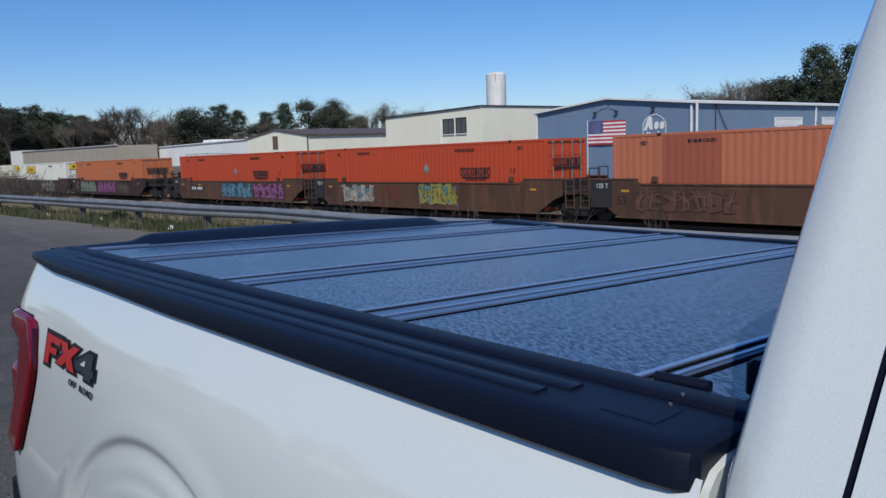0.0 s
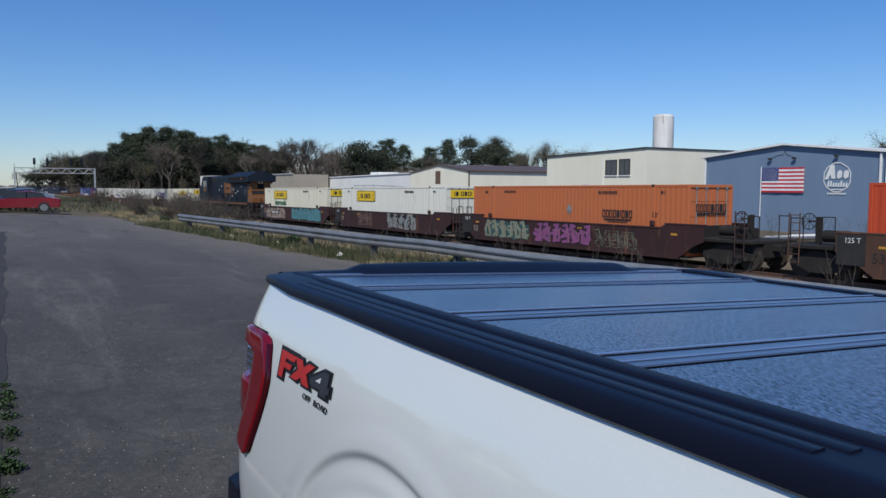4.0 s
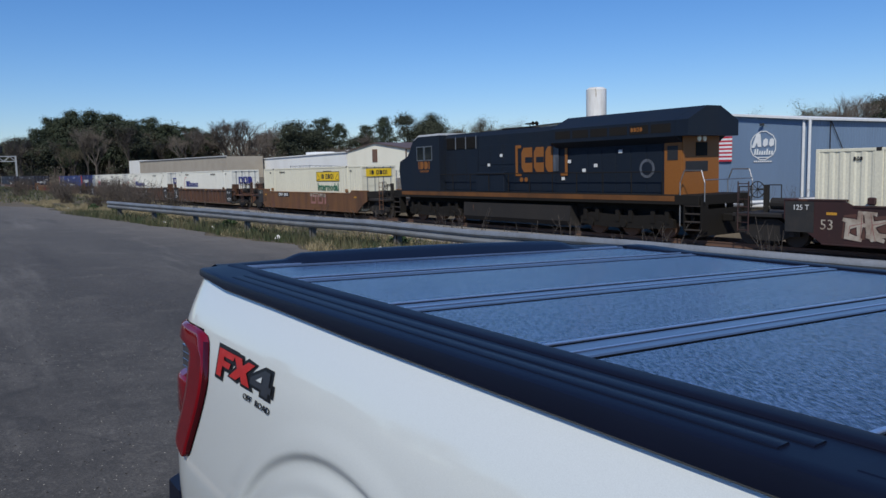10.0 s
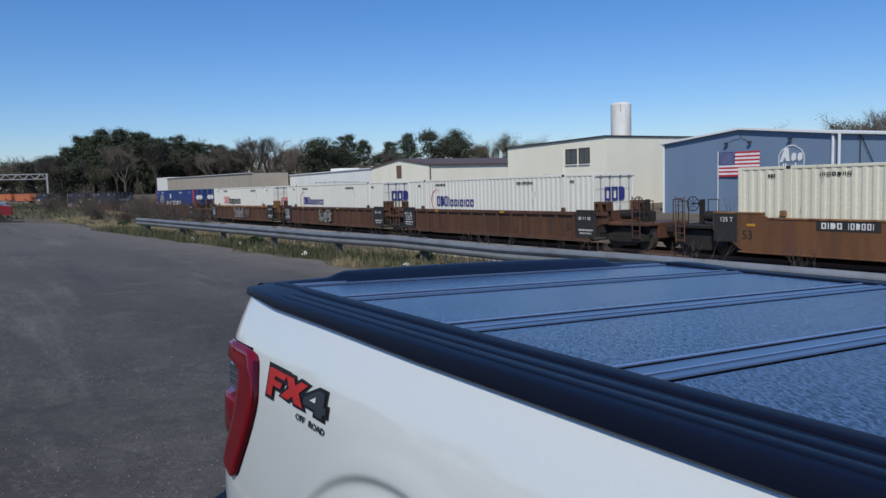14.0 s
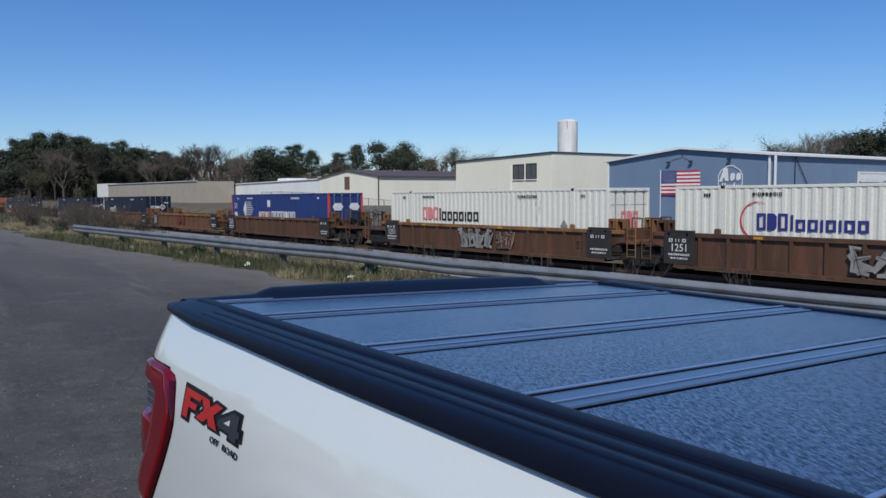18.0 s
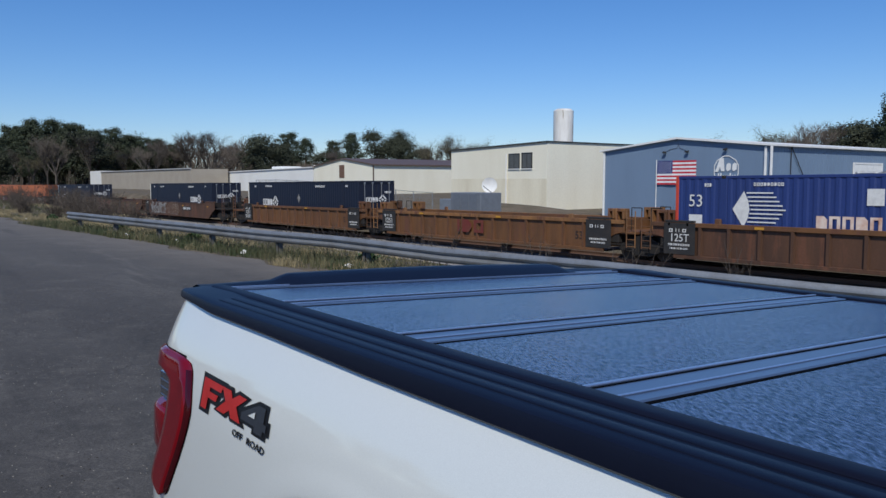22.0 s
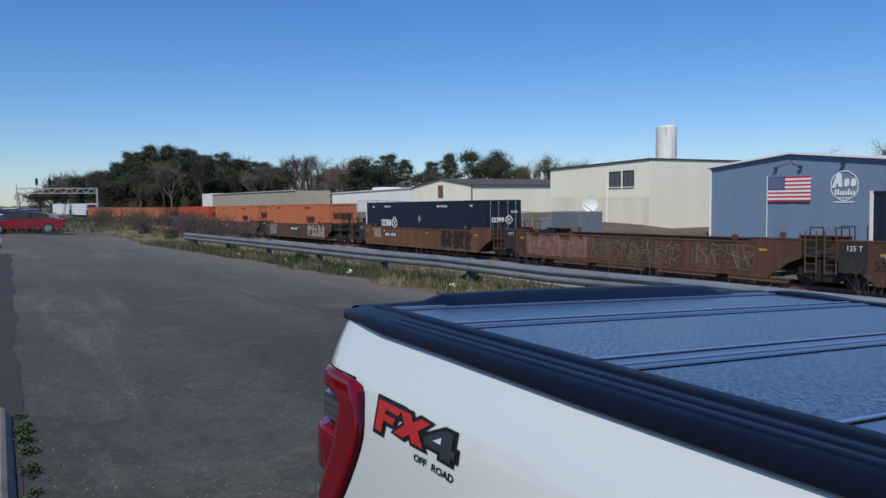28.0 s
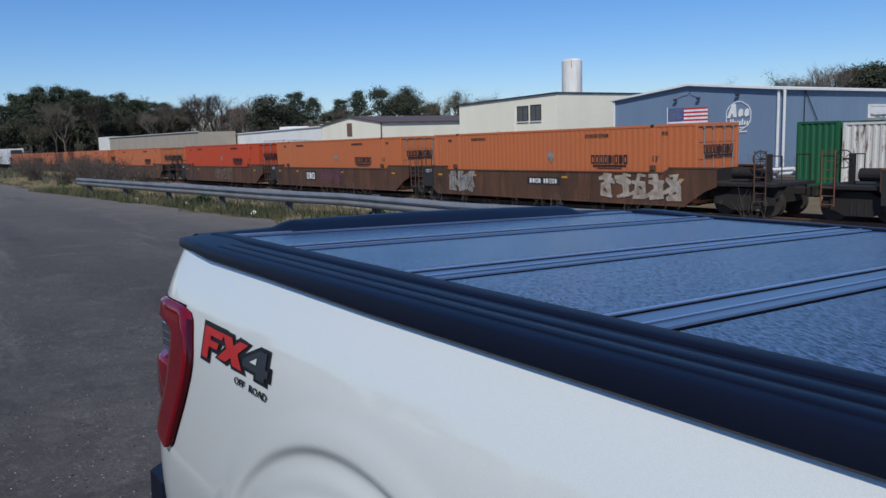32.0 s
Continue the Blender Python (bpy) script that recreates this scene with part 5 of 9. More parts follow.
def build_container(label, col, end=None, post=None, flat=False, doors=None):
    """Local space: x forward from the middle, z from the rail; doors at the leading end."""
    c = thing("shipping_container", label, "container", group="containers on the train")
    h, top = CL / 2, CZ + CH
    cm = M[col]
    for sgn in (-1, 1):
        part("side_wall", cached(("side", sgn, flat), lambda: sheet(-h + 0.12, h - 0.12, sgn * (CW - 0.012), CZ + 0.14, top - 0.09, 0.34 if not flat else 0.28, 0.009 if flat else 0.021, sgn), cm), cm, c)
        part("bottom_rail", cached(("brail", sgn), lambda: Geo().box(-h + 0.1, h - 0.1, min(sgn * CW, sgn * (CW - 0.08)), max(sgn * CW, sgn * (CW - 0.08)), CZ, CZ + 0.15, 0.01), cm), cm, c)
        part("top_rail", cached(("trail", sgn), lambda: Geo().box(-h + 0.1, h - 0.1, min(sgn * CW, sgn * (CW - 0.06)), max(sgn * CW, sgn * (CW - 0.06)), top - 0.10, top, 0.01), cm), cm, c)
    part("roof", cached(("croof",), lambda: sheet(-h + 0.1, h - 0.1, 0, -CW + 0.05, CW - 0.05, 0.4, 0.02), cm), cm, c, at=Matrix.Translation((0, 0, top - 0.03)) @ Matrix.Rotation(radians(90), 4, "X"))
    g = Geo()
    part("front_wall", cached(("cfront",), lambda: Geo().box(-h + 0.03, -h + 0.07, -CW + 0.1, CW - 0.1, CZ + 0.1, top - 0.08), cm), cm, c)
    for x in (-h, h - 0.13):
        for sgn in (-1, 1):
            y = sgn * (CW - 0.065) - 0.065
            pm = M[post] if (post and x < 0) else M[end] if (end and x > 0) else cm
            part("corner_post", cached(("cpost", x, y), lambda: Geo().box(x, x + 0.13, y - 0.003, y + 0.133, CZ, top + 0.003, 0.012), pm), pm, c)
    for x in (-6.09, 6.09):
        for sgn in (-1, 1):
            y = sgn * (CW - 0.05) - 0.05
            part("lifting_post", cached(("lpost", x, y), lambda: Geo().box(x - 0.13, x + 0.13, y - 0.004, y + 0.104, CZ, top + 0.002, 0.012), cm), cm, c)
            part("corner_casting", cached(("ccast", x, y), lambda: Geo().box(x - 0.09, x + 0.09, y - 0.012, y + 0.112, top - 0.11, top + 0.012, 0.015), M["under"]), M["under"], c)
    # doors with rods, hinges and frame
    dm = M[doors or end or col]
    rm = M["galv"]
    for sgn in (-1, 1):
        y0, y1 = (-CW + 0.1, -0.01) if sgn < 0 else (0.01, CW - 0.1)
        d = part("door", cached(("cdoor", sgn), lambda: Geo().box(h - 0.07, h - 0.03, y0, y1, CZ + 0.12, top - 0.12, 0.01), dm), dm, c)

        def rods():
            g = Geo()
            for k in (0.28, 0.75):
                y = y0 + (y1 - y0) * k
                g.tube((h + 0.005, y, CZ + 0.08), (h + 0.005, y, top - 0.08), 0.022, n=6)
                for z in (CZ + 0.14, CZ + 1.2, top - 0.14):
                    g.box(h - 0.03, h + 0.03, y - 0.06, y + 0.06, z - 0.05, z + 0.05)
                g.box(h - 0.01, h + 0.05, y, y + 0.45, CZ + 1.0, CZ + 1.04)
            return g
        for i in range(4):
            part("door_panel", cached(("cdpan", sgn, i), lambda: Geo().box(h - 0.03, h - 0.015, y0 + 0.05, y1 - 0.05, CZ + 0.35 + i * 0.62, CZ + 0.78 + i * 0.62, 0.006), dm), dm, d)
        part("lock_rod", cached(("crods", sgn), rods, rm), rm, d)
    for z in (CZ, top - 0.13):
        part("door_frame", cached(("cframe", z), lambda: Geo().box(h - 0.12, h + 0.02, -CW + 0.06, CW - 0.06, z, z + 0.13, 0.01), dm), dm, c)
    part("door_gasket", cached(("cgask",), lambda: Geo().box(h - 0.10, h - 0.05, -CW + 0.07, CW - 0.07, CZ + 0.1, top - 0.1), M["under"]), M["under"], c)
    return c


def mark(parent, geo, m, x, z, y=-CW - 0.009, name="marking", label="", end=False):
    """Lay a flat marking on the near side, or on the leading end."""
    ob = part(name, geo, M[m], parent, label)
    if end:
        ob.matrix_basis = Matrix.Translation((CL / 2 + 0.03, x, z)) @ Matrix.Rotation(radians(90), 4, "Z")
    else:
        ob.matrix_basis = Matrix.Translation((x, y, z))
    return ob


def plate(w, h):
    return Geo().box(-w / 2, w / 2, -0.002, 0.002, -h / 2, h / 2)


def small_marks(c, ink, rng):
    mark(c, bars(9, 1.1, 0.11, rng), ink, -4.4, CZ + CH - 0.3)
    mark(c, bars(10, 1.3, 0.13, rng), ink, 3.3, CZ + CH - 0.33)
    mark(c, bars(3, 0.3, 0.12, rng), ink, 6.7, CZ + CH - 0.32)
    mark(c, bars(3, 0.3, 0.12, rng), ink, -6.7, CZ + CH - 0.32)
    dm = Geo().prism([(-0.22, 0), (0, -0.28), (0.22, 0), (0, 0.28)], "y", -0.002, 0.002)
    return dm


def schneider(label, col, rng):
    c = build_container(label, col, flat=True)
    dm = small_marks(c, "ink_black", rng)
    mark(c, dm, "silver", 0.6, CZ + 1.75)
    s = mark(c, blocks("OOOOBIOBO", 1.95, 0.34, 0.16, 0.3), "ink_black", 3.95, CZ + 1.62, name="lettering", label="black company lettering bars")
    part("underline", plate(1.75, 0.07), M["ink_black"], s, at=Matrix.Translation((0, 0, -0.26)))
    part("underline", plate(1.3, 0.03), M["ink_black"], s, at=Matrix.Translation((0, 0, -0.36)))
    mark(c, lettering("53'", 0.3, M["ink_black"]), "ink_black", 6.25, CZ + 1.62, name="lettering")
    s = mark(c, blocks("OOOOBIOBO", 1.8, 0.32, 0.16, 0.3), "ink_black", 0.0, CZ + 1.95, name="lettering", end=True)
    part("underline", plate(1.7, 0.06), M["ink_black"], s, at=Matrix.Translation((0, 0, -0.24)))
    return c


def hunt(label, col, rng, words=True, sx=4.3, wide=2.55, high=0.78):
    c = build_container(label, col)
    small_marks(c, "ink_black", rng)
    s = mark(c, plate(wide, high), "ink_black", sx, CZ + 2.24, name="sign", label="yellow company sign with black edge")
    p = part("sign_face", plate(wide - 0.1, high - 0.08), M["ink_yellow"], s, at=Matrix.Translation((0, -0.003, 0)))
    part("lettering", blocks("IB OBOI", wide * 0.56, 0.34, 0.22, 0.3), M["ink_black"], s, at=Matrix.Translation((0.0, -0.006, 0.0)))
    for q in (-1, 1):       # thin curled strokes at both ends of the sign
        sw = [(q * (wide * 0.5 - 0.12), 0.20 - 0.1 * (q > 0)), (q * wide * 0.43, 0.16), (q * wide * 0.38, -0.02), (q * wide * 0.33, -0.17), (q * wide * 0.42, -0.22), (q * (wide * 0.5 - 0.12), -0.24)]
        l, rr = ribbon(sw, 0.045)
        part("swoosh", Geo().loft([[(p[0], -0.006, p[1]), (p2[0], -0.006, p2[1])] for p, p2 in zip(l, rr)]), M["ink_black"], s)
    if words:
        mark(c, lettering("Intermodal", 0.72, M["ink_green"], bold=0.018), "ink_green", sx, CZ + 1.5, name="lettering", label="green word Intermodal")
    s = mark(c, plate(1.9, 0.5), "ink_yellow", 0.0, CZ + 2.45, name="sign", end=True)
    part("lettering", blocks("IB OBOI", 1.35, 0.28, 0.22, 0.3), M["ink_black"], s, at=Matrix.Translation((0, -0.004, 0)))
    return c


def ring_arc(r, a0, a1, w):
    g = Geo()
    n = 22
    pts = [(r * math.cos(radians(a0 + (a1 - a0) * i / n)), r * math.sin(radians(a0 + (a1 - a0) * i / n)), w * math.sin(math.pi * (i + 0.6) / (n + 1.2))) for i in range(n + 1)]
    g.loft([[(x * (1 - q), -0.002, z * (1 - q)), (x * (1 + q), -0.002, z * (1 + q))] for x, z, q in pts])
    return g


def stg(label, col, rng):
    c = build_container(label, col)
    small_marks(c, "ink_black", rng)
    mark(c, ring_arc(0.62, 60, 300, 0.05), "ink_red", -4.75, CZ + 1.72, name="emblem", label="red open ring")
    mark(c, blocks("OBO", 1.15, 0.56, 0.12, 0.28), "ink_navy", -4.2, CZ + 1.68, name="lettering", label="navy company lettering bars")
    mark(c, blocks("Iooioioo", 2.55, 0.52, 0.2, 0.24), "ink_navy", -2.30, CZ + 1.66, name="lettering", label="navy company lettering bars")
    mark(c, blocks("OOB", 1.3, 0.6, 0.12, 0.28), "ink_navy", 0.0, CZ + 2.0, name="lettering", end=True)
    return c


def xpo(label, col, rng):
    c = build_container(label, col)
    dm = small_marks(c, "ink_black", rng)
    mark(c, dm, "silver", 5.6, CZ + 1.3)
    mark(c, blocks("OBO", 1.45, 0.66, 0.1, 0.28), "ink_pink", -4.22, CZ + 1.73, name="lettering", label="faded red company lettering bars")
    mark(c, blocks("Ioopoioo", 3.3, 0.64, 0.18, 0.24), "ink_black", -1.78, CZ + 1.70, name="lettering", label="black company lettering bars")
    mark(c, blocks("OBO", 1.1, 0.7, 0.12, 0.28), "ink_pink", 0.0, CZ + 1.6, name="lettering", end=True)
    return c


def pacer(label, rng):
    c = build_container(label, "c_blue", end="c_signal", post="c_signal", doors="c_blue")
    small_marks(c, "ink_white", rng)
    mark(c, lettering("53", 0.62, M["ink_white"]), "ink_white", -7.2, CZ + 2.0, name="lettering")
    mark(c, plate(0.55, 0.45), "ink_white", -7.2, CZ + 1.3)
    mark(c, plate(0.5, 0.5), "ink_white", -1.0, CZ + 2.2)
    mark(c, Geo().prism([(-0.42, 0), (0, -0.62), (0.16, -0.3), (0.22, 0.0), (0.16, 0.3), (0, 0.62)], "y", -0.002, 0.002), "ink_white", -5.3, CZ + 1.75, name="emblem", label="white diamond emblem with speed lines")
    for q in range(9):
        zz = -0.56 + 0.14 * q
        xa = -5.3 + 0.24 - 0.30 * abs(zz)
        mark(c, plate(1.25 - 0.5 * abs(zz), 0.045), "ink_white", xa + (1.25 - 0.5 * abs(zz)) / 2 + 0.02, CZ + 1.75 + zz, name="emblem_stripe")
    mark(c, blocks("BOOBO", 2.05, 0.64, 0.16, 0.26), "ink_faded", -1.75, CZ + 1.28, name="lettering", label="faded pinkish company lettering bars")
    mark(c, blocks("OIOOOIBOIO", 3.9, 0.68, 0.16, 0.26), "ink_white", 1.4, CZ + 1.30, name="lettering", label="white company lettering bars")
    for y in (-0.62, 0.62):
        mark(c, Geo().prism([(-0.4, 0), (-0.24, -0.24), (0.24, -0.24), (0.4, 0), (0.24, 0.24), (-0.24, 0.24)], "y", -0.002, 0.002), "ink_white", y, CZ + 2.0, end=True)
    return c


def umax(label, rng, far=False):
    c = build_container(label, "c_navy", post="c_white", doors="c_navy", flat=True)
    small_marks(c, "ink_white", rng)
    k = -4.6 if not far else 3.9

    def emblem(r):
        g = Geo()
        for i in range(4):
            a, b = i * 90, i * 90 + 90
            p = [(r * math.cos(radians(t)), r * math.sin(radians(t))) for t in (a + 6, b - 6)]
            q = [(0.62 * x, 0.62 * z) for x, z in p]
            g.prism([p[0], p[1], q[1], q[0]], "y", -0.002, 0.002)
        g.prism([(-r * 0.3, 0), (0, -r * 0.3), (r * 0.3, 0), (0, r * 0.3)], "y", -0.002, 0.002)
        return g
    mark(c, blocks("OOBB", 1.6, 0.46, 0.14, 0.26), "ink_white", k, CZ + 1.45, name="lettering", label="white company lettering bars")
    mark(c, emblem(0.48), "ink_white", k + 1.25, CZ + 1.45, name="emblem", label="white diamond emblem")
    mark(c, Geo().prism([(-0.22, 0), (0, -0.3), (0.22, 0), (0, 0.3)], "y", -0.002, 0.002), "silver", 0.3, CZ + 1.75)
    mark(c, blocks("OOBB", 0.9, 0.28, 0.14, 0.26), "ink_white", -0.35, CZ + 1.75, name="lettering", end=True)
    mark(c, emblem(0.3), "ink_white", 0.4, CZ + 1.75, name="emblem", end=True)
    mark(c, bars(5, 0.5, 0.13, rng, 0.2), "ink_white", 0.8, CZ + 2.2, name="lettering", end=True)
    return c


# well cars -------------------------------------------------------------
SZ0, SZ1, SY = 0.30, 1.56, 1.475              # side's bottom, top and half width


def bogie_mesh():
    g = Geo()
    for sgn in (-1, 1):
        y = sgn * 1.02
        g.prism([(-1.15, 0.40), (-1.15, 0.62), (-0.75, 0.72), (-0.35, 0.95), (0.35, 0.95), (0.75, 0.72), (1.15, 0.62), (1.15, 0.40), (0.8, 0.38), (0.4, 0.20), (-0.4, 0.20), (-0.8, 0.38)], "y", y - 0.07, y + 0.07)
        for x in (-0.22, 0.0, 0.22):
            g.tube((x, y - sgn * 0.0, 0.26), (x, y, 0.62), 0.085, n=8)
    g.box(-0.25, 0.25, -1.0, 1.0, 0.62, 0.95)
    return g


def wheel_mesh():
    g = Geo()
    for sgn in (-1, 1):
        y = sgn * 0.76
        g.tube((0, y - 0.07, 0), (0, y + 0.07, 0), 0.45, n=24)
        g.tube((0, y - sgn * 0.07, 0), (0, y - sgn * 0.10, 0), 0.49, n=24)
    g.tube((0, -1.1, 0), (0, 1.1, 0), 0.09, n=10)
    return g


def add_bogie(car, x):
    b = part("bogie", cached("bogie", bogie_mesh, M["under"]), M["under"], car, at=Matrix.Translation((x, 0, 0)))
    for dx in (-0.86, 0.86):
        part("wheelset", cached("wheelset", wheel_mesh, M["wheel_dark"], 40), M["wheel_dark"], b, at=Matrix.Translation((dx, 0, 0.45)))


def ribbon(pts, w):
    """A flat band along a polyline in the xz plane, with pointed ends."""
    left, right = [], []
    n = len(pts)
    for i, p in enumerate(pts):
        a, b = pts[max(0, i - 1)], pts[min(n - 1, i + 1)]
        d = Vector((b[0] - a[0], b[1] - a[1])).normalized()
        k = w * (0.45 if i in (0, n - 1) else 1.0) * 0.5
        left.append((p[0] - d.y * k, p[1] + d.x * k))
        right.append((p[0] + d.y * k, p[1] - d.x * k))
    return left, right


def graffiti(car, x0, x1, z0, z1, fill, edge, rng, y=-SY - 0.012, inner=None, ground=None):
    """Interlocked angular sprayed shapes on a ragged ground: dark edges, coloured bands, thin highlights."""
    h = z1 - z0
    n = max(3, round((x1 - x0) / h / 0.72))
    w = (x1 - x0) / n
    edge_g, fill_g, thin_g, mist = Geo(), Geo(), Geo(), Geo()
    top, low = [], []
    for i in range(2 * n + 1):
        x = x0 + (x1 - x0) * i / (2 * n) + rng.uniform(-0.1, 0.1) * w
        top.append((x, y + 0.002, z1 - h * rng.uniform(0.0, 0.22)))
        low.append((x + rng.uniform(-0.1, 0.1) * w, y + 0.002, z0 + h * rng.uniform(0.0, 0.2)))
    mist.loft([top, low])
    for i in range(n):
        cx = x0 + w * (i + 0.5)
        tilt = rng.uniform(-0.25, 0.25) * w
        for k in range(3):
            if k == 0:      # a leaning stem
                sx = rng.uniform(-0.3, 0.3) * w
                pts = [(cx + sx - tilt, z0 + 0.08 * h), (cx + sx, z0 + h * rng.uniform(0.4, 0.6)), (cx + sx + tilt, z1 - 0.06 * h), (cx + sx + tilt + rng.choice((-0.4, 0.4)) * w, z1 - 0.1 * h)]
            elif k == 1:    # a kinked arm
                s = rng.choice((-1, 1))
                za = z0 + h * rng.uniform(0.15, 0.8)
                pts = [(cx - 0.55 * s * w, za), (cx, za + rng.uniform(-0.2, 0.2) * h), (cx + 0.5 * s * w, z0 + h * rng.uniform(0.15, 0.85))]
            else:           # a hook
                s = rng.choice((-1, 1))
                pts = [(cx + 0.4 * s * w, z0 + h * rng.uniform(0.55, 0.85)), (cx - 0.3 * s * w, z0 + h * rng.uniform(0.45, 0.75)), (cx - 0.35 * s * w, z0 + h * rng.uniform(0.12, 0.3)), (cx + 0.35 * s * w, z0 + h * 0.1)]
            d = 0.0015 * (i % 3) + 0.0006 * k
            wide = h * rng.uniform(0.18, 0.34)
            for geo, ww, off in ((edge_g, wide + 0.09 * h, 0.0), (fill_g, wide, 0.005)):
                l, rr = ribbon(pts, ww)
                geo.loft([[(p[0], y - off - d, p[1]), (q2[0], y - off - d, q2[1])] for p, q2 in zip(l, rr)])
            if k != 1:
                l, rr = ribbon([(p[0] + 0.25 * wide, p[1]) for p in pts[:3]], 0.03)
                thin_g.loft([[(p[0], y - 0.011 - d, p[1]), (q2[0], y - 0.011 - d, q2[1])] for p, q2 in zip(l, rr)])
    o = part("graffiti", edge_g, M[edge], car, "spray-painted graffiti shapes")
    if ground:
        part("graffiti_ground", mist, M[ground], o)
    for nm, gg, mm in (("graffiti_fill", fill_g, fill), ("graffiti_stroke", thin_g, inner or edge)):
        part(nm, gg, M[mm], o)["kind"] = "stuff"
    o["kind"] = "stuff"


def well_car(label, col, ribbed, first, last, chord=None, tag="53"):
    """One well unit. Local space as its container's. first, last: outer end at the leading or trailing side."""
    car = thing("well_car", label, "railway car", group="well cars of the train")
    m = M[col]
    cm = M[chord or col]
    h = CL / 2
    e0, e1 = h + 0.95, h + 0.35
    for sgn in (-1, 1):
        ya, yb = sorted((sgn * SY, sgn * (SY - (0.10 if ribbed else 0.035))))
        if ribbed:
            arch = [(e1 - 0.45 + 1.0 * (1 - math.cos(math.pi * i / 16)), SZ0 + 0.78 * math.sin(math.pi * i / 16)) for i in range(8)]
            poly = [(-e0, SZ1), (-e0, 1.09)] + [(-a, b) for a, b in reversed(arch)] + arch + [(e0, 1.09), (e0, SZ1)]
            pa, pb = sorted((sgn * (SY - 0.10), sgn * (SY - 0.13)))
            part("side_panel", cached(("wside", ribbed, sgn), lambda: Geo().prism(poly, "y", pa, pb), m), m, car)
            part("top_chord", cached(("wchord", sgn), lambda: Geo().box(-e0, e0, ya, yb + 0.0, SZ1 - 0.14, SZ1 + 0.02, 0.012), cm), cm, car)
            part("bottom_chord", cached(("wbot", sgn), lambda: Geo().box(-e1 + 0.42, e1 - 0.42, ya, yb, SZ0 - 0.03, SZ0 + 0.10, 0.012), m), m, car)
            for i in range(13):
                x = -6.9 + 13.8 * i / 12
                part("rib", cached(("wrib", sgn), lambda: Geo().prism([(-0.05, ya if sgn < 0 else yb), (0.05, ya if sgn < 0 else yb), (0.075, sgn * (SY - 0.1)), (-0.075, sgn * (SY - 0.1))], "z", SZ0 + 0.10, SZ1 - 0.14), m), m, car, at=Matrix.Translation((x, 0, 0)))
        else:
            poly = [(-e0, SZ1 + 0.06), (-e0, 1.0), (-e1 - 0.1, 0.80), (-e1 + 0.7, SZ0 - 0.02), (e1 - 0.7, SZ0 - 0.02), (e1 + 0.1, 0.80), (e0, 1.0), (e0, SZ1 + 0.06), (h - 1.1, SZ1 + 0.06), (h - 1.35, SZ1 - 0.06), (-h + 1.35, SZ1 - 0.06), (-h + 1.1, SZ1 + 0.06)]
            part("side_panel", cached(("wside", ribbed, sgn), lambda: Geo().prism(poly, "y", ya, yb), m), m, car)
            part("top_chord", cached(("wsill", sgn), lambda: Geo().box(-h + 1.35, h - 1.35, min(sgn * (SY + 0.03), sgn * (SY - 0.10)), max(sgn * (SY + 0.03), sgn * (SY - 0.10)), SZ1 - 0.12, SZ1 - 0.055, 0.01), cm), cm, car)
            part("bottom_chord", cached(("wbots", sgn), lambda: Geo().box(-e1 + 0.7, e1 - 0.7, min(sgn * (SY + 0.02), sgn * (SY - 0.12)), max(sgn * (SY + 0.02), sgn * (SY - 0.12)), SZ0 - 0.07, SZ0 - 0.015, 0.01), m), m, car)
            for xa, xb in ((-e0, -h + 1.1), (h - 1.1, e0)):
                part("end_cap", cached(("wcap", sgn, xa), lambda: Geo().box(xa, xb, min(sgn * (SY + 0.02), sgn * (SY - 0.2)), max(sgn * (SY + 0.02), sgn * (SY - 0.2)), SZ1 + 0.062, SZ1 + 0.12, 0.01), cm), cm, car)
        for x in (-6.2, 6.2):
            part("corner_guide", cached(("wguide", sgn), lambda: Geo().box(-0.12, 0.12, min(sgn * (SY - 0.01), sgn * (SY - 0.13)), max(sgn * (SY - 0.01), sgn * (SY - 0.13)), SZ1 - 0.03, SZ1 + 0.20, 0.03), cm), cm, car, at=Matrix.Translation((x, 0, 0)))
    part("floor", cached(("wfloor",), lambda: Geo().box(-h, h, -1.36, -1.0, SZ0 - 0.02, SZ0 + 0.05).box(-h, h, 1.0, 1.36, SZ0 - 0.02, SZ0 + 0.05).box(-h, -h + 0.8, -1.3, 1.3, SZ0, SZ0 + 0.05).box(h - 0.8, h, -1.3, 1.3, SZ0, SZ0 + 0.05).box(-0.4, 0.4, -1.3, 1.3, SZ0, SZ0 + 0.05).box(-4.4, -3.8, -1.3, 1.3, SZ0, SZ0 + 0.05).box(3.8, 4.4, -1.3, 1.3, SZ0, SZ0 + 0.05), M["under"]), M["under"], car)
    for sgn, outer in ((-1, last), (1, first)):
        reach = 3.05 if outer else 1.40

        def platform():
            g = Geo()
            xs = sorted((sgn * (h + 0.15), sgn * (h + reach)))
            g.box(xs[0], xs[1], -1.30, 1.30, 1.02, 1.14, 0.015)
            g.box(xs[0], xs[1], -0.55, 0.55, 0.50, 1.02)
            xs2 = sorted((sgn * (h + 0.12), sgn * (h + 0.22)))
            g.box(xs2[0], xs2[1], -1.36, 1.36, 0.5, 1.60)
            return g
        pm = m if ribbed else M["under"]
        part("end_platform", cached(("wplat", sgn, outer), platform, pm), pm, car)

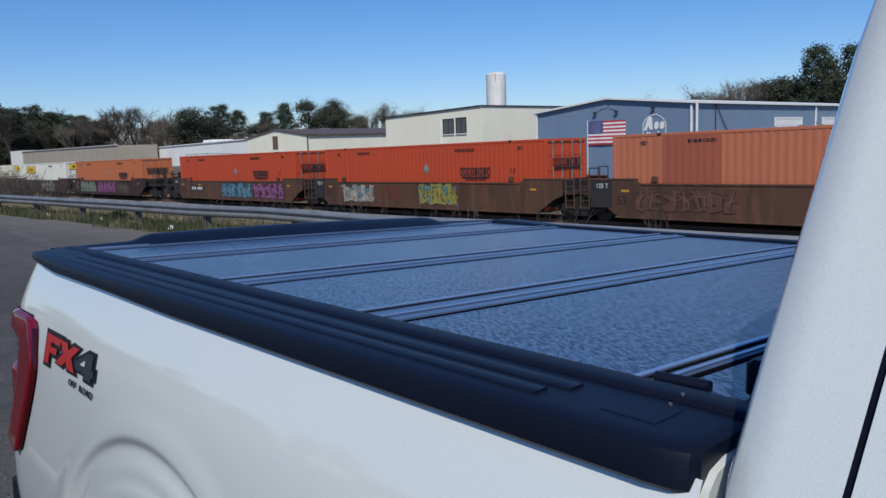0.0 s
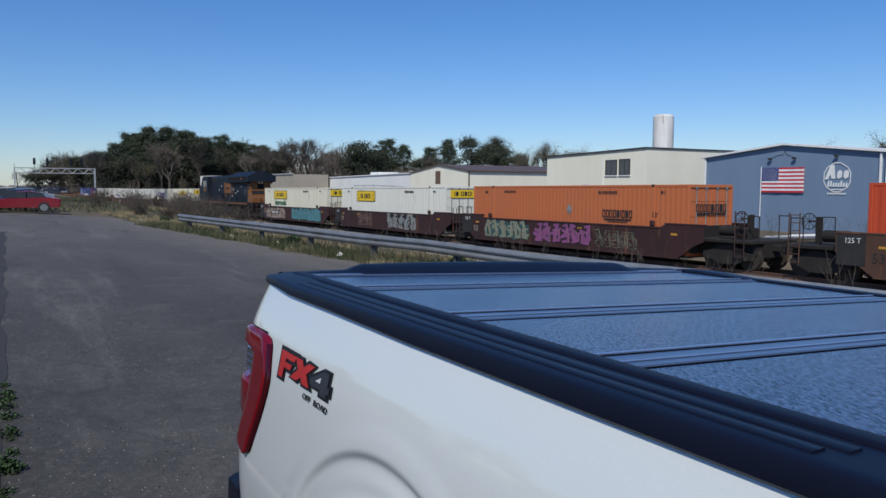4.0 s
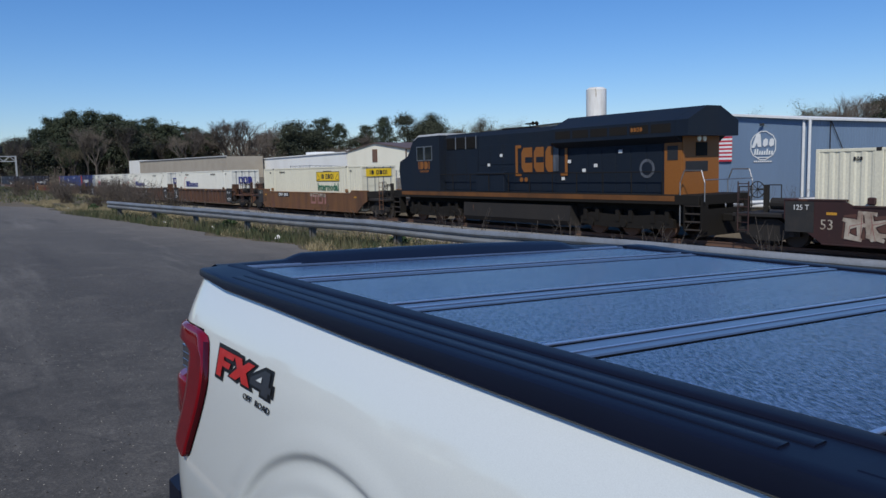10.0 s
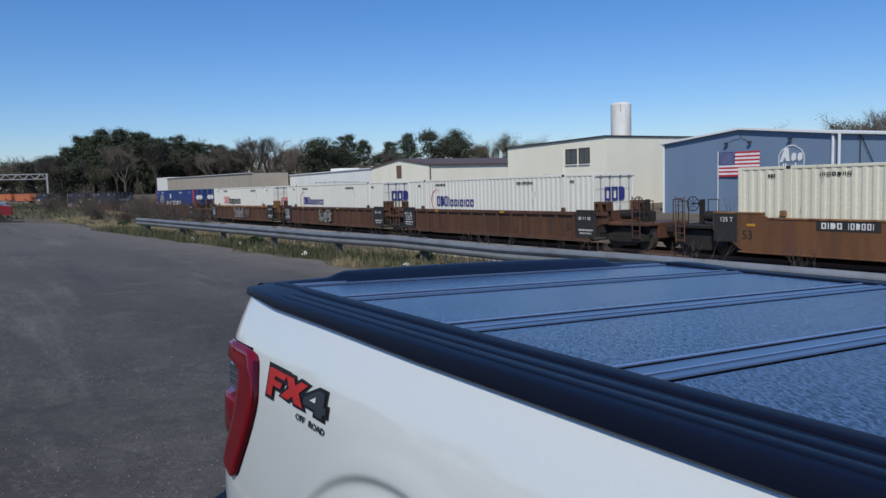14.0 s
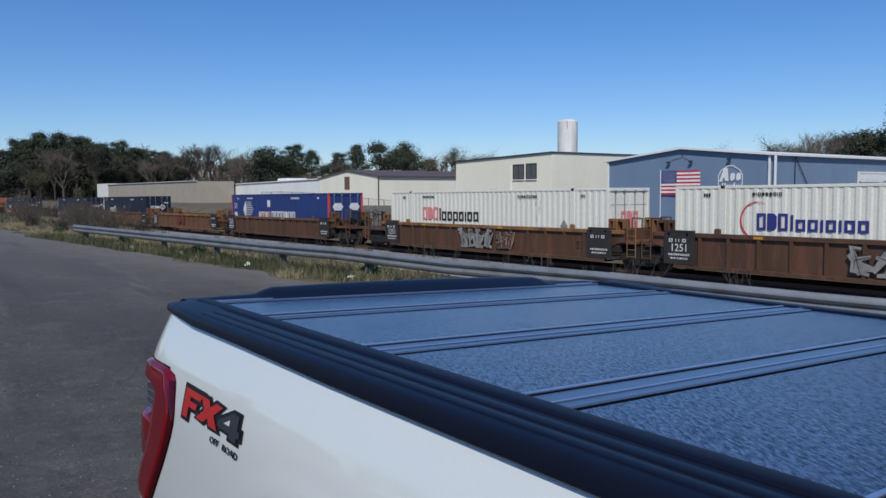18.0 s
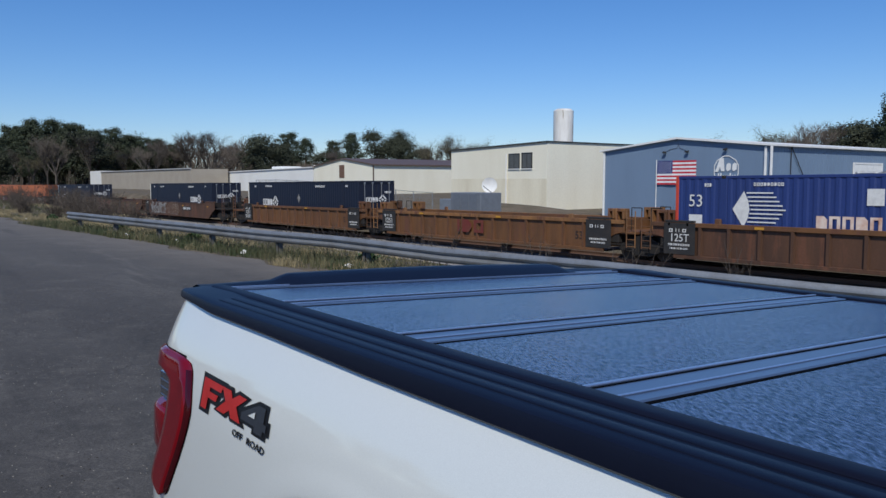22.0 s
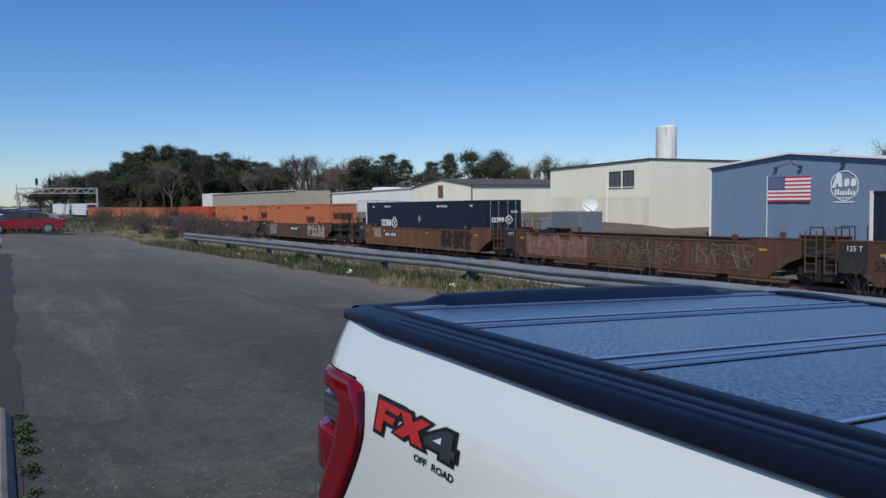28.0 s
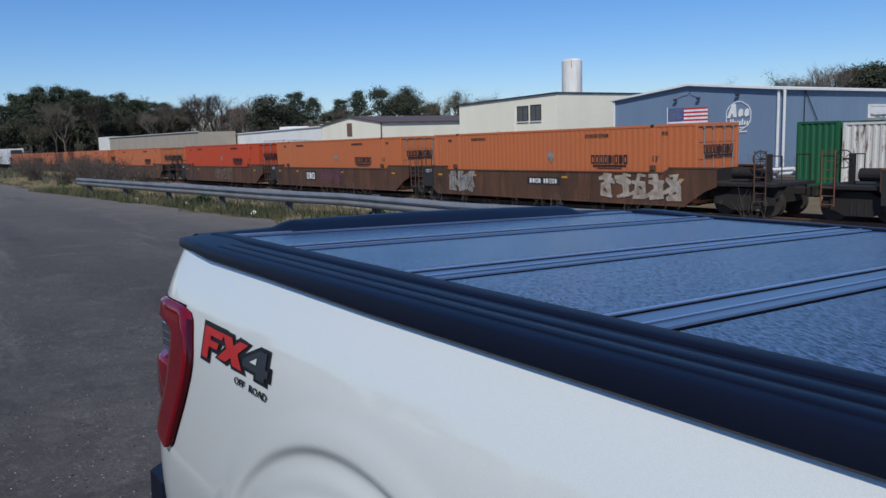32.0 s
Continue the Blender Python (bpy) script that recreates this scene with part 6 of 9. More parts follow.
        def rails_geo():
            g = Geo()
            xl = sgn * (h + (2.35 if outer else 1.05))
            for dx in (0.0, 0.42):
                g.tube((xl + dx * sgn, -1.38, 0.5), (xl + dx * sgn, -1.38, 2.25 if outer else 1.95), 0.022, n=6)
            for k in range(7 if outer else 5):
                g.tube((xl, -1.38, 0.55 + k * 0.27), (xl + 0.42 * sgn, -1.38, 0.55 + k * 0.27), 0.016, n=6)
            return g
        lm = cm if ribbed else m
        part("ladder", cached(("wladder", sgn, outer), rails_geo, lm), lm, car)
        for y in (-0.9, 0.9):
            def hand_geo():
                g = Geo()
                g.path([(sgn * (h + reach), y, 1.14), (sgn * (h + reach), y, 2.05), (sgn * (h + reach - 0.5), y, 2.05), (sgn * (h + reach - 0.5), y, 1.14)], 0.02, 6)
                return g
            part("handrail", cached(("whand", sgn, outer, y), hand_geo, M["under"]), M["under"], car)
        if ribbed:
            for x, wide in ((h + 0.62, 0.46), (h + 0.18, 0.34)):
                for y in (-1.30, 0.95):
                    def bracket():
                        g = Geo()
                        g.box(-wide / 2, -wide / 2 + 0.09, y, y + 0.34, 1.10, 2.02, 0.012).box(-wide / 2 + 0.09, wide / 2, y, y + 0.34, 1.90, 2.02, 0.012)
                        g.box(wide / 2 - 0.10, wide / 2, y, y + 0.34, 1.62, 1.90).box(-wide / 2 + 0.09, wide / 2 - 0.10, y + 0.28, y + 0.33, 1.14, 1.90)
                        return g
                    part("guide_bracket", cached(("wbracket", wide, y), bracket, cm), cm, car, at=Matrix.Translation((sgn * x, 0, 0)))
            part("stencil_backing", cached(("wback",), lambda: Geo().box(-0.62, 0.62, -SY - 0.012, -SY + 0.11, SZ1 + 0.022, SZ1 + 0.10, 0.01).box(-0.5, -0.42, -SY - 0.008, -SY + 0.05, SZ1 - 0.1, SZ1 + 0.03).box(0.3, 0.38, -SY - 0.008, -SY + 0.05, SZ1 - 0.1, SZ1 + 0.03), M["panel_black"]), M["panel_black"], car, at=Matrix.Translation((sgn * 7.75, 0, 0)))
            part("brake_pipe", cached(("wpipe", sgn, outer), lambda: Geo().path([(sgn * (h - 0.6), -1.33, 0.42), (sgn * (h + 0.3), -1.33, 0.60), (sgn * (h + reach - 0.1), -1.33, 0.62)], 0.03, 6).box(*sorted((sgn * (h + 0.2), sgn * (h + 0.62))), -1.34, -1.1, 0.66, 1.0, 0.02), M["under"]), M["under"], car)
        # added dark shield that keeps the car's end from showing bright ground
        part("skirt", cached(("wskirt", sgn, outer), lambda: Geo().box(*sorted((sgn * (h + 0.25), sgn * (h + reach - 0.1))), -0.9, 0.9, 0.62, 1.0), M["under"]), M["under"], car)
        if outer:
            def gear():
                g = Geo()
                x = sgn * (h + 1.5)
                g.tube((x - 0.45, -0.55, 1.45), (x + 0.45, -0.55, 1.45), 0.21, n=14)
                g.box(x - 0.3, x + 0.3, 0.1, 0.7, 1.14, 1.55, 0.03)
                xw = sgn * (h + 2.3)
                for i in range(16):
                    a, b = 2 * math.pi * i / 16, 2 * math.pi * (i + 1) / 16
                    g.tube((xw + 0.28 * math.cos(a), -0.95, 1.95 + 0.28 * math.sin(a)), (xw + 0.28 * math.cos(b), -0.95, 1.95 + 0.28 * math.sin(b)), 0.018, n=5)
                for i in range(4):
                    a = math.pi * i / 4
                    g.tube((xw - 0.28 * math.cos(a), -0.95, 1.95 - 0.28 * math.sin(a)), (xw + 0.28 * math.cos(a), -0.95, 1.95 + 0.28 * math.sin(a)), 0.012, n=5)
                g.tube((xw, -0.95, 1.95), (xw, -0.4, 1.95), 0.03, n=6).box(xw - 0.06, xw + 0.06, -0.5, -0.3, 1.1, 2.1)
                return g
            part("brake_gear", cached(("wgear", sgn), gear, M["under"]), M["under"], car)
            part("coupler", cached(("wcoup", sgn), lambda: Geo().box(*sorted((sgn * (h + 2.9), sgn * (h + 3.62))), -0.12, 0.12, 0.72, 0.98, 0.03).box(*sorted((sgn * (h + 3.5), sgn * (h + 3.72))), -0.22, 0.22, 0.66, 1.04, 0.05), M["under"]), M["under"], car)
            add_bogie(car, sgn * (h + 1.75))
    if not last:
        add_bogie(car, -(h + PITCH / 2 - CL / 2))
    y = -SY - (0.006 if ribbed else 0.006)
    for x in (-7.4, -4.6, 1.6, 7.5) if not ribbed else (-4.6, 1.6):
        mark(car, plate(0.34, 0.085), "refl", x, SZ1 - (0.07 if ribbed else 0.33), y, "reflector")
    if ribbed:
        for sgn in (-1, 1):
            p = mark(car, plate(1.35, 1.14), "panel_black", sgn * 7.75, 0.99, y, "stencil_panel", "black panel with white stencilled figures")
            part("stencil_line", bars(4, 0.9, 0.12, random.Random(3), 0.5), M["ink_white"], p, at=Matrix.Translation((0, -0.004, 0.30)))
            part("stencil_line", bars(9, 0.95, 0.07, random.Random(4), 0.3), M["ink_white"], p, at=Matrix.Translation((0, -0.004, -0.22)))
            part("stencil_line", bars(8, 0.8, 0.06, random.Random(5), 0.3), M["ink_white"], p, at=Matrix.Translation((0, -0.004, -0.36)))
            if sgn < 0:
                part("stencil_line", lettering("125T" if first else "1251", 0.40, M["ink_white"]), M["ink_white"], p, at=Matrix.Translation((0, -0.004, 0.02)))
    if not ribbed:
        p = mark(car, plate(1.0, 1.0), "panel_black", -8.48, 1.10, y - 0.002, "stencil_panel", "black panel with white stencilled figures")
        part("stencil_line", lettering("125 T", 0.24, M["ink_white"]), M["ink_white"], p, at=Matrix.Translation((0.05, -0.004, 0.3)))
    ink = "bone" if col == "w_maroon" else "ink_black"
    mark(car, lettering(tag, 0.46, M[ink]), ink, 6.62 if ribbed else -7.55, 0.86, y + (0.09 if ribbed else -0.002), "stencil_line")
    rng = random.Random(len(label) + int(first) * 7)
    return car


def number_plate(car, x, z, rng, y=-SY - 0.008):
    p = mark(car, plate(2.1, 0.34), "panel_black", x, z, y, "stencil_panel")
    part("stencil_line", bars(4, 0.75, 0.2, rng, 0.25), M["ink_white"], p, at=Matrix.Translation((-0.5, -0.004, 0)))
    part("stencil_line", bars(6, 0.85, 0.2, rng, 0.3), M["ink_white"], p, at=Matrix.Translation((0.45, -0.004, 0)))


M["sage_dull"] = mat("dull sage spray paint", (0.16, 0.155, 0.10), 0.7, dirt=(0.15, 0.08, 0.045), amount=0.9, scale=2.0, bump=0.0)
# consist: place along the train of the container's rear edge at 32 s -----------------
rng = random.Random(11)
RIDERS = []                                   # things that ride on the train, with the place of their middle


def ride(ob, s):
    RIDERS.append((ob, s + CL / 2))
    return ob


D1 = -33.54
S_D = [D1, D1 - PITCH, D1 - 2 * PITCH, D1 - 2 * PITCH - ENDGAP, D1 - 3 * PITCH - ENDGAP, D1 - 4 * PITCH - ENDGAP, D1 - 4 * PITCH - 2 * ENDGAP, D1 - 5 * PITCH - 2 * ENDGAP, D1 - 6 * PITCH - 2 * ENDGAP]
S_UC = D1 + ENDGAP
S_UE = S_UC + PITCH
S_UB = S_UE + PITCH
S_UA = S_UB + ENDGAP
S_E1 = S_UA + PITCH
S_C10 = S_E1 + PITCH
S_C9 = S_C10 + ENDGAP
S_C8, S_C7 = S_C9 + PITCH, S_C9 + 2 * PITCH
S_C6 = S_C7 + ENDGAP
S_C5 = 223.77
S_C4, S_C3 = S_C5 + PITCH, S_C5 + 2 * PITCH
S_C2 = S_C3 + ENDGAP
S_C1, S_C0 = S_C2 + PITCH, S_C2 + 2 * PITCH

# leading orange containers
c = ride(schneider("faded terracotta orange corrugated container in a brown well car", "c_terra", rng), S_C0)
M["c_terra_dark"] = paint("darker repainted panel", (0.36, 0.095, 0.05), rust=None, dirt=(0.28, 0.075, 0.045))
part("repainted_panel", sheet(-5.97, -3.72, -CW + 0.004, CZ + 0.14, CZ + CH - 0.09, 0.28, 0.006, -1), M["c_terra_dark"], c, "darker repainted side panel")
w = ride(well_car("rusty brown smooth-sided well car with dark graffiti", "w_brown", False, True, False), S_C0)
graffiti(w, -7.0, -3.0, 0.5, 1.3, "w_rust", "w_maroon", rng, inner="brown_rose")
graffiti(w, -0.6, 1.4, 0.45, 1.35, "w_brown", "violet", rng)
ride(schneider("bright orange-red container with black lettering", "c_red", rng), S_C1)
w = ride(well_car("rusty brown smooth-sided well car with teal and olive graffiti", "w_brown", False, False, False), S_C1)
graffiti(w, -6.2, -3.4, 0.4, 1.35, "bone", "teal_dark", rng, inner="violet", ground="teal")
mark(w, blocks("IIO", 1.5, 0.62, 0.25), "ttx_red", -1.9, 0.95, -SY - 0.008, "lettering")
graffiti(w, 0.2, 2.9, 0.4, 1.45, "lime", "ink_black", rng, inner="ink_black", ground="teal")
ride(schneider("bright orange-red container with black lettering", "c_red", rng), S_C2)
w = ride(well_car("rusty brown smooth-sided well car with teal and violet graffiti", "w_brown", False, False, True), S_C2)
number_plate(w, -5.0, 0.98, rng)
graffiti(w, -1.2, 3.0, 0.4, 1.35, "sky_blue", "ink_black", rng, inner="bone", ground="teal_dark")
graffiti(w, 3.2, 6.9, 0.4, 1.35, "violet", "ink_black", rng, inner="rose", ground="w_maroon")

# maroon articulated car with orange and cream containers
ride(schneider("orange corrugated container with black lettering", "c_orange", rng), S_C3)
w = ride(well_car("dark maroon well car covered in green and pink graffiti", "w_maroon", False, True, False), S_C3)
graffiti(w, -6.6, -2.4, 0.42, 1.4, "sage", "ink_black", rng, inner="bone", ground="teal_dark")
graffiti(w, -2.0, 2.4, 0.42, 1.4, "violet", "ink_black", rng, inner="rose", ground="w_maroon")
graffiti(w, 2.7, 5.4, 0.45, 1.2, "w_maroon", "sage", rng)
ride(hunt("cream corrugated container with a yellow company sign", "c_white", rng, words=False, sx=-3.6, wide=3.2), S_C4)
w = ride(well_car("dark maroon well car with silver graffiti", "w_maroon", False, False, False), S_C4)
graffiti(w, -4.6, -2.2, 0.42, 1.35, "w_maroon", "bone", rng, inner="rose")
graffiti(w, 0.4, 4.6, 0.35, 1.45, "silver", "ink_black", rng, inner="teal", ground="under")
ride(hunt("cream corrugated container with a yellow sign and green lettering", "c_cream", rng, sx=-3.4, wide=3.7), S_C5)
w = ride(well_car("dark maroon well car with teal and bone graffiti", "w_maroon", False, False, True), S_C5)
graffiti(w, -7.0, -1.6, 0.35, 1.35, "bone", "w_maroon", rng, inner="rose", ground="w_rust")
number_plate(w, -4.3, 0.95, rng, -SY - 0.03)
graffiti(w, 0.2, 7.2, 0.35, 1.45, "teal", "teal_dark", rng, inner="silver", ground="teal")

# behind the locomotive
ride(hunt("cream corrugated container with a yellow sign and green lettering", "c_cream", rng, sx=3.3, wide=3.5, high=0.66), S_C6)
w = ride(well_car("yellow-brown smooth-sided single well car", "w_tan", False, True, True, chord="w_amber_lit"), S_C6)
number_plate(w, -3.9, 1.28, rng)
mark(w, bars(3, 2.6, 0.62, rng, 0.2), "rose", 2.2, 1.0, -SY - 0.008, "lettering", "faded red and white lettering bars")
mark(w, bars(3, 2.6, 0.22, rng, 0.15), "bone", 2.1, 1.32, -SY - 0.010, "lettering")
ride(stg("white corrugated container with navy lettering and a red ring", "c_white", rng), S_C7)
ride(well_car("brown ribbed well car with black stencil panels", "w_brown", True, True, False), S_C7)
ride(stg("white corrugated container with navy lettering and a red ring", "c_white", rng), S_C8)
w = ride(well_car("brown ribbed well car with silver block graffiti", "w_brown", True, False, False), S_C8)
graffiti(w, -1.6, 0.6, 0.42, 1.4, "silver", "ink_black", rng, y=-SY - 0.012)
ride(xpo("white corrugated container with faded red and black lettering", "c_white", rng), S_C9)
w = ride(well_car("brown ribbed well car with silver graffiti", "w_brown", True, False, True, chord="w_amber_lit"), S_C9)
graffiti(w, -1.5, 1.1, 0.42, 1.4, "silver", "ink_black", rng, y=-SY - 0.012)
graffiti(w, 1.3, 2.5, 0.5, 1.3, "w_brown", "bone", rng, y=-SY - 0.012)
ride(pacer("bright blue container with white lettering and a red end", rng), S_C10)
ride(well_car("brown ribbed well car with black stencil panels", "w_brown", True, True, False, chord="w_tan"), S_C10)
w = ride(well_car("empty yellow-brown ribbed well car with amber top chords", "w_tan", True, False, False, chord="w_amber_lit"), S_E1)
mark(w, blocks("IBO", 2.2, 0.62, 0.2), "ttx_red", -0.4, 0.98, -SY - 0.008, "lettering", "dark red lettering bars")
ride(umax("navy corrugated container with white lettering and diamond emblem", rng), S_UA)
ride(well_car("yellow-brown ribbed well car with black stencil panels", "w_tan", True, False, True), S_UA)
ride(umax("navy corrugated container with white lettering and diamond emblem", rng, True), S_UB)
w = ride(well_car("rusty brown smooth-sided well car with dark block graffiti", "w_brown", False, True, False), S_UB)
graffiti(w, -7.4, -3.0, 0.35, 1.5, "silver", "w_brown", rng, inner="ink_black")
graffiti(w, -2.8, 0.6, 0.35, 1.5, "w_brown", "bone", rng)
number_plate(w, 2.6, 1.0, rng)
w = ride(well_car("empty rusty well car with rose and sage graffiti", "w_brown", False, False, False), S_UE)
graffiti(w, -7.0, -2.2, 0.35, 1.45, "brown_rose", "rose", rng, inner="bone", ground="brown_rose")
graffiti(w, -2.0, 3.6, 0.35, 1.45, "w_brown", "sage_dull", rng, inner="sage")
graffiti(w, 4.2, 7.2, 0.4, 1.4, "w_brown", "sage_dull", rng, inner="sage")
ride(umax("navy corrugated container with white lettering and diamond emblem", rng), S_UC)
w = ride(well_car("yellow-brown smooth-sided well car with a dark patch", "w_tan", False, False, True), S_UC)
number_plate(w, -3.6, 1.0, rng)
graffiti(w, -6.4, -5.2, 0.7, 1.5, "bone", "w_brown", rng)
graffiti(w, 3.4, 7.0, 0.35, 1.45, "under", "w_maroon", rng)

M["trailer"] = paint("white trailer side", (0.66, 0.67, 0.68), rust_amount=0.0)


def trailer(label):
    t = thing("semi_trailer", label, "trailer", group="trailers on the train")
    h = CL / 2
    part("box", sheet(-h, h, -CW, 1.45, 4.15, 0.6, 0.01, -1), M["trailer"], t)
    part("shell", Geo().box(-h + 0.02, h - 0.02, -CW + 0.02, CW, 1.4, 4.2, 0.03), M["trailer"], t)
    e = part("nose", Geo().box(h - 0.015, h + 0.03, -CW + 0.05, CW - 0.05, 1.45, 4.1, 0.01), M["trailer"], t)
    part("refrigeration_unit", Geo().box(h + 0.035, h + 0.6, -0.9, 0.9, 2.9, 3.95, 0.05), M["dark_frame"], e)
    part("panel", Geo().box(h + 0.034, h + 0.05, -1.1, 1.1, 1.5, 2.7), M["c_blue"], e)
    part("deck", Geo().box(-h - 0.8, h + 1.0, -0.5, 0.5, 0.75, 1.05).box(-h + 0.6, -h + 3.4, -1.3, 1.3, 0.95, 1.08), M["under"], t)
    for x in (-h + 1.2, -h + 2.5):
        for y in (-1.05, 1.05):
            w = part("wheel", Geo().tube((x, y - 0.24, 1.55 - 0.02), (x, y + 0.24, 1.55 - 0.02), 0.48, n=18), M["rubber"], t)
    for x in (-h - 0.2, h + 0.4):
        add_bogie(t, x)
    part("landing_gear", Geo().box(h - 3.0, h - 2.8, -0.9, -0.7, 0.95, 1.5).box(h - 3.0, h - 2.8, 0.7, 0.9, 0.95, 1.5), M["under"], t)
    return t


cols = ["c_orange", "c_orange", "c_red", "c_orange", "c_orange", "c_orange", "c_orange"]
for i, s in enumerate(S_D):
    if i > 6:
        ride(trailer("white semi-trailer riding on a flat railway car"), s)
        continue
    ride(schneider("orange corrugated container with black lettering" if cols[i] == "c_orange" else "bright orange-red container with black lettering", cols[i], rng), s)
    w = ride(well_car("rusty brown smooth-sided well car with worn markings", "w_brown", False, i % 3 == 0, i % 3 == 2 or i == 6), s)
    if i == 0:
        graffiti(w, -6.6, -4.6, 0.38, 1.45, "silver", "bone", rng, inner="ink_black")
        number_plate(w, 0.3, 1.05, rng)
        graffiti(w, 3.6, 7.6, 0.4, 1.45, "bone", "w_brown", rng, inner="silver")
    if i == 1:
        p = mark(w, plate(1.5, 0.62), "panel_black", -2.6, 0.95, -SY - 0.008, "stencil_panel")
        part("stencil_line", bars(3, 1.2, 0.42, rng, 0.2), M["ink_white"], p, at=Matrix.Translation((0, -0.004, 0)))
        graffiti(w, -1.4, 1.6, 0.5, 1.4, "w_brown", "violet", rng)
    if i == 2:
        graffiti(w, -0.6, 3.2, 0.4, 1.45, "w_brown", "bone", rng)


# locomotive ------------------------------------------------------------
M["loco_blue"] = paint("dark blue locomotive paint", (0.009, 0.0145, 0.025), rust=None, rough=0.55, spec=0.22, dirt=(0.018, 0.020, 0.023))
M["loco_yellow"] = paint("orange-yellow locomotive paint", (0.25, 0.09, 0.014), rust=None, dirt=(0.17, 0.065, 0.015))
M["loco_black"] = paint("sooty black", (0.014, 0.012, 0.010), rust=None, rough=0.75, spec=0.2)
M["loco_stripe"] = paint("grimy orange sill stripe", (0.15, 0.058, 0.013), rust=None, dirt=(0.05, 0.025, 0.01), amount=0.9)
M["loco_wear"] = paint("worn blue-grey paint", (0.10, 0.11, 0.13), rust=None, dirt=(0.006, 0.009, 0.014), amount=1.0, scale=4.0)
M["lamp_glow"] = mat("lamp lens", (0.9, 0.88, 0.8), 0.1, bump=0.0, coat=1.0)


def build_loco():
    L = thing("locomotive", "dark blue diesel locomotive with orange lettering shapes and orange end", "locomotive")
    h = 11.15
    bl, ye, bk = M["loco_blue"], M["loco_yellow"], M["loco_black"]
    g = Geo().box(-h + 0.3, h - 0.3, -1.52, 1.52, 1.36, 1.74, 0.02)
    fr = part("frame", g, bk, L)
    for sgn in (-1, 1):
        y = sgn * 1.53
        g = Geo().box(-h + 1.2, h - 1.4, min(y, y - sgn * 0.01), max(y, y - sgn * 0.01) + 0.0, 1.50, 1.70)
        part("sill_stripe", g, M["loco_stripe"], fr)
    # fuel tank
    g = Geo()
    g.prism([(-1.40, 1.18), (-1.45, 0.5), (-1.25, 0.28), (1.25, 0.28), (1.45, 0.5), (1.40, 1.18)], "x", -3.95, 4.0)
    part("fuel_tank", g, M["under"], L)
    # added dark box that blocks the bright ground seen beneath the frame
    part("underframe", Geo().box(-10.0, 10.2, -0.95, 0.95, 0.62, 1.35), bk, L)
    # six-wheel bogies
    def bog():
        g2 = Geo()
        for sgn in (-1, 1):
            y = sgn * 1.18
            g2.prism([(-2.5, 0.45), (-2.5, 0.75), (-1.9, 0.95), (-0.4, 0.85), (0.4, 0.85), (1.9, 0.95), (2.5, 0.75), (2.5, 0.45), (1.0, 0.35), (-1.0, 0.35)], "y", y - 0.09, y + 0.09)
            for x in (-1.85, 0, 1.85):
                g2.tube((x, y - 0.16, 0.53), (x, y + 0.16, 0.53), 0.17, n=12)
                g2.box(x - 0.45, x - 0.25, y - 0.12, y + 0.12, 0.6, 1.1).box(x + 0.25, x + 0.45, y - 0.12, y + 0.12, 0.6, 1.1)
        g2.box(-2.3, 2.3, -1.0, 1.0, 0.55, 0.95)
        return g2
    for x in (-7.0, 7.0):
        b = part("bogie", cached("loco_bogie", bog, bk), bk, L, at=Matrix.Translation((x, 0, 0)))
        for dx in (-1.85, 0, 1.85):
            part("wheelset", cached("loco_wheels", lambda: Geo().tube((0, -0.83, 0), (0, -0.69, 0), 0.53, n=24).tube((0, 0.69, 0), (0, 0.83, 0), 0.53, n=24).tube((0, -1.1, 0), (0, 1.1, 0), 0.1), M["rail"], 40), M["rail"], b, at=Matrix.Translation((dx, 0, 0.53)))
    # nose and cab at the trailing side
    g = Geo()
    g.prism([(-10.0, 1.74), (-10.2, 2.9), (-10.1, 3.40), (-9.25, 3.68), (-8.65, 4.5), (-8.1, 4.74), (-6.0, 4.74), (-6.0, 1.74)], "y", -1.5, 1.5)
    cab = part("cab", g, bl, L)
    g = Geo().prism([(-8.75, 4.56), (-8.15, 4.84), (-6.0, 4.85), (-6.0, 4.745), (-8.1, 4.745), (-8.65, 4.51)], "y", -1.40, 1.40)
    part("cab_roof", g, mat("pale cab roof", (0.55, 0.56, 0.57), 0.5, amount=0.4), cab, "pale grey cab roof")
    for xa, xb in ((-8.2, -7.55), (-7.40, -6.75)):
        g = Geo().box(xa, xb, -1.515, -1.495, 3.45, 4.15, 0.004)
        w2 = part("cab_window", g, M["glass_dark"], cab)
        g = Geo().box(xa - 0.05, xb + 0.05, -1.522, -1.503, 3.40, 3.45).box(xa - 0.05, xb + 0.05, -1.522, -1.503, 4.15, 4.20).box(xa - 0.05, xa, -1.522, -1.503, 3.45, 4.15).box(xb, xb + 0.05, -1.522, -1.503, 3.45, 4.15)
        part("window_frame", g, M["steel_bare"], w2)
    mark_r = random.Random(5)
    p = part("number_bar", bars(4, 1.2, 0.42, mark_r, 0.2), ye, cab, at=Matrix.Translation((-7.5, -1.506, 3.15)))
    part("number_bar", bars(6, 0.9, 0.1, mark_r, 0.2), ye, cab, at=Matrix.Translation((-7.5, -1.506, 2.82)))
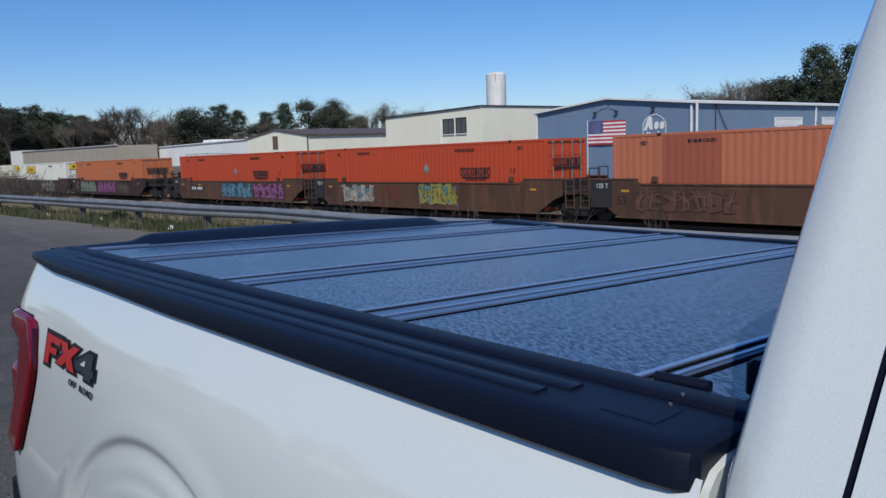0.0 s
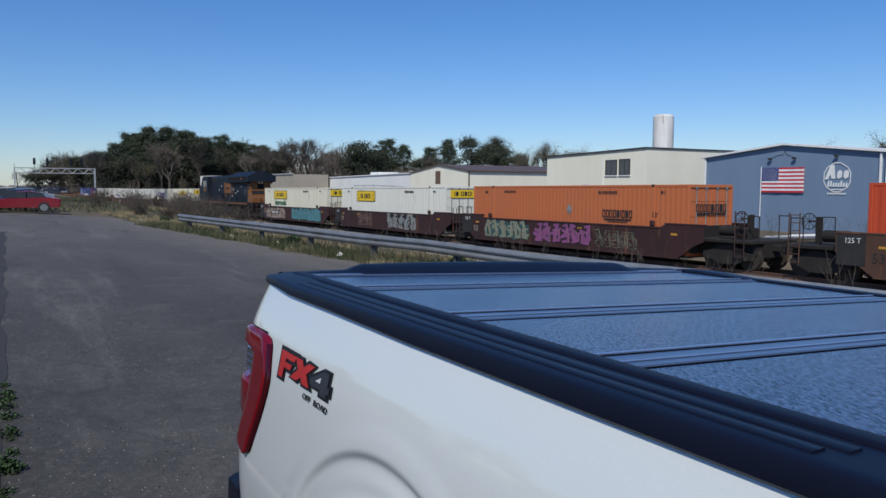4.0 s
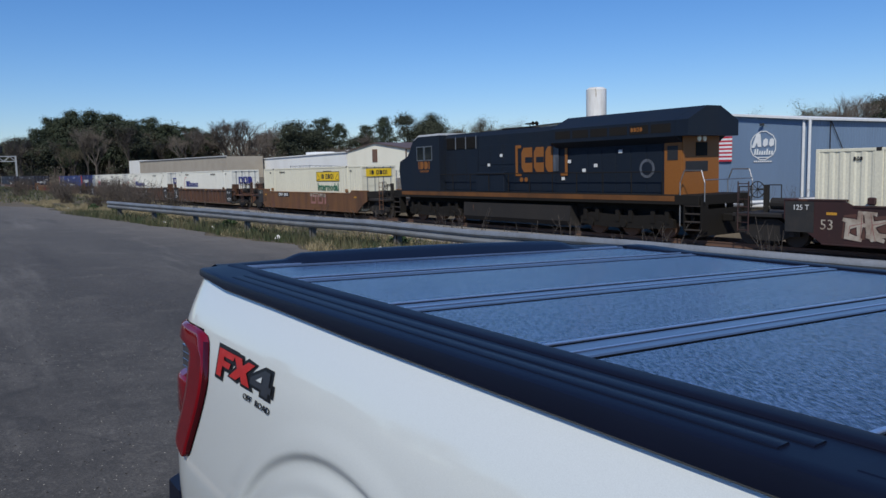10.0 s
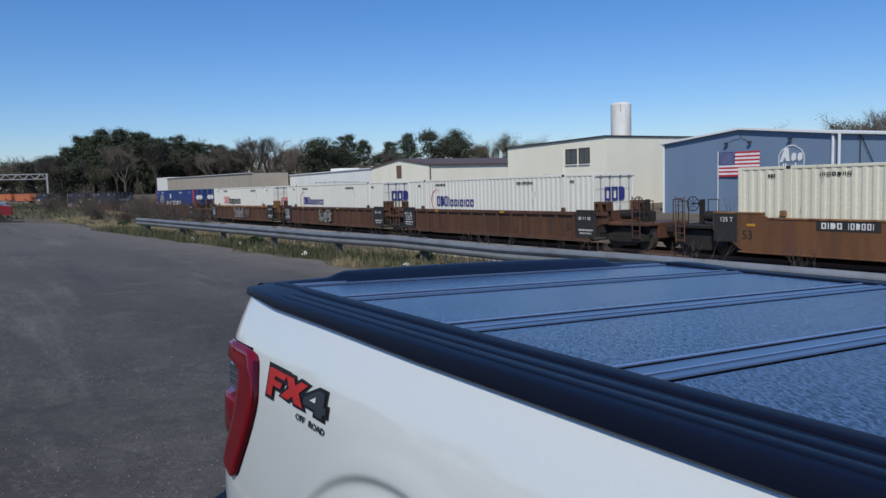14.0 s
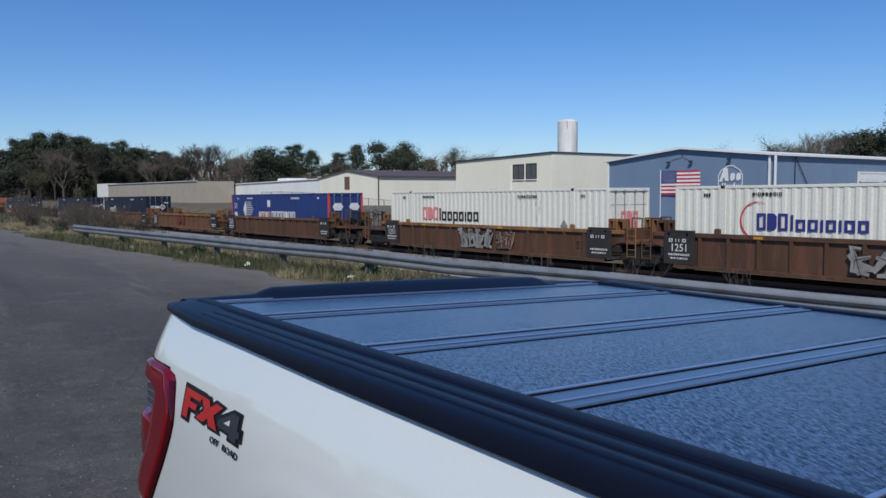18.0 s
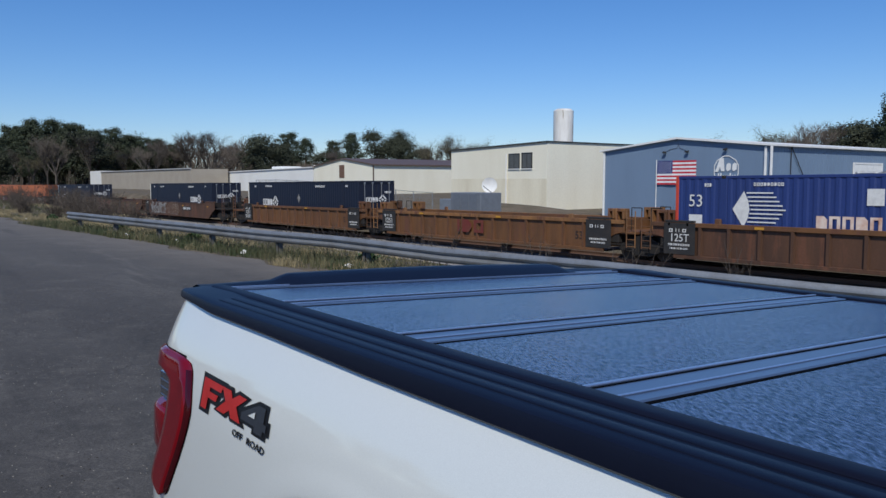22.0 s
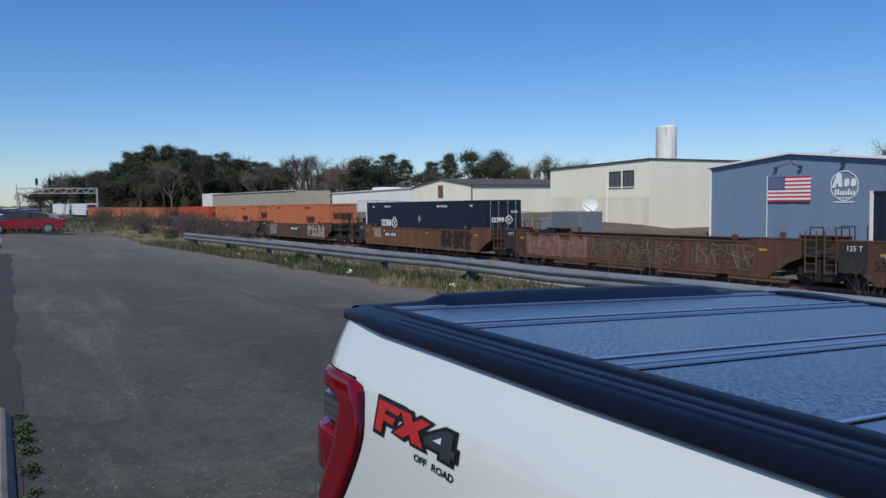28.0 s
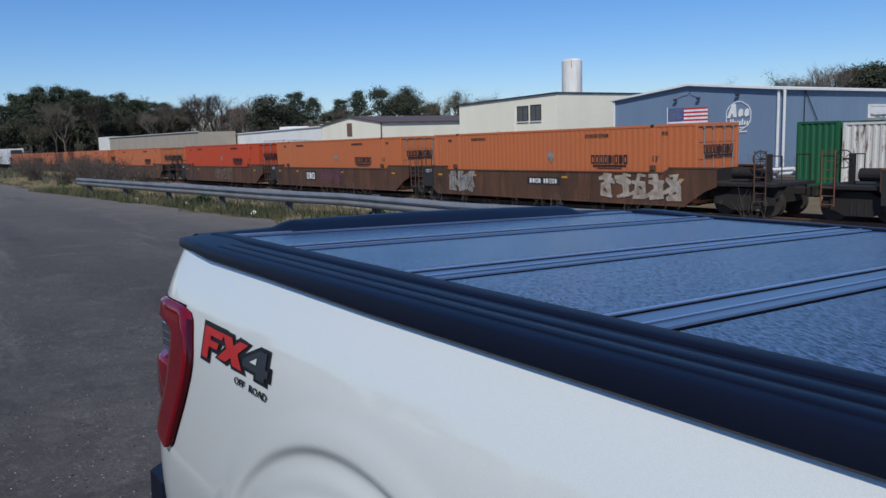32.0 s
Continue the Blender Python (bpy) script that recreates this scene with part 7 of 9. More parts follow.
    # hood sections
    for name, x0, x1, hw, top in (("electrical_hood", -5.98, -3.0, 1.13, 4.76), ("engine_hood", -2.98, 2.84, 1.115, 4.76)):
        g = Geo()
        g.prism([(-hw, 1.74), (-hw, top - 0.22), (-hw + 0.18, top), (hw - 0.18, top), (hw, top - 0.22), (hw, 1.74)], "x", x0, x1)
        hd = part(name, g, bl, L)
        n = int((x1 - x0) / 0.85)
        for i in range(n):
            xa = x0 + 0.06 + (x1 - x0 - 0.12) * i / n
            xb = x0 + 0.06 + (x1 - x0 - 0.12) * (i + 1) / n - 0.05
            g = Geo().box(xa, xb, -hw - 0.022, -hw - 0.002, 1.80, 3.0 if name == "engine_hood" else 3.5, 0.006)
            part("hood_door", g, bl, hd)
            if name == "engine_hood":
                g = Geo().box(xa, xb, -hw - 0.02, -hw - 0.002, 3.08, 4.05, 0.006)
                part("hood_door", g, bl, hd)
        if name == "engine_hood":
            g = Geo().box(-1.6, 0.1, -0.7, 0.7, top + 0.002, top + 0.10, 0.03)
            part("exhaust_housing", g, bk, hd)
            g = Geo().box(-2.85, -0.6, -1.42, -1.14, 1.742, 2.72, 0.02)
            part("battery_box", g, bl, hd)
            g = Geo().tube((0.1, -0.3, top), (0.1, -0.3, top + 0.22), 0.03, n=6)
            for y, ln in ((-0.45, 0.5), (-0.3, 0.62), (-0.15, 0.42)):
                g.tube((0.1 - ln * 0.3, y, top + 0.24), (0.1 + ln * 0.6, y, top + 0.24), 0.035, n=8).tube((0.1 + ln * 0.6, y, top + 0.24), (0.2 + ln * 0.6, y, top + 0.24), 0.04, 0.1, n=10)
            part("horn", g, bk, hd)
        else:
            for k in range(3):
                xa = -5.75 + 0.9 * k
                w3 = part("air_grille", Geo().box(xa, xa + 0.8, -hw - 0.03, -hw - 0.023, 3.95, 4.55), bk, hd)
                for q in range(5):
                    part("grille_bar", Geo().box(xa, xa + 0.8, -hw - 0.045, -hw - 0.031, 4.0 + 0.11 * q, 4.03 + 0.11 * q), bk, w3)
                part("grille_post", Geo().box(xa + 0.8, xa + 0.85, -hw - 0.05, -hw - 0.03, 3.93, 4.57), M["galv"], w3)
    # radiator section with wide sloped wings, at the leading side
    g = Geo()
    g.prism([(-1.12, 1.74), (-1.12, 3.70), (-1.52, 3.95), (-1.52, 4.55), (-0.4, 5.08), (0.4, 5.08), (1.52, 4.55), (1.52, 3.95), (1.12, 3.70), (1.12, 1.74)], "x", 2.86, 9.75)
    rad = part("radiator_hood", g, bl, L)
    for k in range(6):
        g = Geo().box(3.2 + k * 1.08, 4.15 + k * 1.08, -1.528, -1.521, 4.10, 4.44, 0.002)
        part("radiator_grille", g, bk, rad)
    for k in range(6):
        g = Geo().box(4.05 + k * 0.81, 4.80 + k * 0.81, -1.142, -1.122, 1.80, 3.6, 0.006)
        part("hood_door", g, bl, rad)
    part("number_bar", bars(4, 0.62, 0.16, mark_r, 0.2), ye, rad, at=Matrix.Translation((7.9, -1.535, 4.28)))
    # overhanging tail of the wings
    g = Geo()
    g.prism([(-1.52, 3.95), (-1.52, 4.55), (-0.4, 5.08), (0.4, 5.08), (1.52, 4.55), (1.52, 3.95)], "x", 9.76, 10.35)
    part("wing_tail", g, bl, rad)
    # leading end: orange panel with lamps and dark figures
    g = Geo().box(8.95, 9.78, -1.148, -1.121, 1.72, 3.72, 0.006)
    part("end_panel", g, ye, rad, "orange end side panel")
    g = Geo().box(9.752, 9.79, -1.10, 1.10, 1.72, 4.0, 0.006)
    end = part("end_panel", g, ye, rad, "orange end panel")
    part("number_bar", Geo().box(9.792, 9.80, -0.95, 0.4, 2.6, 3.0, 0.003), M["ink_black"], end)
    part("end_window", Geo().box(9.10, 9.6, -1.16, -1.149, 3.05, 3.6, 0.003), M["ink_black"], end)
    for y in (-0.16, 0.16):
        part("head_lamp", Geo().tube((9.792, y, 3.86), (9.83, y, 3.86), 0.11, n=14), M["lamp_glow"], end)
    part("lamp_housing", Geo().box(9.792, 9.81, -0.35, 0.35, 3.2, 3.72, 0.01), bk, end)
    # lettering shapes on the hood
    ye2 = -1.160
    ltr = part("hood_emblem", Geo().box(0.0, 0.16, ye2, ye2 + 0.012, 2.5, 3.96).box(0.16, 0.42, ye2, ye2 + 0.012, 3.82, 3.96).box(0.16, 0.42, ye2, ye2 + 0.012, 2.5, 2.64), ye, L, "orange bracketed lettering shapes")
    part("hood_emblem", Geo().box(3.42, 3.58, ye2, ye2 + 0.012, 2.5, 3.96).box(3.14, 3.42, ye2, ye2 + 0.012, 3.82, 3.96).box(3.14, 3.42, ye2, ye2 + 0.012, 2.5, 2.64), ye, ltr)
    for xa, xb in ((0.45, 1.22), (1.34, 2.02), (2.14, 2.62)):
        g = Geo().prism([(xa + 0.16, 2.68), (xa, 2.9), (xa, 3.61), (xa + 0.16, 3.83), (xb, 3.83), (xb, 2.68)], "y", ye2 - 0.004, ye2 + 0.008)
        part("emblem_block", g, ye, ltr)
    part("worn_patch", Geo().box(2.66, 3.02, ye2 - 0.004, ye2 + 0.008, 2.70, 3.84), M["loco_wear"], ltr, "worn grey patch over the lettering")
    for xa, xb in ((0.72, 1.22), (1.50, 2.02)):
        part("emblem_slot", Geo().box(xa, xb, ye2 - 0.008, ye2 - 0.005, 3.12, 3.38), bl, ltr)
    for x, z, w3, h3 in ((0.42, 2.32, 0.2, 0.24), (0.76, 2.32, 0.16, 0.24)):
        part("emblem_dot", Geo().tube((x, ye2, z), (x, ye2 + 0.01, z), 0.12, n=12), ye, ltr)
    for x, z in ((3.2, 2.3), (3.6, 3.05), (4.5, 2.65), (5.2, 2.85), (-2.2, 3.0), (-1.2, 3.45), (6.6, 3.4)):
        part("notice_plate", Geo().box(x, x + 0.2, ye2, ye2 + 0.012, z, z + 0.14), M["ink_white"], ltr)
    em = part("round_emblem", Geo().tube((8.1, ye2, 2.75), (8.1, ye2 + 0.01, 2.75), 0.38, n=20), M["loco_wear"], ltr, "pale round emblem")
    part("emblem_disc", Geo().tube((8.1, ye2 - 0.004, 2.75), (8.1, ye2, 2.75), 0.27, n=20), bl, em)
    # handrails, steps, couplers
    g = Geo()
    for sgn in (-1, 1):
        y = sgn * 1.45
        xs = [-6.4 + 1.55 * i for i in range(11)]
        for x in xs:
            g.tube((x, y, 1.62), (x, y, 2.62), 0.02, n=6)
        g.tube((xs[0], y, 2.62), (xs[-1], y, 2.62), 0.02, n=6)
    part("handrail", g, bk, L)
    for y in (-1.45, 1.45):
        g = Geo().path([(9.95, y, 0.55), (9.95, y, 2.2), (10.15, y, 2.65), (10.9, y, 2.65), (11.05, y, 2.2), (11.05, y, 1.5)], 0.022, 6)
        part("end_handrail", g, M["steel_bare"], L)
    g = Geo().path([(11.05, -1.40, 2.3), (11.05, 1.40, 2.3)], 0.022, 6)
    part("end_handrail", g, M["steel_bare"], L)
    for sgn in (-1, 1):
        for x in (10.55, -10.6):
            for k in range(4):
                part("step", Geo().box(x - 0.35, x + 0.35, min(sgn * 1.1, sgn * 1.5), max(sgn * 1.1, sgn * 1.5), 0.42 + 0.3 * k, 0.46 + 0.3 * k), M["wheel_dark"], L)
            for xa in (x - 0.4, x + 0.36):
                part("step_frame", Geo().box(xa, xa + 0.04, min(sgn * 1.1, sgn * 1.5), max(sgn * 1.1, sgn * 1.5), 0.4, 1.6), bk, L)
    for xa, xb in ((-11.5, -h + 0.35), (h - 0.29, 11.5)):
        part("coupler", Geo().box(xa, xb, -0.15, 0.15, 0.72, 1.0, 0.03), bk, L)
    g = Geo().prism([(-1.4, 0.2), (1.4, 0.2), (1.3, 1.2), (-1.3, 1.2)], "x", h - 0.4, h - 0.3)
    part("pilot_plate", g, bk, L)
    return L


RIDERS.append((build_loco(), 208.6))




# ---- verge: grass, weeds, litter ----
def blades(name, label, n, place, m, hmin, hmax, wide, seed, lean=0.35):
    """Grass as many single blades; place(rng) gives x, y and a scale."""
    r = random.Random(seed)
    v, f = [], []
    for i in range(n):
        x, y, k = place(r)
        z = height(x, y) - 0.03
        hgt = r.uniform(hmin, hmax) * k
        a = r.uniform(0, 6.283)
        dx, dy = math.cos(a) * wide * 0.5, math.sin(a) * wide * 0.5
        lx, ly = r.uniform(-lean, lean) * hgt, r.uniform(-lean, lean) * hgt
        b = len(v)
        v += [(x - dx, y - dy, z), (x + dx, y + dy, z), (x + lx * 0.4 + dx * 0.7, y + ly * 0.4 + dy * 0.7, z + hgt * 0.6), (x + lx * 0.4 - dx * 0.7, y + ly * 0.4 - dy * 0.7, z + hgt * 0.6), (x + lx, y + ly, z + hgt)]
        f += [(b, b + 1, b + 2, b + 3), (b + 3, b + 2, b + 4)]
    me = bpy.data.meshes.new(name)
    me.from_pydata(v, [], f)
    me.materials.append(m)
    ob = new(name, me)
    return tagged(ob, label, "grass", kind="stuff")


def patch(x, y, s, seed=0.0):
    return noise.noise((x * s, y * s, seed)) * 0.5 + 0.5


def verge(r):
    while True:
        x = -62 + 68 * r.random() ** 0.8
        y = edge_y(max(x, -49)) + 0.3 + 4.6 * r.random() ** 1.2
        if patch(x, y, 0.45, 3.0) > 0.36 + 0.3 * r.random() - 0.15:
            return x, y, 0.5 + 0.9 * patch(x, y, 0.8, 5.0)


CLUMPS = []
_rc = random.Random(91)
while len(CLUMPS) < 330:
    _x = -60 + 62 * _rc.random()
    _y = edge_y(max(_x, -49)) + 0.25 + 2.6 * _rc.random() ** 0.8
    if patch(_x, _y, 0.30, 9.0) > 0.42:
        CLUMPS.append((_x, _y, _rc.uniform(0.12, 0.34)))


def verge_dry(r):
    """Straw grass in clumps, taller towards each clump's middle."""
    cx, cy, s = r.choice(CLUMPS)
    a, d = r.uniform(0, 6.283), r.random() ** 0.7
    return cx + 1.6 * s * d * math.cos(a), cy + s * d * math.sin(a), (1.25 - 0.7 * d) * (0.5 + 2.2 * s)


def bank(r):
    x = -80 + 50 * r.random()
    return x, 12 + 10 * r.random(), 0.7 + 0.6 * r.random()


blades("verge_grass", "short green grass along the guard rail", 34000, verge, M["grass"], 0.03, 0.10, 0.02, 1)
def under_rail(r):
    x = -40 + 46 * r.random()
    return x, guard_y(x) + r.uniform(-0.9, 0.9), 0.7 + 0.7 * patch(x, 0, 0.7, 2.0)


blades("rail_grass", "green grass growing under the guard rail", 18000, under_rail, M["grass"], 0.08, 0.34, 0.018, 12)
blades("dry_grass", "tufts of dry straw-coloured grass at the asphalt edge", 36000, verge_dry, M["dry_grass"], 0.08, 0.26, 0.016, 2, 0.7)
blades("bank_grass", "rough dry grass on the railway bank", 20000, bank, M["dry_grass"], 0.10, 0.35, 0.04, 3, 0.5)


def far_lawn(r):
    x = -150 + 92 * r.random()
    return x, -14 + 34 * r.random(), 1.0


blades("field_grass", "grass field beside the parked cars", 16000, far_lawn, M["grass"], 0.1, 0.3, 0.07, 4, 0.5)


def stalks(x, y, n, hgt, seed, m="twig", name="tall_weed", label="tall dry weed stalks beside the guard rail"):
    r = random.Random(seed)
    g = Geo()
    z = height(x, y) - 0.05
    for i in range(n):
        a, b = r.uniform(-0.35, 0.35), r.uniform(-0.35, 0.35)
        h = hgt * r.uniform(0.5, 1)
        p0, p1 = Vector((x + a * 0.4, y + b * 0.4, z)), Vector((x + a * 1.6, y + b * 1.6, z + h))
        g.tube(p0, p1, 0.008, 0.003, 4, False)
        for k in range(4):
            t = r.uniform(0.4, 0.95)
            q = p0.lerp(p1, t)
            g.tube(q, q + Vector((r.uniform(-0.2, 0.2), r.uniform(-0.2, 0.2), r.uniform(0.1, 0.3))) * hgt * 0.7, 0.005, 0.002, 3, False)
    return solid(name, g, M[m], label, "weed", "weeds along the verge")


rw = random.Random(21)
for i in range(26):
    x = -30 + 30 * rw.random()
    stalks(x, guard_y(x) + 0.6 + 4 * rw.random(), 7, rw.uniform(0.5, 1.1), i)
for x, y in ((-11.5, 11.0), (-9.2, 11.2), (-14.5, 10.6), (-18.0, 10.2), (-7.2, 11.6)):
    stalks(x, y, 9, 1.2, int(-x * 10))


def leafy(name, label, spots, m, size, count, hgt, seed, cat="weed"):
    r = random.Random(seed)
    for x, y in spots:
        g = Geo()
        z = height(x, y)
        for i in range(count):
            a, d = r.uniform(0, 6.283), hgt * 0.9 * r.random() ** 0.7
            c = Vector((x + d * math.cos(a), y + d * math.sin(a), z + hgt * r.random() * (1 - d / hgt * 0.6)))
            u = Vector((r.uniform(-1, 1), r.uniform(-1, 1), r.uniform(-0.4, 1))).normalized() * size
            w = u.orthogonal().normalized() * size * 0.45
            g.add([c, c + u * 0.5 + w, c + u, c + u * 0.5 - w], [(0, 1, 2, 3)])
        solid(name, g, m, label, cat, "weeds along the verge")


leafy("green_weed", "low green leafy weed beside the guard rail", [(-16.4, 9.9), (-12.4, 10.3), (-26.0, 8.9), (-32.5, 8.2), (-10.0, 10.7), (-40, 8.2), (-43, 7.6), (-8.6, 11.2)], M["weed"], 0.09, 260, 0.35, 5)
rk = random.Random(17)
for hk in (0.035, 0.055, 0.08):
    leafy("kerb_weed", "green weeds growing along the kerb", [(-7.2 + 4.2 * rk.random(), -0.155 + 0.06 * rk.random()) for i in range(9)] + [(-6.4 + 3.0 * rk.random(), -0.37 - 0.03 * rk.random()) for i in range(2)], M["weed"], 0.28 * hk, 110, hk, int(hk * 1000))
for i, (x, y) in enumerate(((-29.5, 7.6), (-20.8, 8.5), (-37.5, 6.9), (-15.6, 8.9), (-44.0, 6.6), (-25.6, 8.2))):
    g = Geo()
    r = random.Random(40 + i)
    z = height(x, y)
    pts = [(x + r.uniform(0.05, 0.16) * math.cos(k * 0.9), y + r.uniform(0.05, 0.14) * math.sin(k * 0.9), z + r.uniform(0.02, 0.12)) for k in range(7)]
    g.add(pts + [(x, y, z + 0.14)], [(k, (k + 1) % 7, 7) for k in range(7)])
    solid("litter", g, M["litter"], "crumpled white paper litter in the grass", "litter", "litter on the verge")

# brush at the far end of the guard rail
for i, (x, y, s) in enumerate(((-41, 9.6, 1.3), (-44, 10.2, 1.6), (-47.5, 9.8, 1.5), (-51, 10.6, 1.7), (-55, 11, 1.6), (-38.5, 10.4, 1.1), (-60, 12, 1.6), (-66, 13, 1.8), (-74, 14, 1.9), (-57, 8.5, 1.1), (-63, 9, 1.3), (-69, 10, 1.5), (-80, 13, 1.9), (-88, 12, 2.0), (-96, 14, 2.0), (-78, 8, 1.5), (-106, 11, 2.2), (-118, 13, 2.3), (-48, 8.6, 0.9))):
    r = random.Random(60 + i)
    g = Geo()
    z = height(x, y)
    for k in range(70):
        a = Vector((r.uniform(-1, 1), r.uniform(-1, 1), 0)) * s * 0.6
        p0 = Vector((x, y, z)) + a * 0.6
        p1 = p0 + Vector((r.uniform(-0.6, 0.6), r.uniform(-0.6, 0.6), r.uniform(0.5, 1.1))) * s
        g.tube(p0, p1, 0.014, 0.004, 3, False)
        for q in range(3):
            c = p0.lerp(p1, r.uniform(0.3, 0.9))
            g.tube(c, c + Vector((r.uniform(-1, 1), r.uniform(-1, 1), r.uniform(0, 0.8))) * 0.35 * s, 0.008, 0.003, 3, False)
    solid("brush", g, M["twig"], "leafless grey-brown brush beside the railway", "shrub", "brush along the bank")

# loose grit on the asphalt
def grit(name, label, n, m, lo, hi, seed):
    r = random.Random(seed)
    g = Geo()
    v, f = [], []
    for i in range(n):
        x, y = -1.5 - 13 * r.random() ** 1.4, -0.15 + 8.0 * r.random()
        if patch(x, y, 0.5, 4.0) < 0.25 + 0.5 * r.random():
            continue
        z, k, a = height(x, y) + 0.006, r.uniform(lo, hi), r.uniform(0, 6.283)
        b = len(v)
        v += [(x + k * math.cos(a + 2.09 * q) * r.uniform(0.7, 1.2), y + k * math.sin(a + 2.09 * q), z) for q in range(3)] + [(x, y, z + k * 0.7)]
        f += [(b, b + 1, b + 3), (b + 1, b + 2, b + 3), (b + 2, b, b + 3)]
    g.v, g.f = v, f
    tagged(raw_part(name, g, m, None), label, "gravel", kind="stuff")


def raw_part(name, g, m, parent):
    me = bpy.data.meshes.new(name)
    me.from_pydata(g.v, [], g.f)
    me.materials.append(m)
    ob = new(name, me)
    ob.parent = parent
    return ob


M["grit_pale"] = mat("pale grit", (0.30, 0.28, 0.25), 0.9, amount=0.6, scale=9, bump=0.0)
M["grit_dark"] = mat("dark grit", (0.025, 0.022, 0.02), 0.9, bump=0.0)
grit("pale_grit", "pale loose grit on the worn asphalt", 9000, M["grit_pale"], 0.003, 0.007, 31)
grit("dark_grit", "dark leaf and grit specks on the asphalt", 4500, M["grit_dark"], 0.004, 0.011, 32)

# kerb stone strip at the other side of the car park
kb = thing("kerb", "weathered concrete wheel-stop kerb lying on the asphalt", "kerb")
for i, (x0, x1) in enumerate(((-7.15, -4.42), (-4.40, -1.9))):
    g = Geo()
    g.prism([(-0.345, 0.0), (-0.34, 0.085), (-0.325, 0.105), (-0.30, 0.115), (-0.265, 0.112), (-0.235, 0.09), (-0.20, 0.04), (-0.185, 0.0)], "x", x0, x1)
    part("kerb_stone", g, M["concrete"], kb)

# ---- trees ----
M["bark"] = mat("grey bark", (0.060, 0.050, 0.042), 0.95, amount=0.5, scale=6, bump=0.3, bscale=1)
M["bark_pale"] = mat("pale bark", (0.13, 0.112, 0.098), 0.95, amount=0.5, scale=6, bump=0.3)


def leaf_mat(name, a, b):
    m, nt, bs = nodes_of(name)
    gi = nt.nodes.new("ShaderNodeNewGeometry")
    mx = nt.nodes.new("ShaderNodeMixRGB")
    mx.inputs["Color1"].default_value, mx.inputs["Color2"].default_value = (*a, 1), (*b, 1)
    nt.links.new(gi.outputs["Random Per Island"], mx.inputs["Fac"])
    nt.links.new(mx.outputs[0], bs.inputs["Base Color"])
    bs.inputs["Roughness"].default_value = 0.8
    bs.inputs["Specular IOR Level"].default_value = 0.2
    return m


# leaf colours raised to hold the pale haze of distance
M["needles"] = leaf_mat("pine needles", (0.031, 0.042, 0.026), (0.062, 0.076, 0.045))
M["oak_leaf"] = leaf_mat("dark evergreen leaves", (0.031, 0.038, 0.026), (0.066, 0.073, 0.046))
M["bud"] = leaf_mat("spring buds", (0.085, 0.078, 0.045), (0.15, 0.13, 0.08))
M["twigs_far"] = leaf_mat("fine bare twigs", (0.095, 0.080, 0.068), (0.165, 0.138, 0.115))


def grow(g, p, d, length, rad, level, r, tips, spread=0.6, kids=3, up=0.15):
    q = p + d * length
    g.tube(p, q, rad, rad * 0.62, 5 if level > 1 else 3, False)
    if level == 0:
        tips.append((q, d))
        return
    for k in range(kids):
        a = Vector((r.uniform(-1, 1), r.uniform(-1, 1), r.uniform(-0.5, 1))).normalized()
        nd = (d + a * spread + Vector((0, 0, up))).normalized()
        grow(g, p + d * length * r.uniform(0.55, 1.0), nd, length * r.uniform(0.6, 0.85), rad * 0.58, level - 1, r, tips, spread, kids, up)


def tufts(points, n, size, spread, r, flat=1.0, slim=0.5):
    """Leaf cards in clumps; each card lies roughly across the line out of its clump, so that clumps catch light as masses."""
    v, f = [], []
    for c, d in points:
        k0 = r.uniform(0.75, 1.25)
        for k in range(n):
            o = Vector((r.gauss(0, 1), r.gauss(0, 1), r.gauss(0, 1)))
            out = (o.normalized() + Vector((r.uniform(-0.6, 0.6), r.uniform(-0.6, 0.6), 0.35 + r.uniform(-0.5, 0.5)))).normalized()
            o = Vector((o.x, o.y, o.z * flat)) * spread * k0
            u = out.orthogonal().normalized()
            u = Matrix.Rotation(r.uniform(0, 6.283), 3, out) @ u
            w = out.cross(u) * size * slim
            u = u * size * r.uniform(0.6, 1.3)
            b = len(v)
            q = c + o
            v += [tuple(q - u), tuple(q + w), tuple(q + u), tuple(q - w)]
            f.append((b, b + 1, b + 2, b + 3))
    g = Geo()
    g.v, g.f = v, f
    return g


def pine(seed):
    """A tall pine, 10 m high: a bare lower trunk and an open, layered crown of separate clumps."""
    r = random.Random(seed)
    t = thing("pine_tree", "tall dark green pine with a bare lower trunk", "tree", group="trees behind the railway")
    g, pts = Geo(), []
    g.tube((0, 0, 0), (0.1, 0.05, 5.5), 0.16, 0.11, 7).tube((0.1, 0.05, 5.5), (0.05, 0.1, 9.7), 0.11, 0.03, 6)
    for i in range(44):
        z = 2.6 + 6.9 * ((i + r.random()) / 44) ** 0.85
        reach = r.uniform(0.35, 1.1) * 1.75 * math.sqrt(max(0.05, 1 - ((z - 6.0) / 4.2) ** 2))
        a = i * 2.4 + r.uniform(-0.6, 0.6)
        q = Vector((0.07 + reach * math.cos(a), 0.07 + reach * math.sin(a), z + reach * r.uniform(0.0, 0.30)))
        g.tube((0.07, 0.07, z), q, 0.04, 0.014, 4, False)
        for k in (0.6, 0.85, 1.0):
            pts.append((Vector((0.07, 0.07, z)).lerp(q, k) + Vector((0, 0, 0.05)), q))
    pts += [(Vector((0.05, 0.1, 9.5)), Vector((0, 0, 1))), (Vector((0.05, 0.1, 9.0)), Vector((0, 0, 1)))]
    raw_part("trunk", g, M["bark"], t)
    raw_part("crown", tufts(pts, 58, 0.105, 0.30, r, 0.85, 0.6), M["needles"], t)
    return t


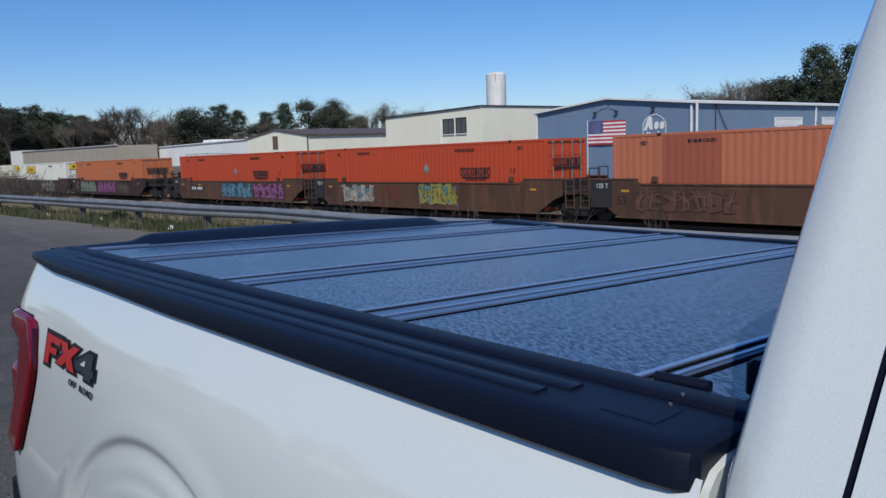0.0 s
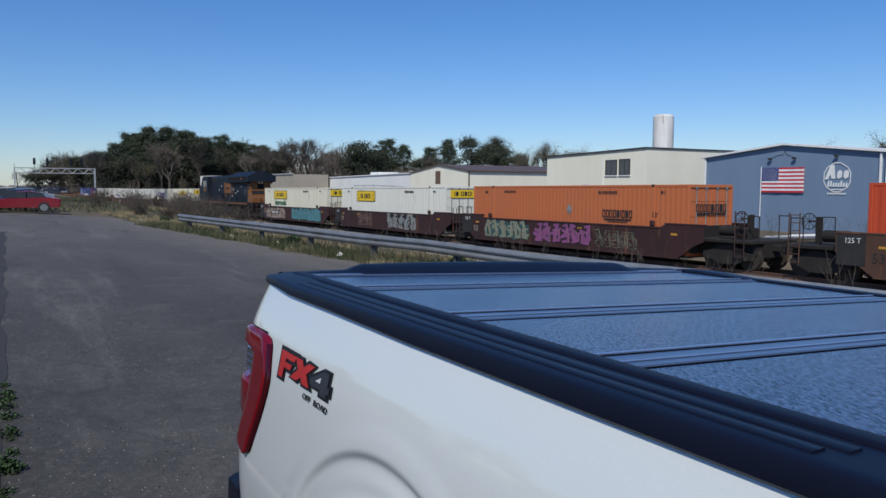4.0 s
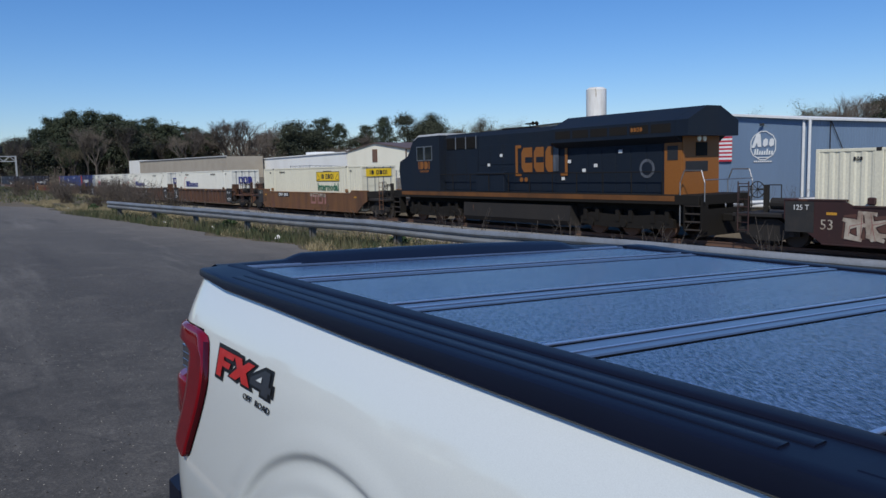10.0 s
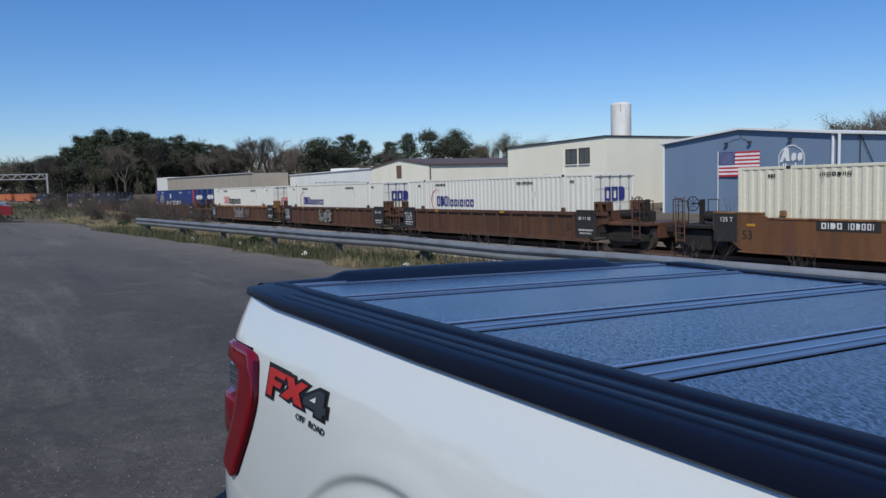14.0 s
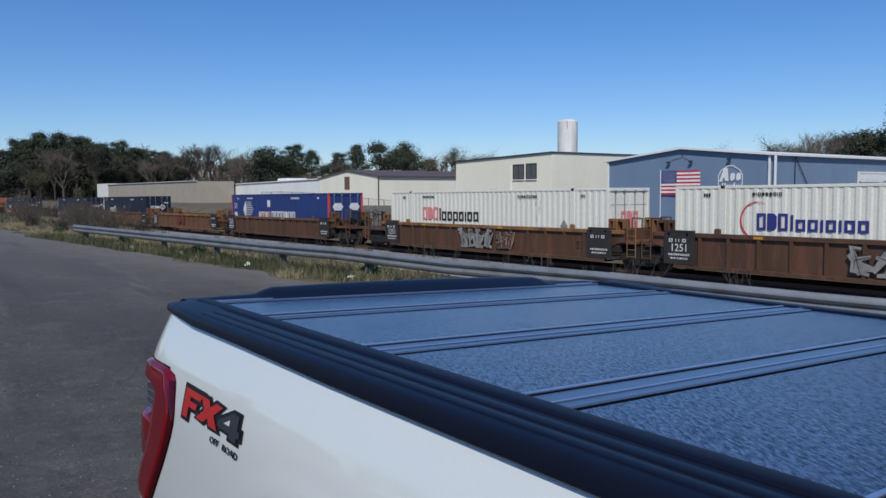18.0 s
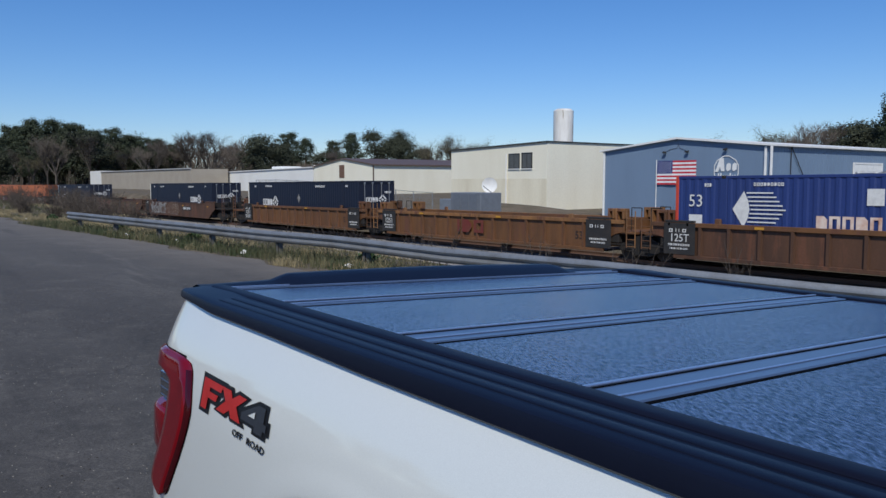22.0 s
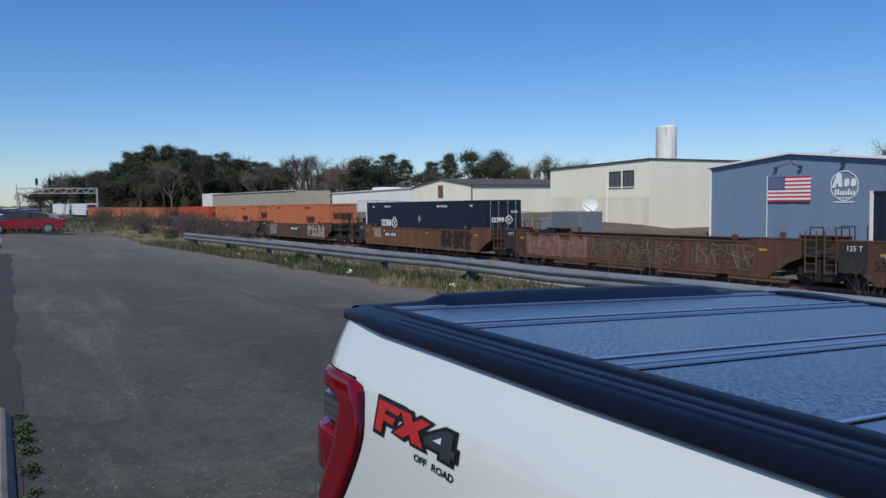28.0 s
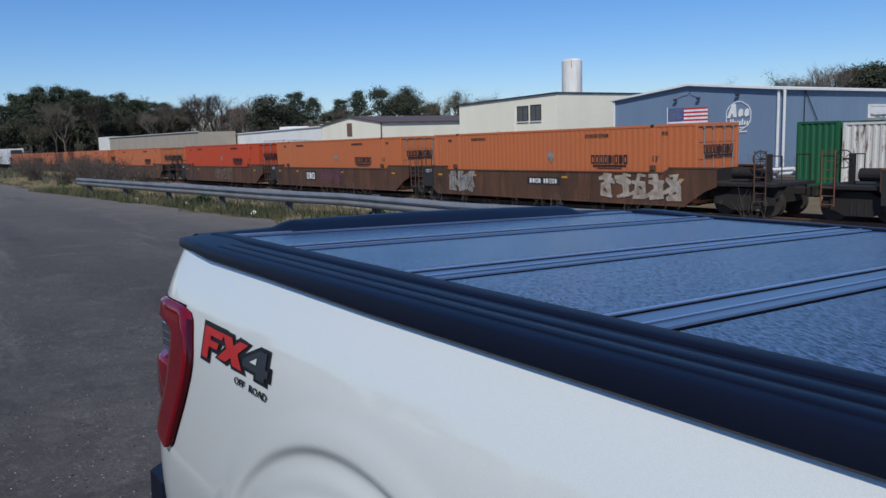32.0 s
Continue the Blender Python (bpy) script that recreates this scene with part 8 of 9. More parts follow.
def broad(seed):
    """A full, dark, round-headed evergreen, 10 m high."""
    r = random.Random(seed)
    t = thing("evergreen_tree", "dark broad-crowned evergreen tree", "tree", group="trees behind the railway")
    g, tips = Geo(), []
    grow(g, Vector((0, 0, 0)), Vector((0, 0, 1)), 2.9, 0.2, 4, r, tips, 0.75, 3, 0.15)
    raw_part("trunk", g, M["bark"], t)
    for k in range(60):
        a, q = r.uniform(0, 6.283), r.random() ** 0.5
        z = r.uniform(1.0, 6.5)
        tips.append((Vector((2.3 * q * math.cos(a), 2.3 * q * math.sin(a), z)), Vector((0, 0, 1))))
    raw_part("crown", tufts(tips, 78, 0.105, 0.42, r, 0.8, 0.6), M["oak_leaf"], t)
    return t


def bare(seed, pale=False):
    """A leafless tree, 10 m high: forked limbs and fans of fine twigs."""
    r = random.Random(seed)
    t = thing("bare_tree", "leafless grey-brown deciduous tree", "tree", group="trees behind the railway")
    g, tips = Geo(), []
    grow(g, Vector((0, 0, 0)), Vector((0, 0, 1)), 2.6, 0.12, 5, r, tips, 0.62, 3, 0.24)
    raw_part("trunk", g, M["bark_pale" if pale else "bark"], t)
    v, f = [], []
    for c, d in tips:           # twigs fan out along the branch that bears them
        for k in range(6):
            u = (d + Vector((r.uniform(-0.7, 0.7), r.uniform(-0.7, 0.7), r.uniform(-0.3, 0.7)))).normalized() * r.uniform(0.35, 0.8)
            w = u.orthogonal().normalized() * 0.010
            q = c - d * r.uniform(0.0, 0.5)
            b = len(v)
            v += [tuple(q - w), tuple(q + w), tuple(q + u)]
            f.append((b, b + 1, b + 2))
    gg = Geo()
    gg.v, gg.f = v, f
    raw_part("crown", gg, M["twigs_far"], t)
    return t


def budding(seed):
    r = random.Random(seed)
    t = thing("budding_tree", "deciduous tree with sparse spring buds", "tree", group="trees behind the railway")
    g, tips = Geo(), []
    grow(g, Vector((0, 0, 0)), Vector((0, 0, 1)), 2.7, 0.16, 4, r, tips, 0.7, 4, 0.18)
    raw_part("trunk", g, M["bark"], t)
    raw_part("crown", tufts(tips, 16, 0.06, 0.34, r), M["bud"], t)
    return t


PROTO = {"p": [pine(1), pine(2), pine(3)], "e": [broad(4), broad(5)], "b": [bare(6), bare(7, True), bare(10)], "d": [budding(8), budding(9)]}
SIZE = {}
for k, obs in PROTO.items():
    for o in obs:
        SIZE[o] = max(v.co.z for ch in o.children for v in ch.data.vertices)
        o.matrix_basis = pose(-330, 90 + 12 * len(SIZE), 0)


def plant(kind, x, y, top, r, fat=1.0, lift=1.08):
    o = r.choice(PROTO[kind])
    z = height(x, y) - 0.2
    s = (top - z) * lift / SIZE[o]
    w = s * fat * r.uniform(0.9, 1.1)
    copy_thing(o, Matrix.Translation((x, y, z)) @ Matrix.Rotation(r.uniform(0, 6.28), 4, "Z") @ Matrix.Diagonal((w, w, s, 1)))


rt = random.Random(77)
# the tall stand at the far left, with bare trees before it
for x, y, top in [(-238.3, 29.2, 14.0), (-267.4, 37.4, 18.7), (-256.6, 41.9, 20.2), (-245.9, 45.3, 19.6), (-235.2, 48.1, 18.0), (-263.8, 57.9, 18.2), (-252.4, 62.4, 18.3), (-241.3, 65.3, 15.7), (-230.5, 66.9, 14.4)]:
    plant("p", x, y, top, rt, 1.25, 1.03)
    plant("e", x + rt.uniform(-4, 4), y + rt.uniform(-3, 5), top * rt.uniform(0.7, 0.85), rt, 1.2)
    plant("p", x + rt.uniform(-7, 7), y + rt.uniform(3, 9), top * rt.uniform(0.85, 1.0), rt, 1.25, 1.0)
    plant(rt.choice("pe"), x - rt.uniform(4, 10), y + rt.uniform(-5, 5), top * rt.uniform(0.75, 0.95), rt, 1.3)
    plant("b", x + rt.uniform(4, 10), y + rt.uniform(-3, 6), top * rt.uniform(0.55, 0.75), rt, 1.2)
    plant("b", x + rt.uniform(8, 14), y + rt.uniform(-6, 3), top * rt.uniform(0.5, 0.8), rt, 1.1)
for x, y, top in [(-213.8, 37.5, 12.2), (-242.5, 47.0, 14.5), (-225.8, 72.0, 13.3), (-214.7, 73.8, 14.7), (-203.9, 74.3, 14.8), (-230.1, 89.7, 14.8), (-219.1, 90.4, 12.9), (-217.4, 65.2, 12.5)]:
    plant("b", x, y, top, rt, 1.1)
    plant("b", x + rt.uniform(-5, 5), y + rt.uniform(-4, 6), top * rt.uniform(0.85, 1.0), rt, 1.2)
    plant(rt.choice("bde"), x - rt.uniform(3, 9), y + rt.uniform(-5, 5), top * rt.uniform(0.6, 0.85), rt, 1.3)
for x, y, top in [(-182.4, 82.1, 12.9), (-207.4, 99.3, 15.2), (-196.3, 99.3, 13.1), (-184.1, 101.0, 12.1), (-172.9, 100.4, 13.4), (-183.7, 79.1, 10.0)]:
    plant("p" if y > 90 else "e", x, y, top, rt, 1.3)
    plant(rt.choice("eb"), x - 5, y + rt.uniform(-5, 5), top * 0.8, rt, 1.4)
for x, y, top in [(-194.6, 122.6, 16.6), (-183.3, 121.6, 15.6), (-172.7, 119.4, 11.9)]:
    plant("e", x, y, top, rt, 1.1)
for x, y, top in [(-149.0, 109.5, 11.4), (-170.9, 130.3, 14.7), (-160.3, 127.7, 12.6), (-148.6, 126.2, 11.2), (-142.6, 117.7, 11.1), (-71.5, 120.3, 10.4), (-64.1, 113.0, 9.3), (-83.0, 116.0, 9.0), (-66.0, 92.0, 8.0)]:
    plant("d", x, y, top, rt, 1.25)
for x, y, top in [(-51.6, 97.0, 9.6), (-63.1, 124.9, 11.2), (-56.2, 117.1, 11.2), (-49.7, 109.1, 10.2), (-46.0, 116.0, 10.8), (-97.0, 128.0, 9.6), (-44.0, 104.0, 10.2), (-53.0, 104.0, 9.8)]:
    plant(rt.choice("ebb"), x, y, top, rt, 1.3, 1.0)
for x, y, top in [(-43.3, 101.0, 13.4), (-53.6, 129.2, 14.0), (-39.5, 103.0, 13.2), (-36.0, 106.0, 12.6)]:
    plant("p", x, y, top, rt, 1.0, 1.0)
for x, y, top in [(-314.6, 17.5, 10.1), (-344.0, 26.3, 13.1), (-333.6, 31.6, 15.0), (-323.1, 35.6, 15.5), (-314.9, 11.1, 7.4)]:
    for k in range(3):
        plant(rt.choice("bed"), x + rt.uniform(-9, 9), y + rt.uniform(-5, 5), top * rt.uniform(0.85, 1.0), rt, 1.7)
# unseen woods beyond the neighbouring lot, added to shape the reflection in the truck's paint
for i in range(44):
    plant(rt.choice("peed"), -190 + 5.0 * i + rt.uniform(-2, 2), -56 + rt.uniform(-6, 6), rt.uniform(5.0, 7.5) + (5 if i % 9 == 4 else 0), rt, 1.7)
# undergrowth that closes the foot of the woods
r = random.Random(5)
v, f = [], []
for i in range(42000):
    q = r.random()
    x, y = (-345 + 175 * q, 24 + 78 * q + r.uniform(-5, 9) + 12 * q * q) if r.random() < 0.62 else (-190 + 160 * q, 118 + 14 * r.random())
    z = height(x, y) + r.random() ** 1.3 * (9.5 if x < -212 else 6.0)
    u = Vector((r.uniform(-0.5, 0.5), r.uniform(-0.5, 0.5), 1)).normalized() * r.uniform(0.5, 1.5)
    w = u.orthogonal().normalized() * 0.09
    b = len(v)
    v += [(x - u.x, y - u.y, z - u.z), (x + w.x, y + w.y, z + w.z), (x + u.x, y + u.y, z + u.z), (x - w.x, y - w.y, z - w.z)]
    f.append((b, b + 1, b + 2, b + 3))
me = bpy.data.meshes.new("undergrowth")
me.from_pydata(v, [], f)
me.materials.append(M["twigs_far"])
tagged(new("undergrowth", me), "brown leafless undergrowth at the foot of the woods", "undergrowth", kind="stuff")


# ---- signal gantry over the line ----
M["paint_grey"] = mat("pale grey steel", (0.42, 0.43, 0.43), 0.5, metal=0.3, amount=0.3)


def build_gantry():
    t = thing("signal_gantry", "pale grey steel lattice signal gantry spanning the railway", "signal gantry")
    x, ya, yb, zt = -225.0, 4.0, 22.6, 6.0
    for y in (ya, yb):
        g = Geo()
        z0 = height(x, y) - 0.3
        for dx in (-0.5, 0.5):
            g.box(x + dx - 0.12, x + dx + 0.12, y - 0.16, y + 0.16, z0, zt + 0.1)
        for k in range(7):
            z = z0 + 0.6 + k
            g.tube((x - 0.5, y, z), (x + 0.5, y, z + 0.9), 0.06, n=5)
        part("leg", g, M["paint_grey"], t)
    g = Geo()
    for dx in (-0.5, 0.5):
        for dz in (0.0, 1.25):
            g.box(x + dx - 0.1, x + dx + 0.1, ya, yb, zt - 0.1 - dz, zt + 0.1 - dz)
        n = 14
        for i in range(n):
            y0, y1 = ya + (yb - ya) * i / n, ya + (yb - ya) * (i + 1) / n
            g.tube((x + dx, y0, zt if i % 2 else zt - 1.25), (x + dx, y1, zt - 1.25 if i % 2 else zt), 0.07, n=5)
    part("truss", g, M["paint_grey"], t)
    for y in (8.5, 11.5, 17.0, 19.5):
        g = Geo()
        g.tube((x, y, zt), (x, y, zt + 2.0), 0.07, n=6).box(x + 0.1, x + 0.3, y - 0.3, y + 0.3, zt + 0.9, zt + 2.5, 0.05)
        s = part("signal_head", g, M["black_plastic"], t)
        for k in range(3):
            g = Geo().tube((x + 0.31, y, zt + 1.4 + 0.55 * k), (x + 0.42, y, zt + 1.4 + 0.55 * k), 0.14, n=8)
            part("signal_lens", g, M["dark_frame"], s)


build_gantry()


# ---- parked cars ----
M["car_glass"] = mat("car window glass", (0.03, 0.035, 0.04), 0.2, amount=0.1, bump=0.0, spec=0.25)
def car(label, col, m, group="parked cars"):
    """A coupe, 4.5 m long, nose towards -y in its own space (x across, y along)."""
    c = thing("parked_car", label, "car", m, group)
    body = mat("car paint", col, 0.25, bump=0.0, coat=1.0, amount=0.15)
    prof = [(-2.25, 0.32), (-2.28, 0.52), (-2.1, 0.68), (-1.0, 0.86), (0.0, 0.9), (1.6, 0.94), (2.15, 0.88), (2.25, 0.6), (2.2, 0.32)]
    g = Geo()
    rings = []
    for x, k in ((-0.88, 0.92), (-0.84, 0.98), (-0.6, 1.0), (0.6, 1.0), (0.84, 0.98), (0.88, 0.92)):
        rings.append([(x, y * (0.97 if abs(x) > 0.85 else 1), 0.32 + (z - 0.32) * k) for y, z in prof])
    g.loft(rings, closed=True)
    g.add(rings[0], [tuple(range(9))]).add(rings[-1], [tuple(range(9))])
    part("body", g, body, c, soft=40)
    roof = [(-0.95, 0.87), (-0.15, 1.28), (0.55, 1.34), (1.0, 1.26), (1.75, 0.93)]
    g = Geo()
    g.loft([[(x, y, z if i in (0, 4) else z - (0.05 if abs(x) > 0.62 else 0)) for i, (y, z) in enumerate(roof)] for x in (-0.66, -0.55, 0.55, 0.66)])
    part("roof", g, body, c, soft=40)
    for s in (-1, 1):
        for ya, yb, za, zb in ((-0.75, 0.35, 0.9, 1.25), (0.42, 1.45, 0.92, 1.24)):
            g = Geo()
            g.add([(s * 0.82, ya - (0.1 if ya < 0 else 0), za), (s * 0.82, yb, za), (s * 0.665, min(yb, 1.1), zb - 0.01), (s * 0.665, ya + (0.5 if ya < 0 else 0), zb)], [(0, 1, 2, 3)])
            part("side_window", g, M["car_glass"], c)
    for ya, za, yb, zb in ((-0.93, 0.88, -0.17, 1.275), (1.03, 1.25, 1.72, 0.945)):
        g = Geo().add([(-0.62, ya, za + 0.008), (0.62, ya, za + 0.008), (0.55, yb, zb + 0.008), (-0.55, yb, zb + 0.008)], [(0, 1, 2, 3)])
        part("windscreen", g, M["car_glass"], c)
    for y in (-1.38, 1.32):
        for s in (-1, 1):
            g = Geo().tube((s * 0.70, y, 0.32), (s * 0.89, y, 0.32), 0.325, n=22)
            w = part("wheel", g, M["rubber"], c, soft=40)
            g = Geo().tube((s * 0.885, y, 0.32), (s * 0.893, y, 0.32), 0.21, n=18)
            for k in range(5):
                a = 1.2566 * k
                g.tube((s * 0.897, y, 0.32), (s * 0.897, y + 0.2 * math.cos(a), 0.32 + 0.2 * math.sin(a)), 0.03, n=5)
            part("rim", g, M["steel_bare"], w)
    for s in (-1, 1):
        part("head_lamp", Geo().box(s * 0.7 - 0.15, s * 0.7 + 0.15, -2.27, -2.1, 0.55, 0.68, 0.02), M["lamp_glow"], c)
        part("tail_lamp", Geo().box(s * 0.68 - 0.17, s * 0.68 + 0.17, 2.12, 2.27, 0.65, 0.8, 0.02), M["tail_red"], c)
    return c


car("red two-door coupe parked on grass beyond the asphalt", (0.20, 0.008, 0.016), pose(-54.2, 1.12, 0, 0, 0, -4))
car("dark blue saloon car parked beside the red coupe", (0.03, 0.045, 0.09), pose(-57.3, 0.6, 0.08, 0, 0, -2))
car("silver blue saloon car parked in the row", (0.20, 0.24, 0.30), pose(-60.2, 1.2, 0.16, 0, 0, -2))
car("dark saloon car parked in the row", (0.03, 0.03, 0.035), pose(-63.2, 1.0, 0.2, 0, 0, 0))
car("white car parked in the row", (0.70, 0.70, 0.70), pose(-66.5, 0.2, 0.2, 0, 0, 0))
car("red car parked at the end of the row", (0.40, 0.02, 0.03), pose(-64.5, -2.4, 0.15, 0, 0, 0))


# ---- lattice pylon leg, low barrier and box by the lot's edge ----
def pylon(name, label, base, z0, ztop, wide, narrow, rad, m, steps=9, arms=True):
    t = thing(name, label, "pylon")
    bx, by = base
    def corner(i, z):
        k = (z - z0) / (ztop - z0)
        w = (wide + (narrow - wide) * min(1, k * 1.15)) / 2
        return Vector((bx + (w if i in (0, 3) else -w), by + (w if i in (0, 1) else -w), z))
    for i in range(4):
        g = Geo()
        zs = [z0 + (ztop - z0) * k / steps for k in range(steps + 1)]
        for a, b in zip(zs, zs[1:]):
            g.tube(corner(i, a), corner(i, b), rad, rad, 4)
        part("leg", g, m, t)
        g = Geo()
        j = (i + 1) % 4
        for n, (a, b) in enumerate(zip(zs, zs[1:])):
            g.tube(corner(i, a), corner(j, b), rad * 0.45, n=4).tube(corner(j, a), corner(i, b), rad * 0.45, n=4)
            g.tube(corner(i, b), corner(j, b), rad * 0.45, n=4)
        part("bracing", g, m, t)
    if arms:
        for k, ln in ((0.72, 7), (0.84, 8.5), (0.96, 6.5)):
            z = z0 + (ztop - z0) * k
            g = Geo()
            for s in (-1, 1):
                g.tube((bx, by, z + 0.6), (bx, by + s * ln * wide / 9, z), rad * 0.6, n=4).tube((bx, by, z), (bx, by + s * ln * wide / 9, z), rad * 0.6, n=4)
                g.tube((bx, by + s * ln * wide / 9, z), (bx, by + s * ln * wide / 9, z - 1.6), rad * 0.5, n=4)
            part("cross_arm", g, m, t)
    return t


M["pylon_steel"] = mat("weathered pylon steel", (0.095, 0.085, 0.078), 0.7, metal=0.3, dirt=(0.10, 0.085, 0.07), amount=0.6, scale=2)
pylon("power_pylon", "rusty steel lattice power pylon standing beside the car park", (-97.0, -5.8), -0.1, 46.0, 9.2, 1.9, 0.20, M["pylon_steel"], 11)
pylon("distant_pylon", "distant grey lattice power pylon", (-400, -14.5), 0.0, 41.0, 9.0, 1.5, 0.16, M["pylon_steel"], 9)
pylon("distant_pylon", "distant grey lattice power pylon", (-650, -16.5), 0.0, 37.0, 8.0, 1.5, 0.16, M["pylon_steel"], 9)
wires = thing("power_line", "thin overhead power lines between the pylons", "power line")
for y in (-1.6, -5.9):
    for z in (24.5, 28.5, 32.5):
        g = Geo()
        pts = [(-97.0 - (303.0) * k / 24, -5.8 + 1.2 * (y + 3.75) + (-14.5 + 5.8) * k / 24, 1.34 * z + (36 - 43.5) * k / 24 - 9 * math.sin(math.pi * k / 24)) for k in range(25)]
        g.path(pts, 0.02, 4)
        part("wire", g, M["dark_frame"], wires)
low = thing("barrier_rail", "low galvanised barrier rail at the lot's corner", "guard rail")
g = Geo()
g.loft([[(-31.2, y, 0.30 + 0.0 * y), (-31.14, y, 0.36), (-31.2, y, 0.42), (-31.14, y, 0.48), (-31.2, y, 0.54), (-31.26, y, 0.54), (-31.26, y, 0.30)] for y in (-7.0, -3.6, -0.25)], closed=True)
part("beam", g, M["galv"], low)
g = Geo().tube((-31.2, -0.25, 0.42), (-31.2, -0.18, 0.42), 0.2, n=12)
part("end_shoe", g, M["galv"], low)
for y in (-0.55, -2.6, -4.7):
    part("post", Geo().box(-31.36, -31.27, y - 0.06, y + 0.06, -0.05, 0.5), M["galv"], low)
ub = thing("utility_box", "grey steel utility cabinet behind the barrier", "cabinet")
part("body", Geo().box(-37.6, -36.2, -3.6, -2.05, -0.05, 2.1, 0.04), mat("grey cabinet paint", (0.10, 0.105, 0.11), 0.6), ub)
part("door", Geo().box(-36.196, -36.17, -3.5, -2.15, 0.15, 2.0, 0.01), mat("grey cabinet door", (0.12, 0.125, 0.13), 0.6), ub)
mb = thing("meter_box", "small tan meter box on a frame", "box")
part("body", Geo().box(-36.0, -35.7, -1.95, -1.68, 1.05, 1.95, 0.02), mat("tan box", (0.42, 0.38, 0.27), 0.6), mb)
part("post", Geo().box(-35.95, -35.85, -1.9, -1.8, -0.05, 1.05).box(-35.95, -35.85, -1.8, -1.7, -0.05, 1.05), M["dark_frame"], mb)

# ---- yard between the track and the blue warehouse ----
M["c_green"] = paint("green container paint", (0.012, 0.10, 0.04), rust_amount=0.05)
M["c_patchy"] = paint("patchy white container paint", (0.62, 0.60, 0.55), rust_amount=0.45, scale=1.6)


def yard_box(label, m, x0, x1, y0, y1, z0, z1):
    c = thing("storage_container", label, "container", group="containers in the yard")
    for y, s in ((y0, -1), (y1, 1)):
        part("side_wall", sheet(x0 + 0.1, x1 - 0.1, y, z0 + 0.12, z1 - 0.08, 0.28, 0.036, s), m, c)
    me = sheet(y0 + 0.1, y1 - 0.1, 0, z0 + 0.12, z1 - 0.08, 0.28, 0.036, 1)
    for x, s in ((x0, 1), (x1, -1)):
        part("end_wall", sheet(y0 + 0.1, y1 - 0.1, 0, z0 + 0.12, z1 - 0.08, 0.28, 0.036, s), m, c, at=Matrix.Translation((x, 0, 0)) @ Matrix.Rotation(radians(90), 4, "Z"))
    part("roof", Geo().box(x0 + 0.05, x1 - 0.05, y0 + 0.05, y1 - 0.05, z1 - 0.05, z1 - 0.02), m, c)
    for x in (x0, x1 - 0.14):
        for y in (y0 - 0.02, y1 - 0.12):
            part("corner_post", Geo().box(x - 0.01, x + 0.15, y, y + 0.14, z0, z1, 0.015), m, c)
    for y in (y0 - 0.02, y1 - 0.06):
        part("rail", Geo().box(x0 + 0.14, x1 - 0.14, y, y + 0.08, z0, z0 + 0.13), m, c)
        part("top_rail", Geo().box(x0 + 0.14, x1 - 0.14, y, y + 0.08, z1 - 0.1, z1), m, c)
    return c


zb = height(-18, 36) + 0.02
gc = yard_box("green corrugated storage container standing in the yard", M["c_green"], -19.62, -17.68, 34.5, 40.5, zb, 1.86)
yard_box("rust-streaked white storage container standing in the yard", M["c_patchy"], -17.55, -15.55, 34.6, 40.6, zb, 1.76)
yard_box("rust-streaked white storage container standing in the yard", M["c_patchy"], -15.42, -8.3, 34.6, 37.0, zb, 1.78)
lad = thing("ladder", "short steel ladder leaning on a container", "ladder")
g = Geo()
for x in (-13.4, -13.0):
    g.tube((x, 33.9, zb), (x + 0.1, 34.5, zb + 1.5), 0.03, n=5)
for k in range(5):
    g.tube((-13.4 + 0.02 * k, 33.98 + 0.11 * k, zb + 0.2 + 0.27 * k), (-13.0 + 0.02 * k, 33.98 + 0.11 * k, zb + 0.2 + 0.27 * k), 0.025, n=5)
part("frame", g, M["dark_frame"], lad)
r = random.Random(8)
g = Geo()
for i in range(34):
    c = Vector((-17.0 + r.random() * 4.0, 36 + r.random() * 3, 1.80 + r.random() * 0.25))
    d = Vector((r.uniform(-1, 1), r.uniform(-1, 1), r.uniform(-0.15, 0.25))).normalized()
    g.tube(c, c + d * r.uniform(0.4, 1.3), 0.05, n=5)
solid("scrap_heap", g, M["galv"], "heap of grey scrap metal on top of a container", "scrap")
for i in range(13):
    x, y = -26.6 + 0.4 * r.random(), 35.2 + 0.33 * i
    g = Geo()
    z = height(-24, y) + 0.1
    g.tube((x - 1.2 + r.random(), y, z), (x + 4.4 + r.random(), y + r.uniform(-0.6, 0.6), z + r.uniform(0.15, 0.5)), 0.10, n=9)
    solid("pipe", g, M["white_trim"] if i % 3 else M["galv"], "pale plastic pipe lying in a pile in the yard", "pipe", "pipes piled in the yard")
for i in range(9):
    x = -31.0 + 1.0 * i
    stalks(x, 41 + (i % 3), 5, 1.3, 300 + i, name="yard_weed", label="thin dry weed in the yard")
# equipment cabinet, dish and fence by the factory
cb = thing("equipment_cabinet", "grey steel equipment cabinet on legs in the yard", "cabinet")
zc = height(-45, 36)
part("body", Geo().box(-47.2, -43.6, 36.0, 38.0, zc, 0.87, 0.03), mat("grey-blue cabinet paint", (0.16, 0.18, 0.21), 0.5, amount=0.4), cb)
part("side_box", Geo().box(-48.9, -47.25, 36.2, 37.6, zc, 0.35, 0.03), mat("blue-grey cabinet paint", (0.19, 0.22, 0.26), 0.5, amount=0.4), cb)
for x in (-46.9, -45.9, -44.9):
    part("door", Geo().box(x, x + 0.92, 35.97, 35.995, zc + 0.15, 0.78, 0.006), mat("cabinet door", (0.14, 0.16, 0.19), 0.5), cb)
dish = thing("satellite_dish", "white satellite dish on a pole", "satellite dish")
g = Geo()
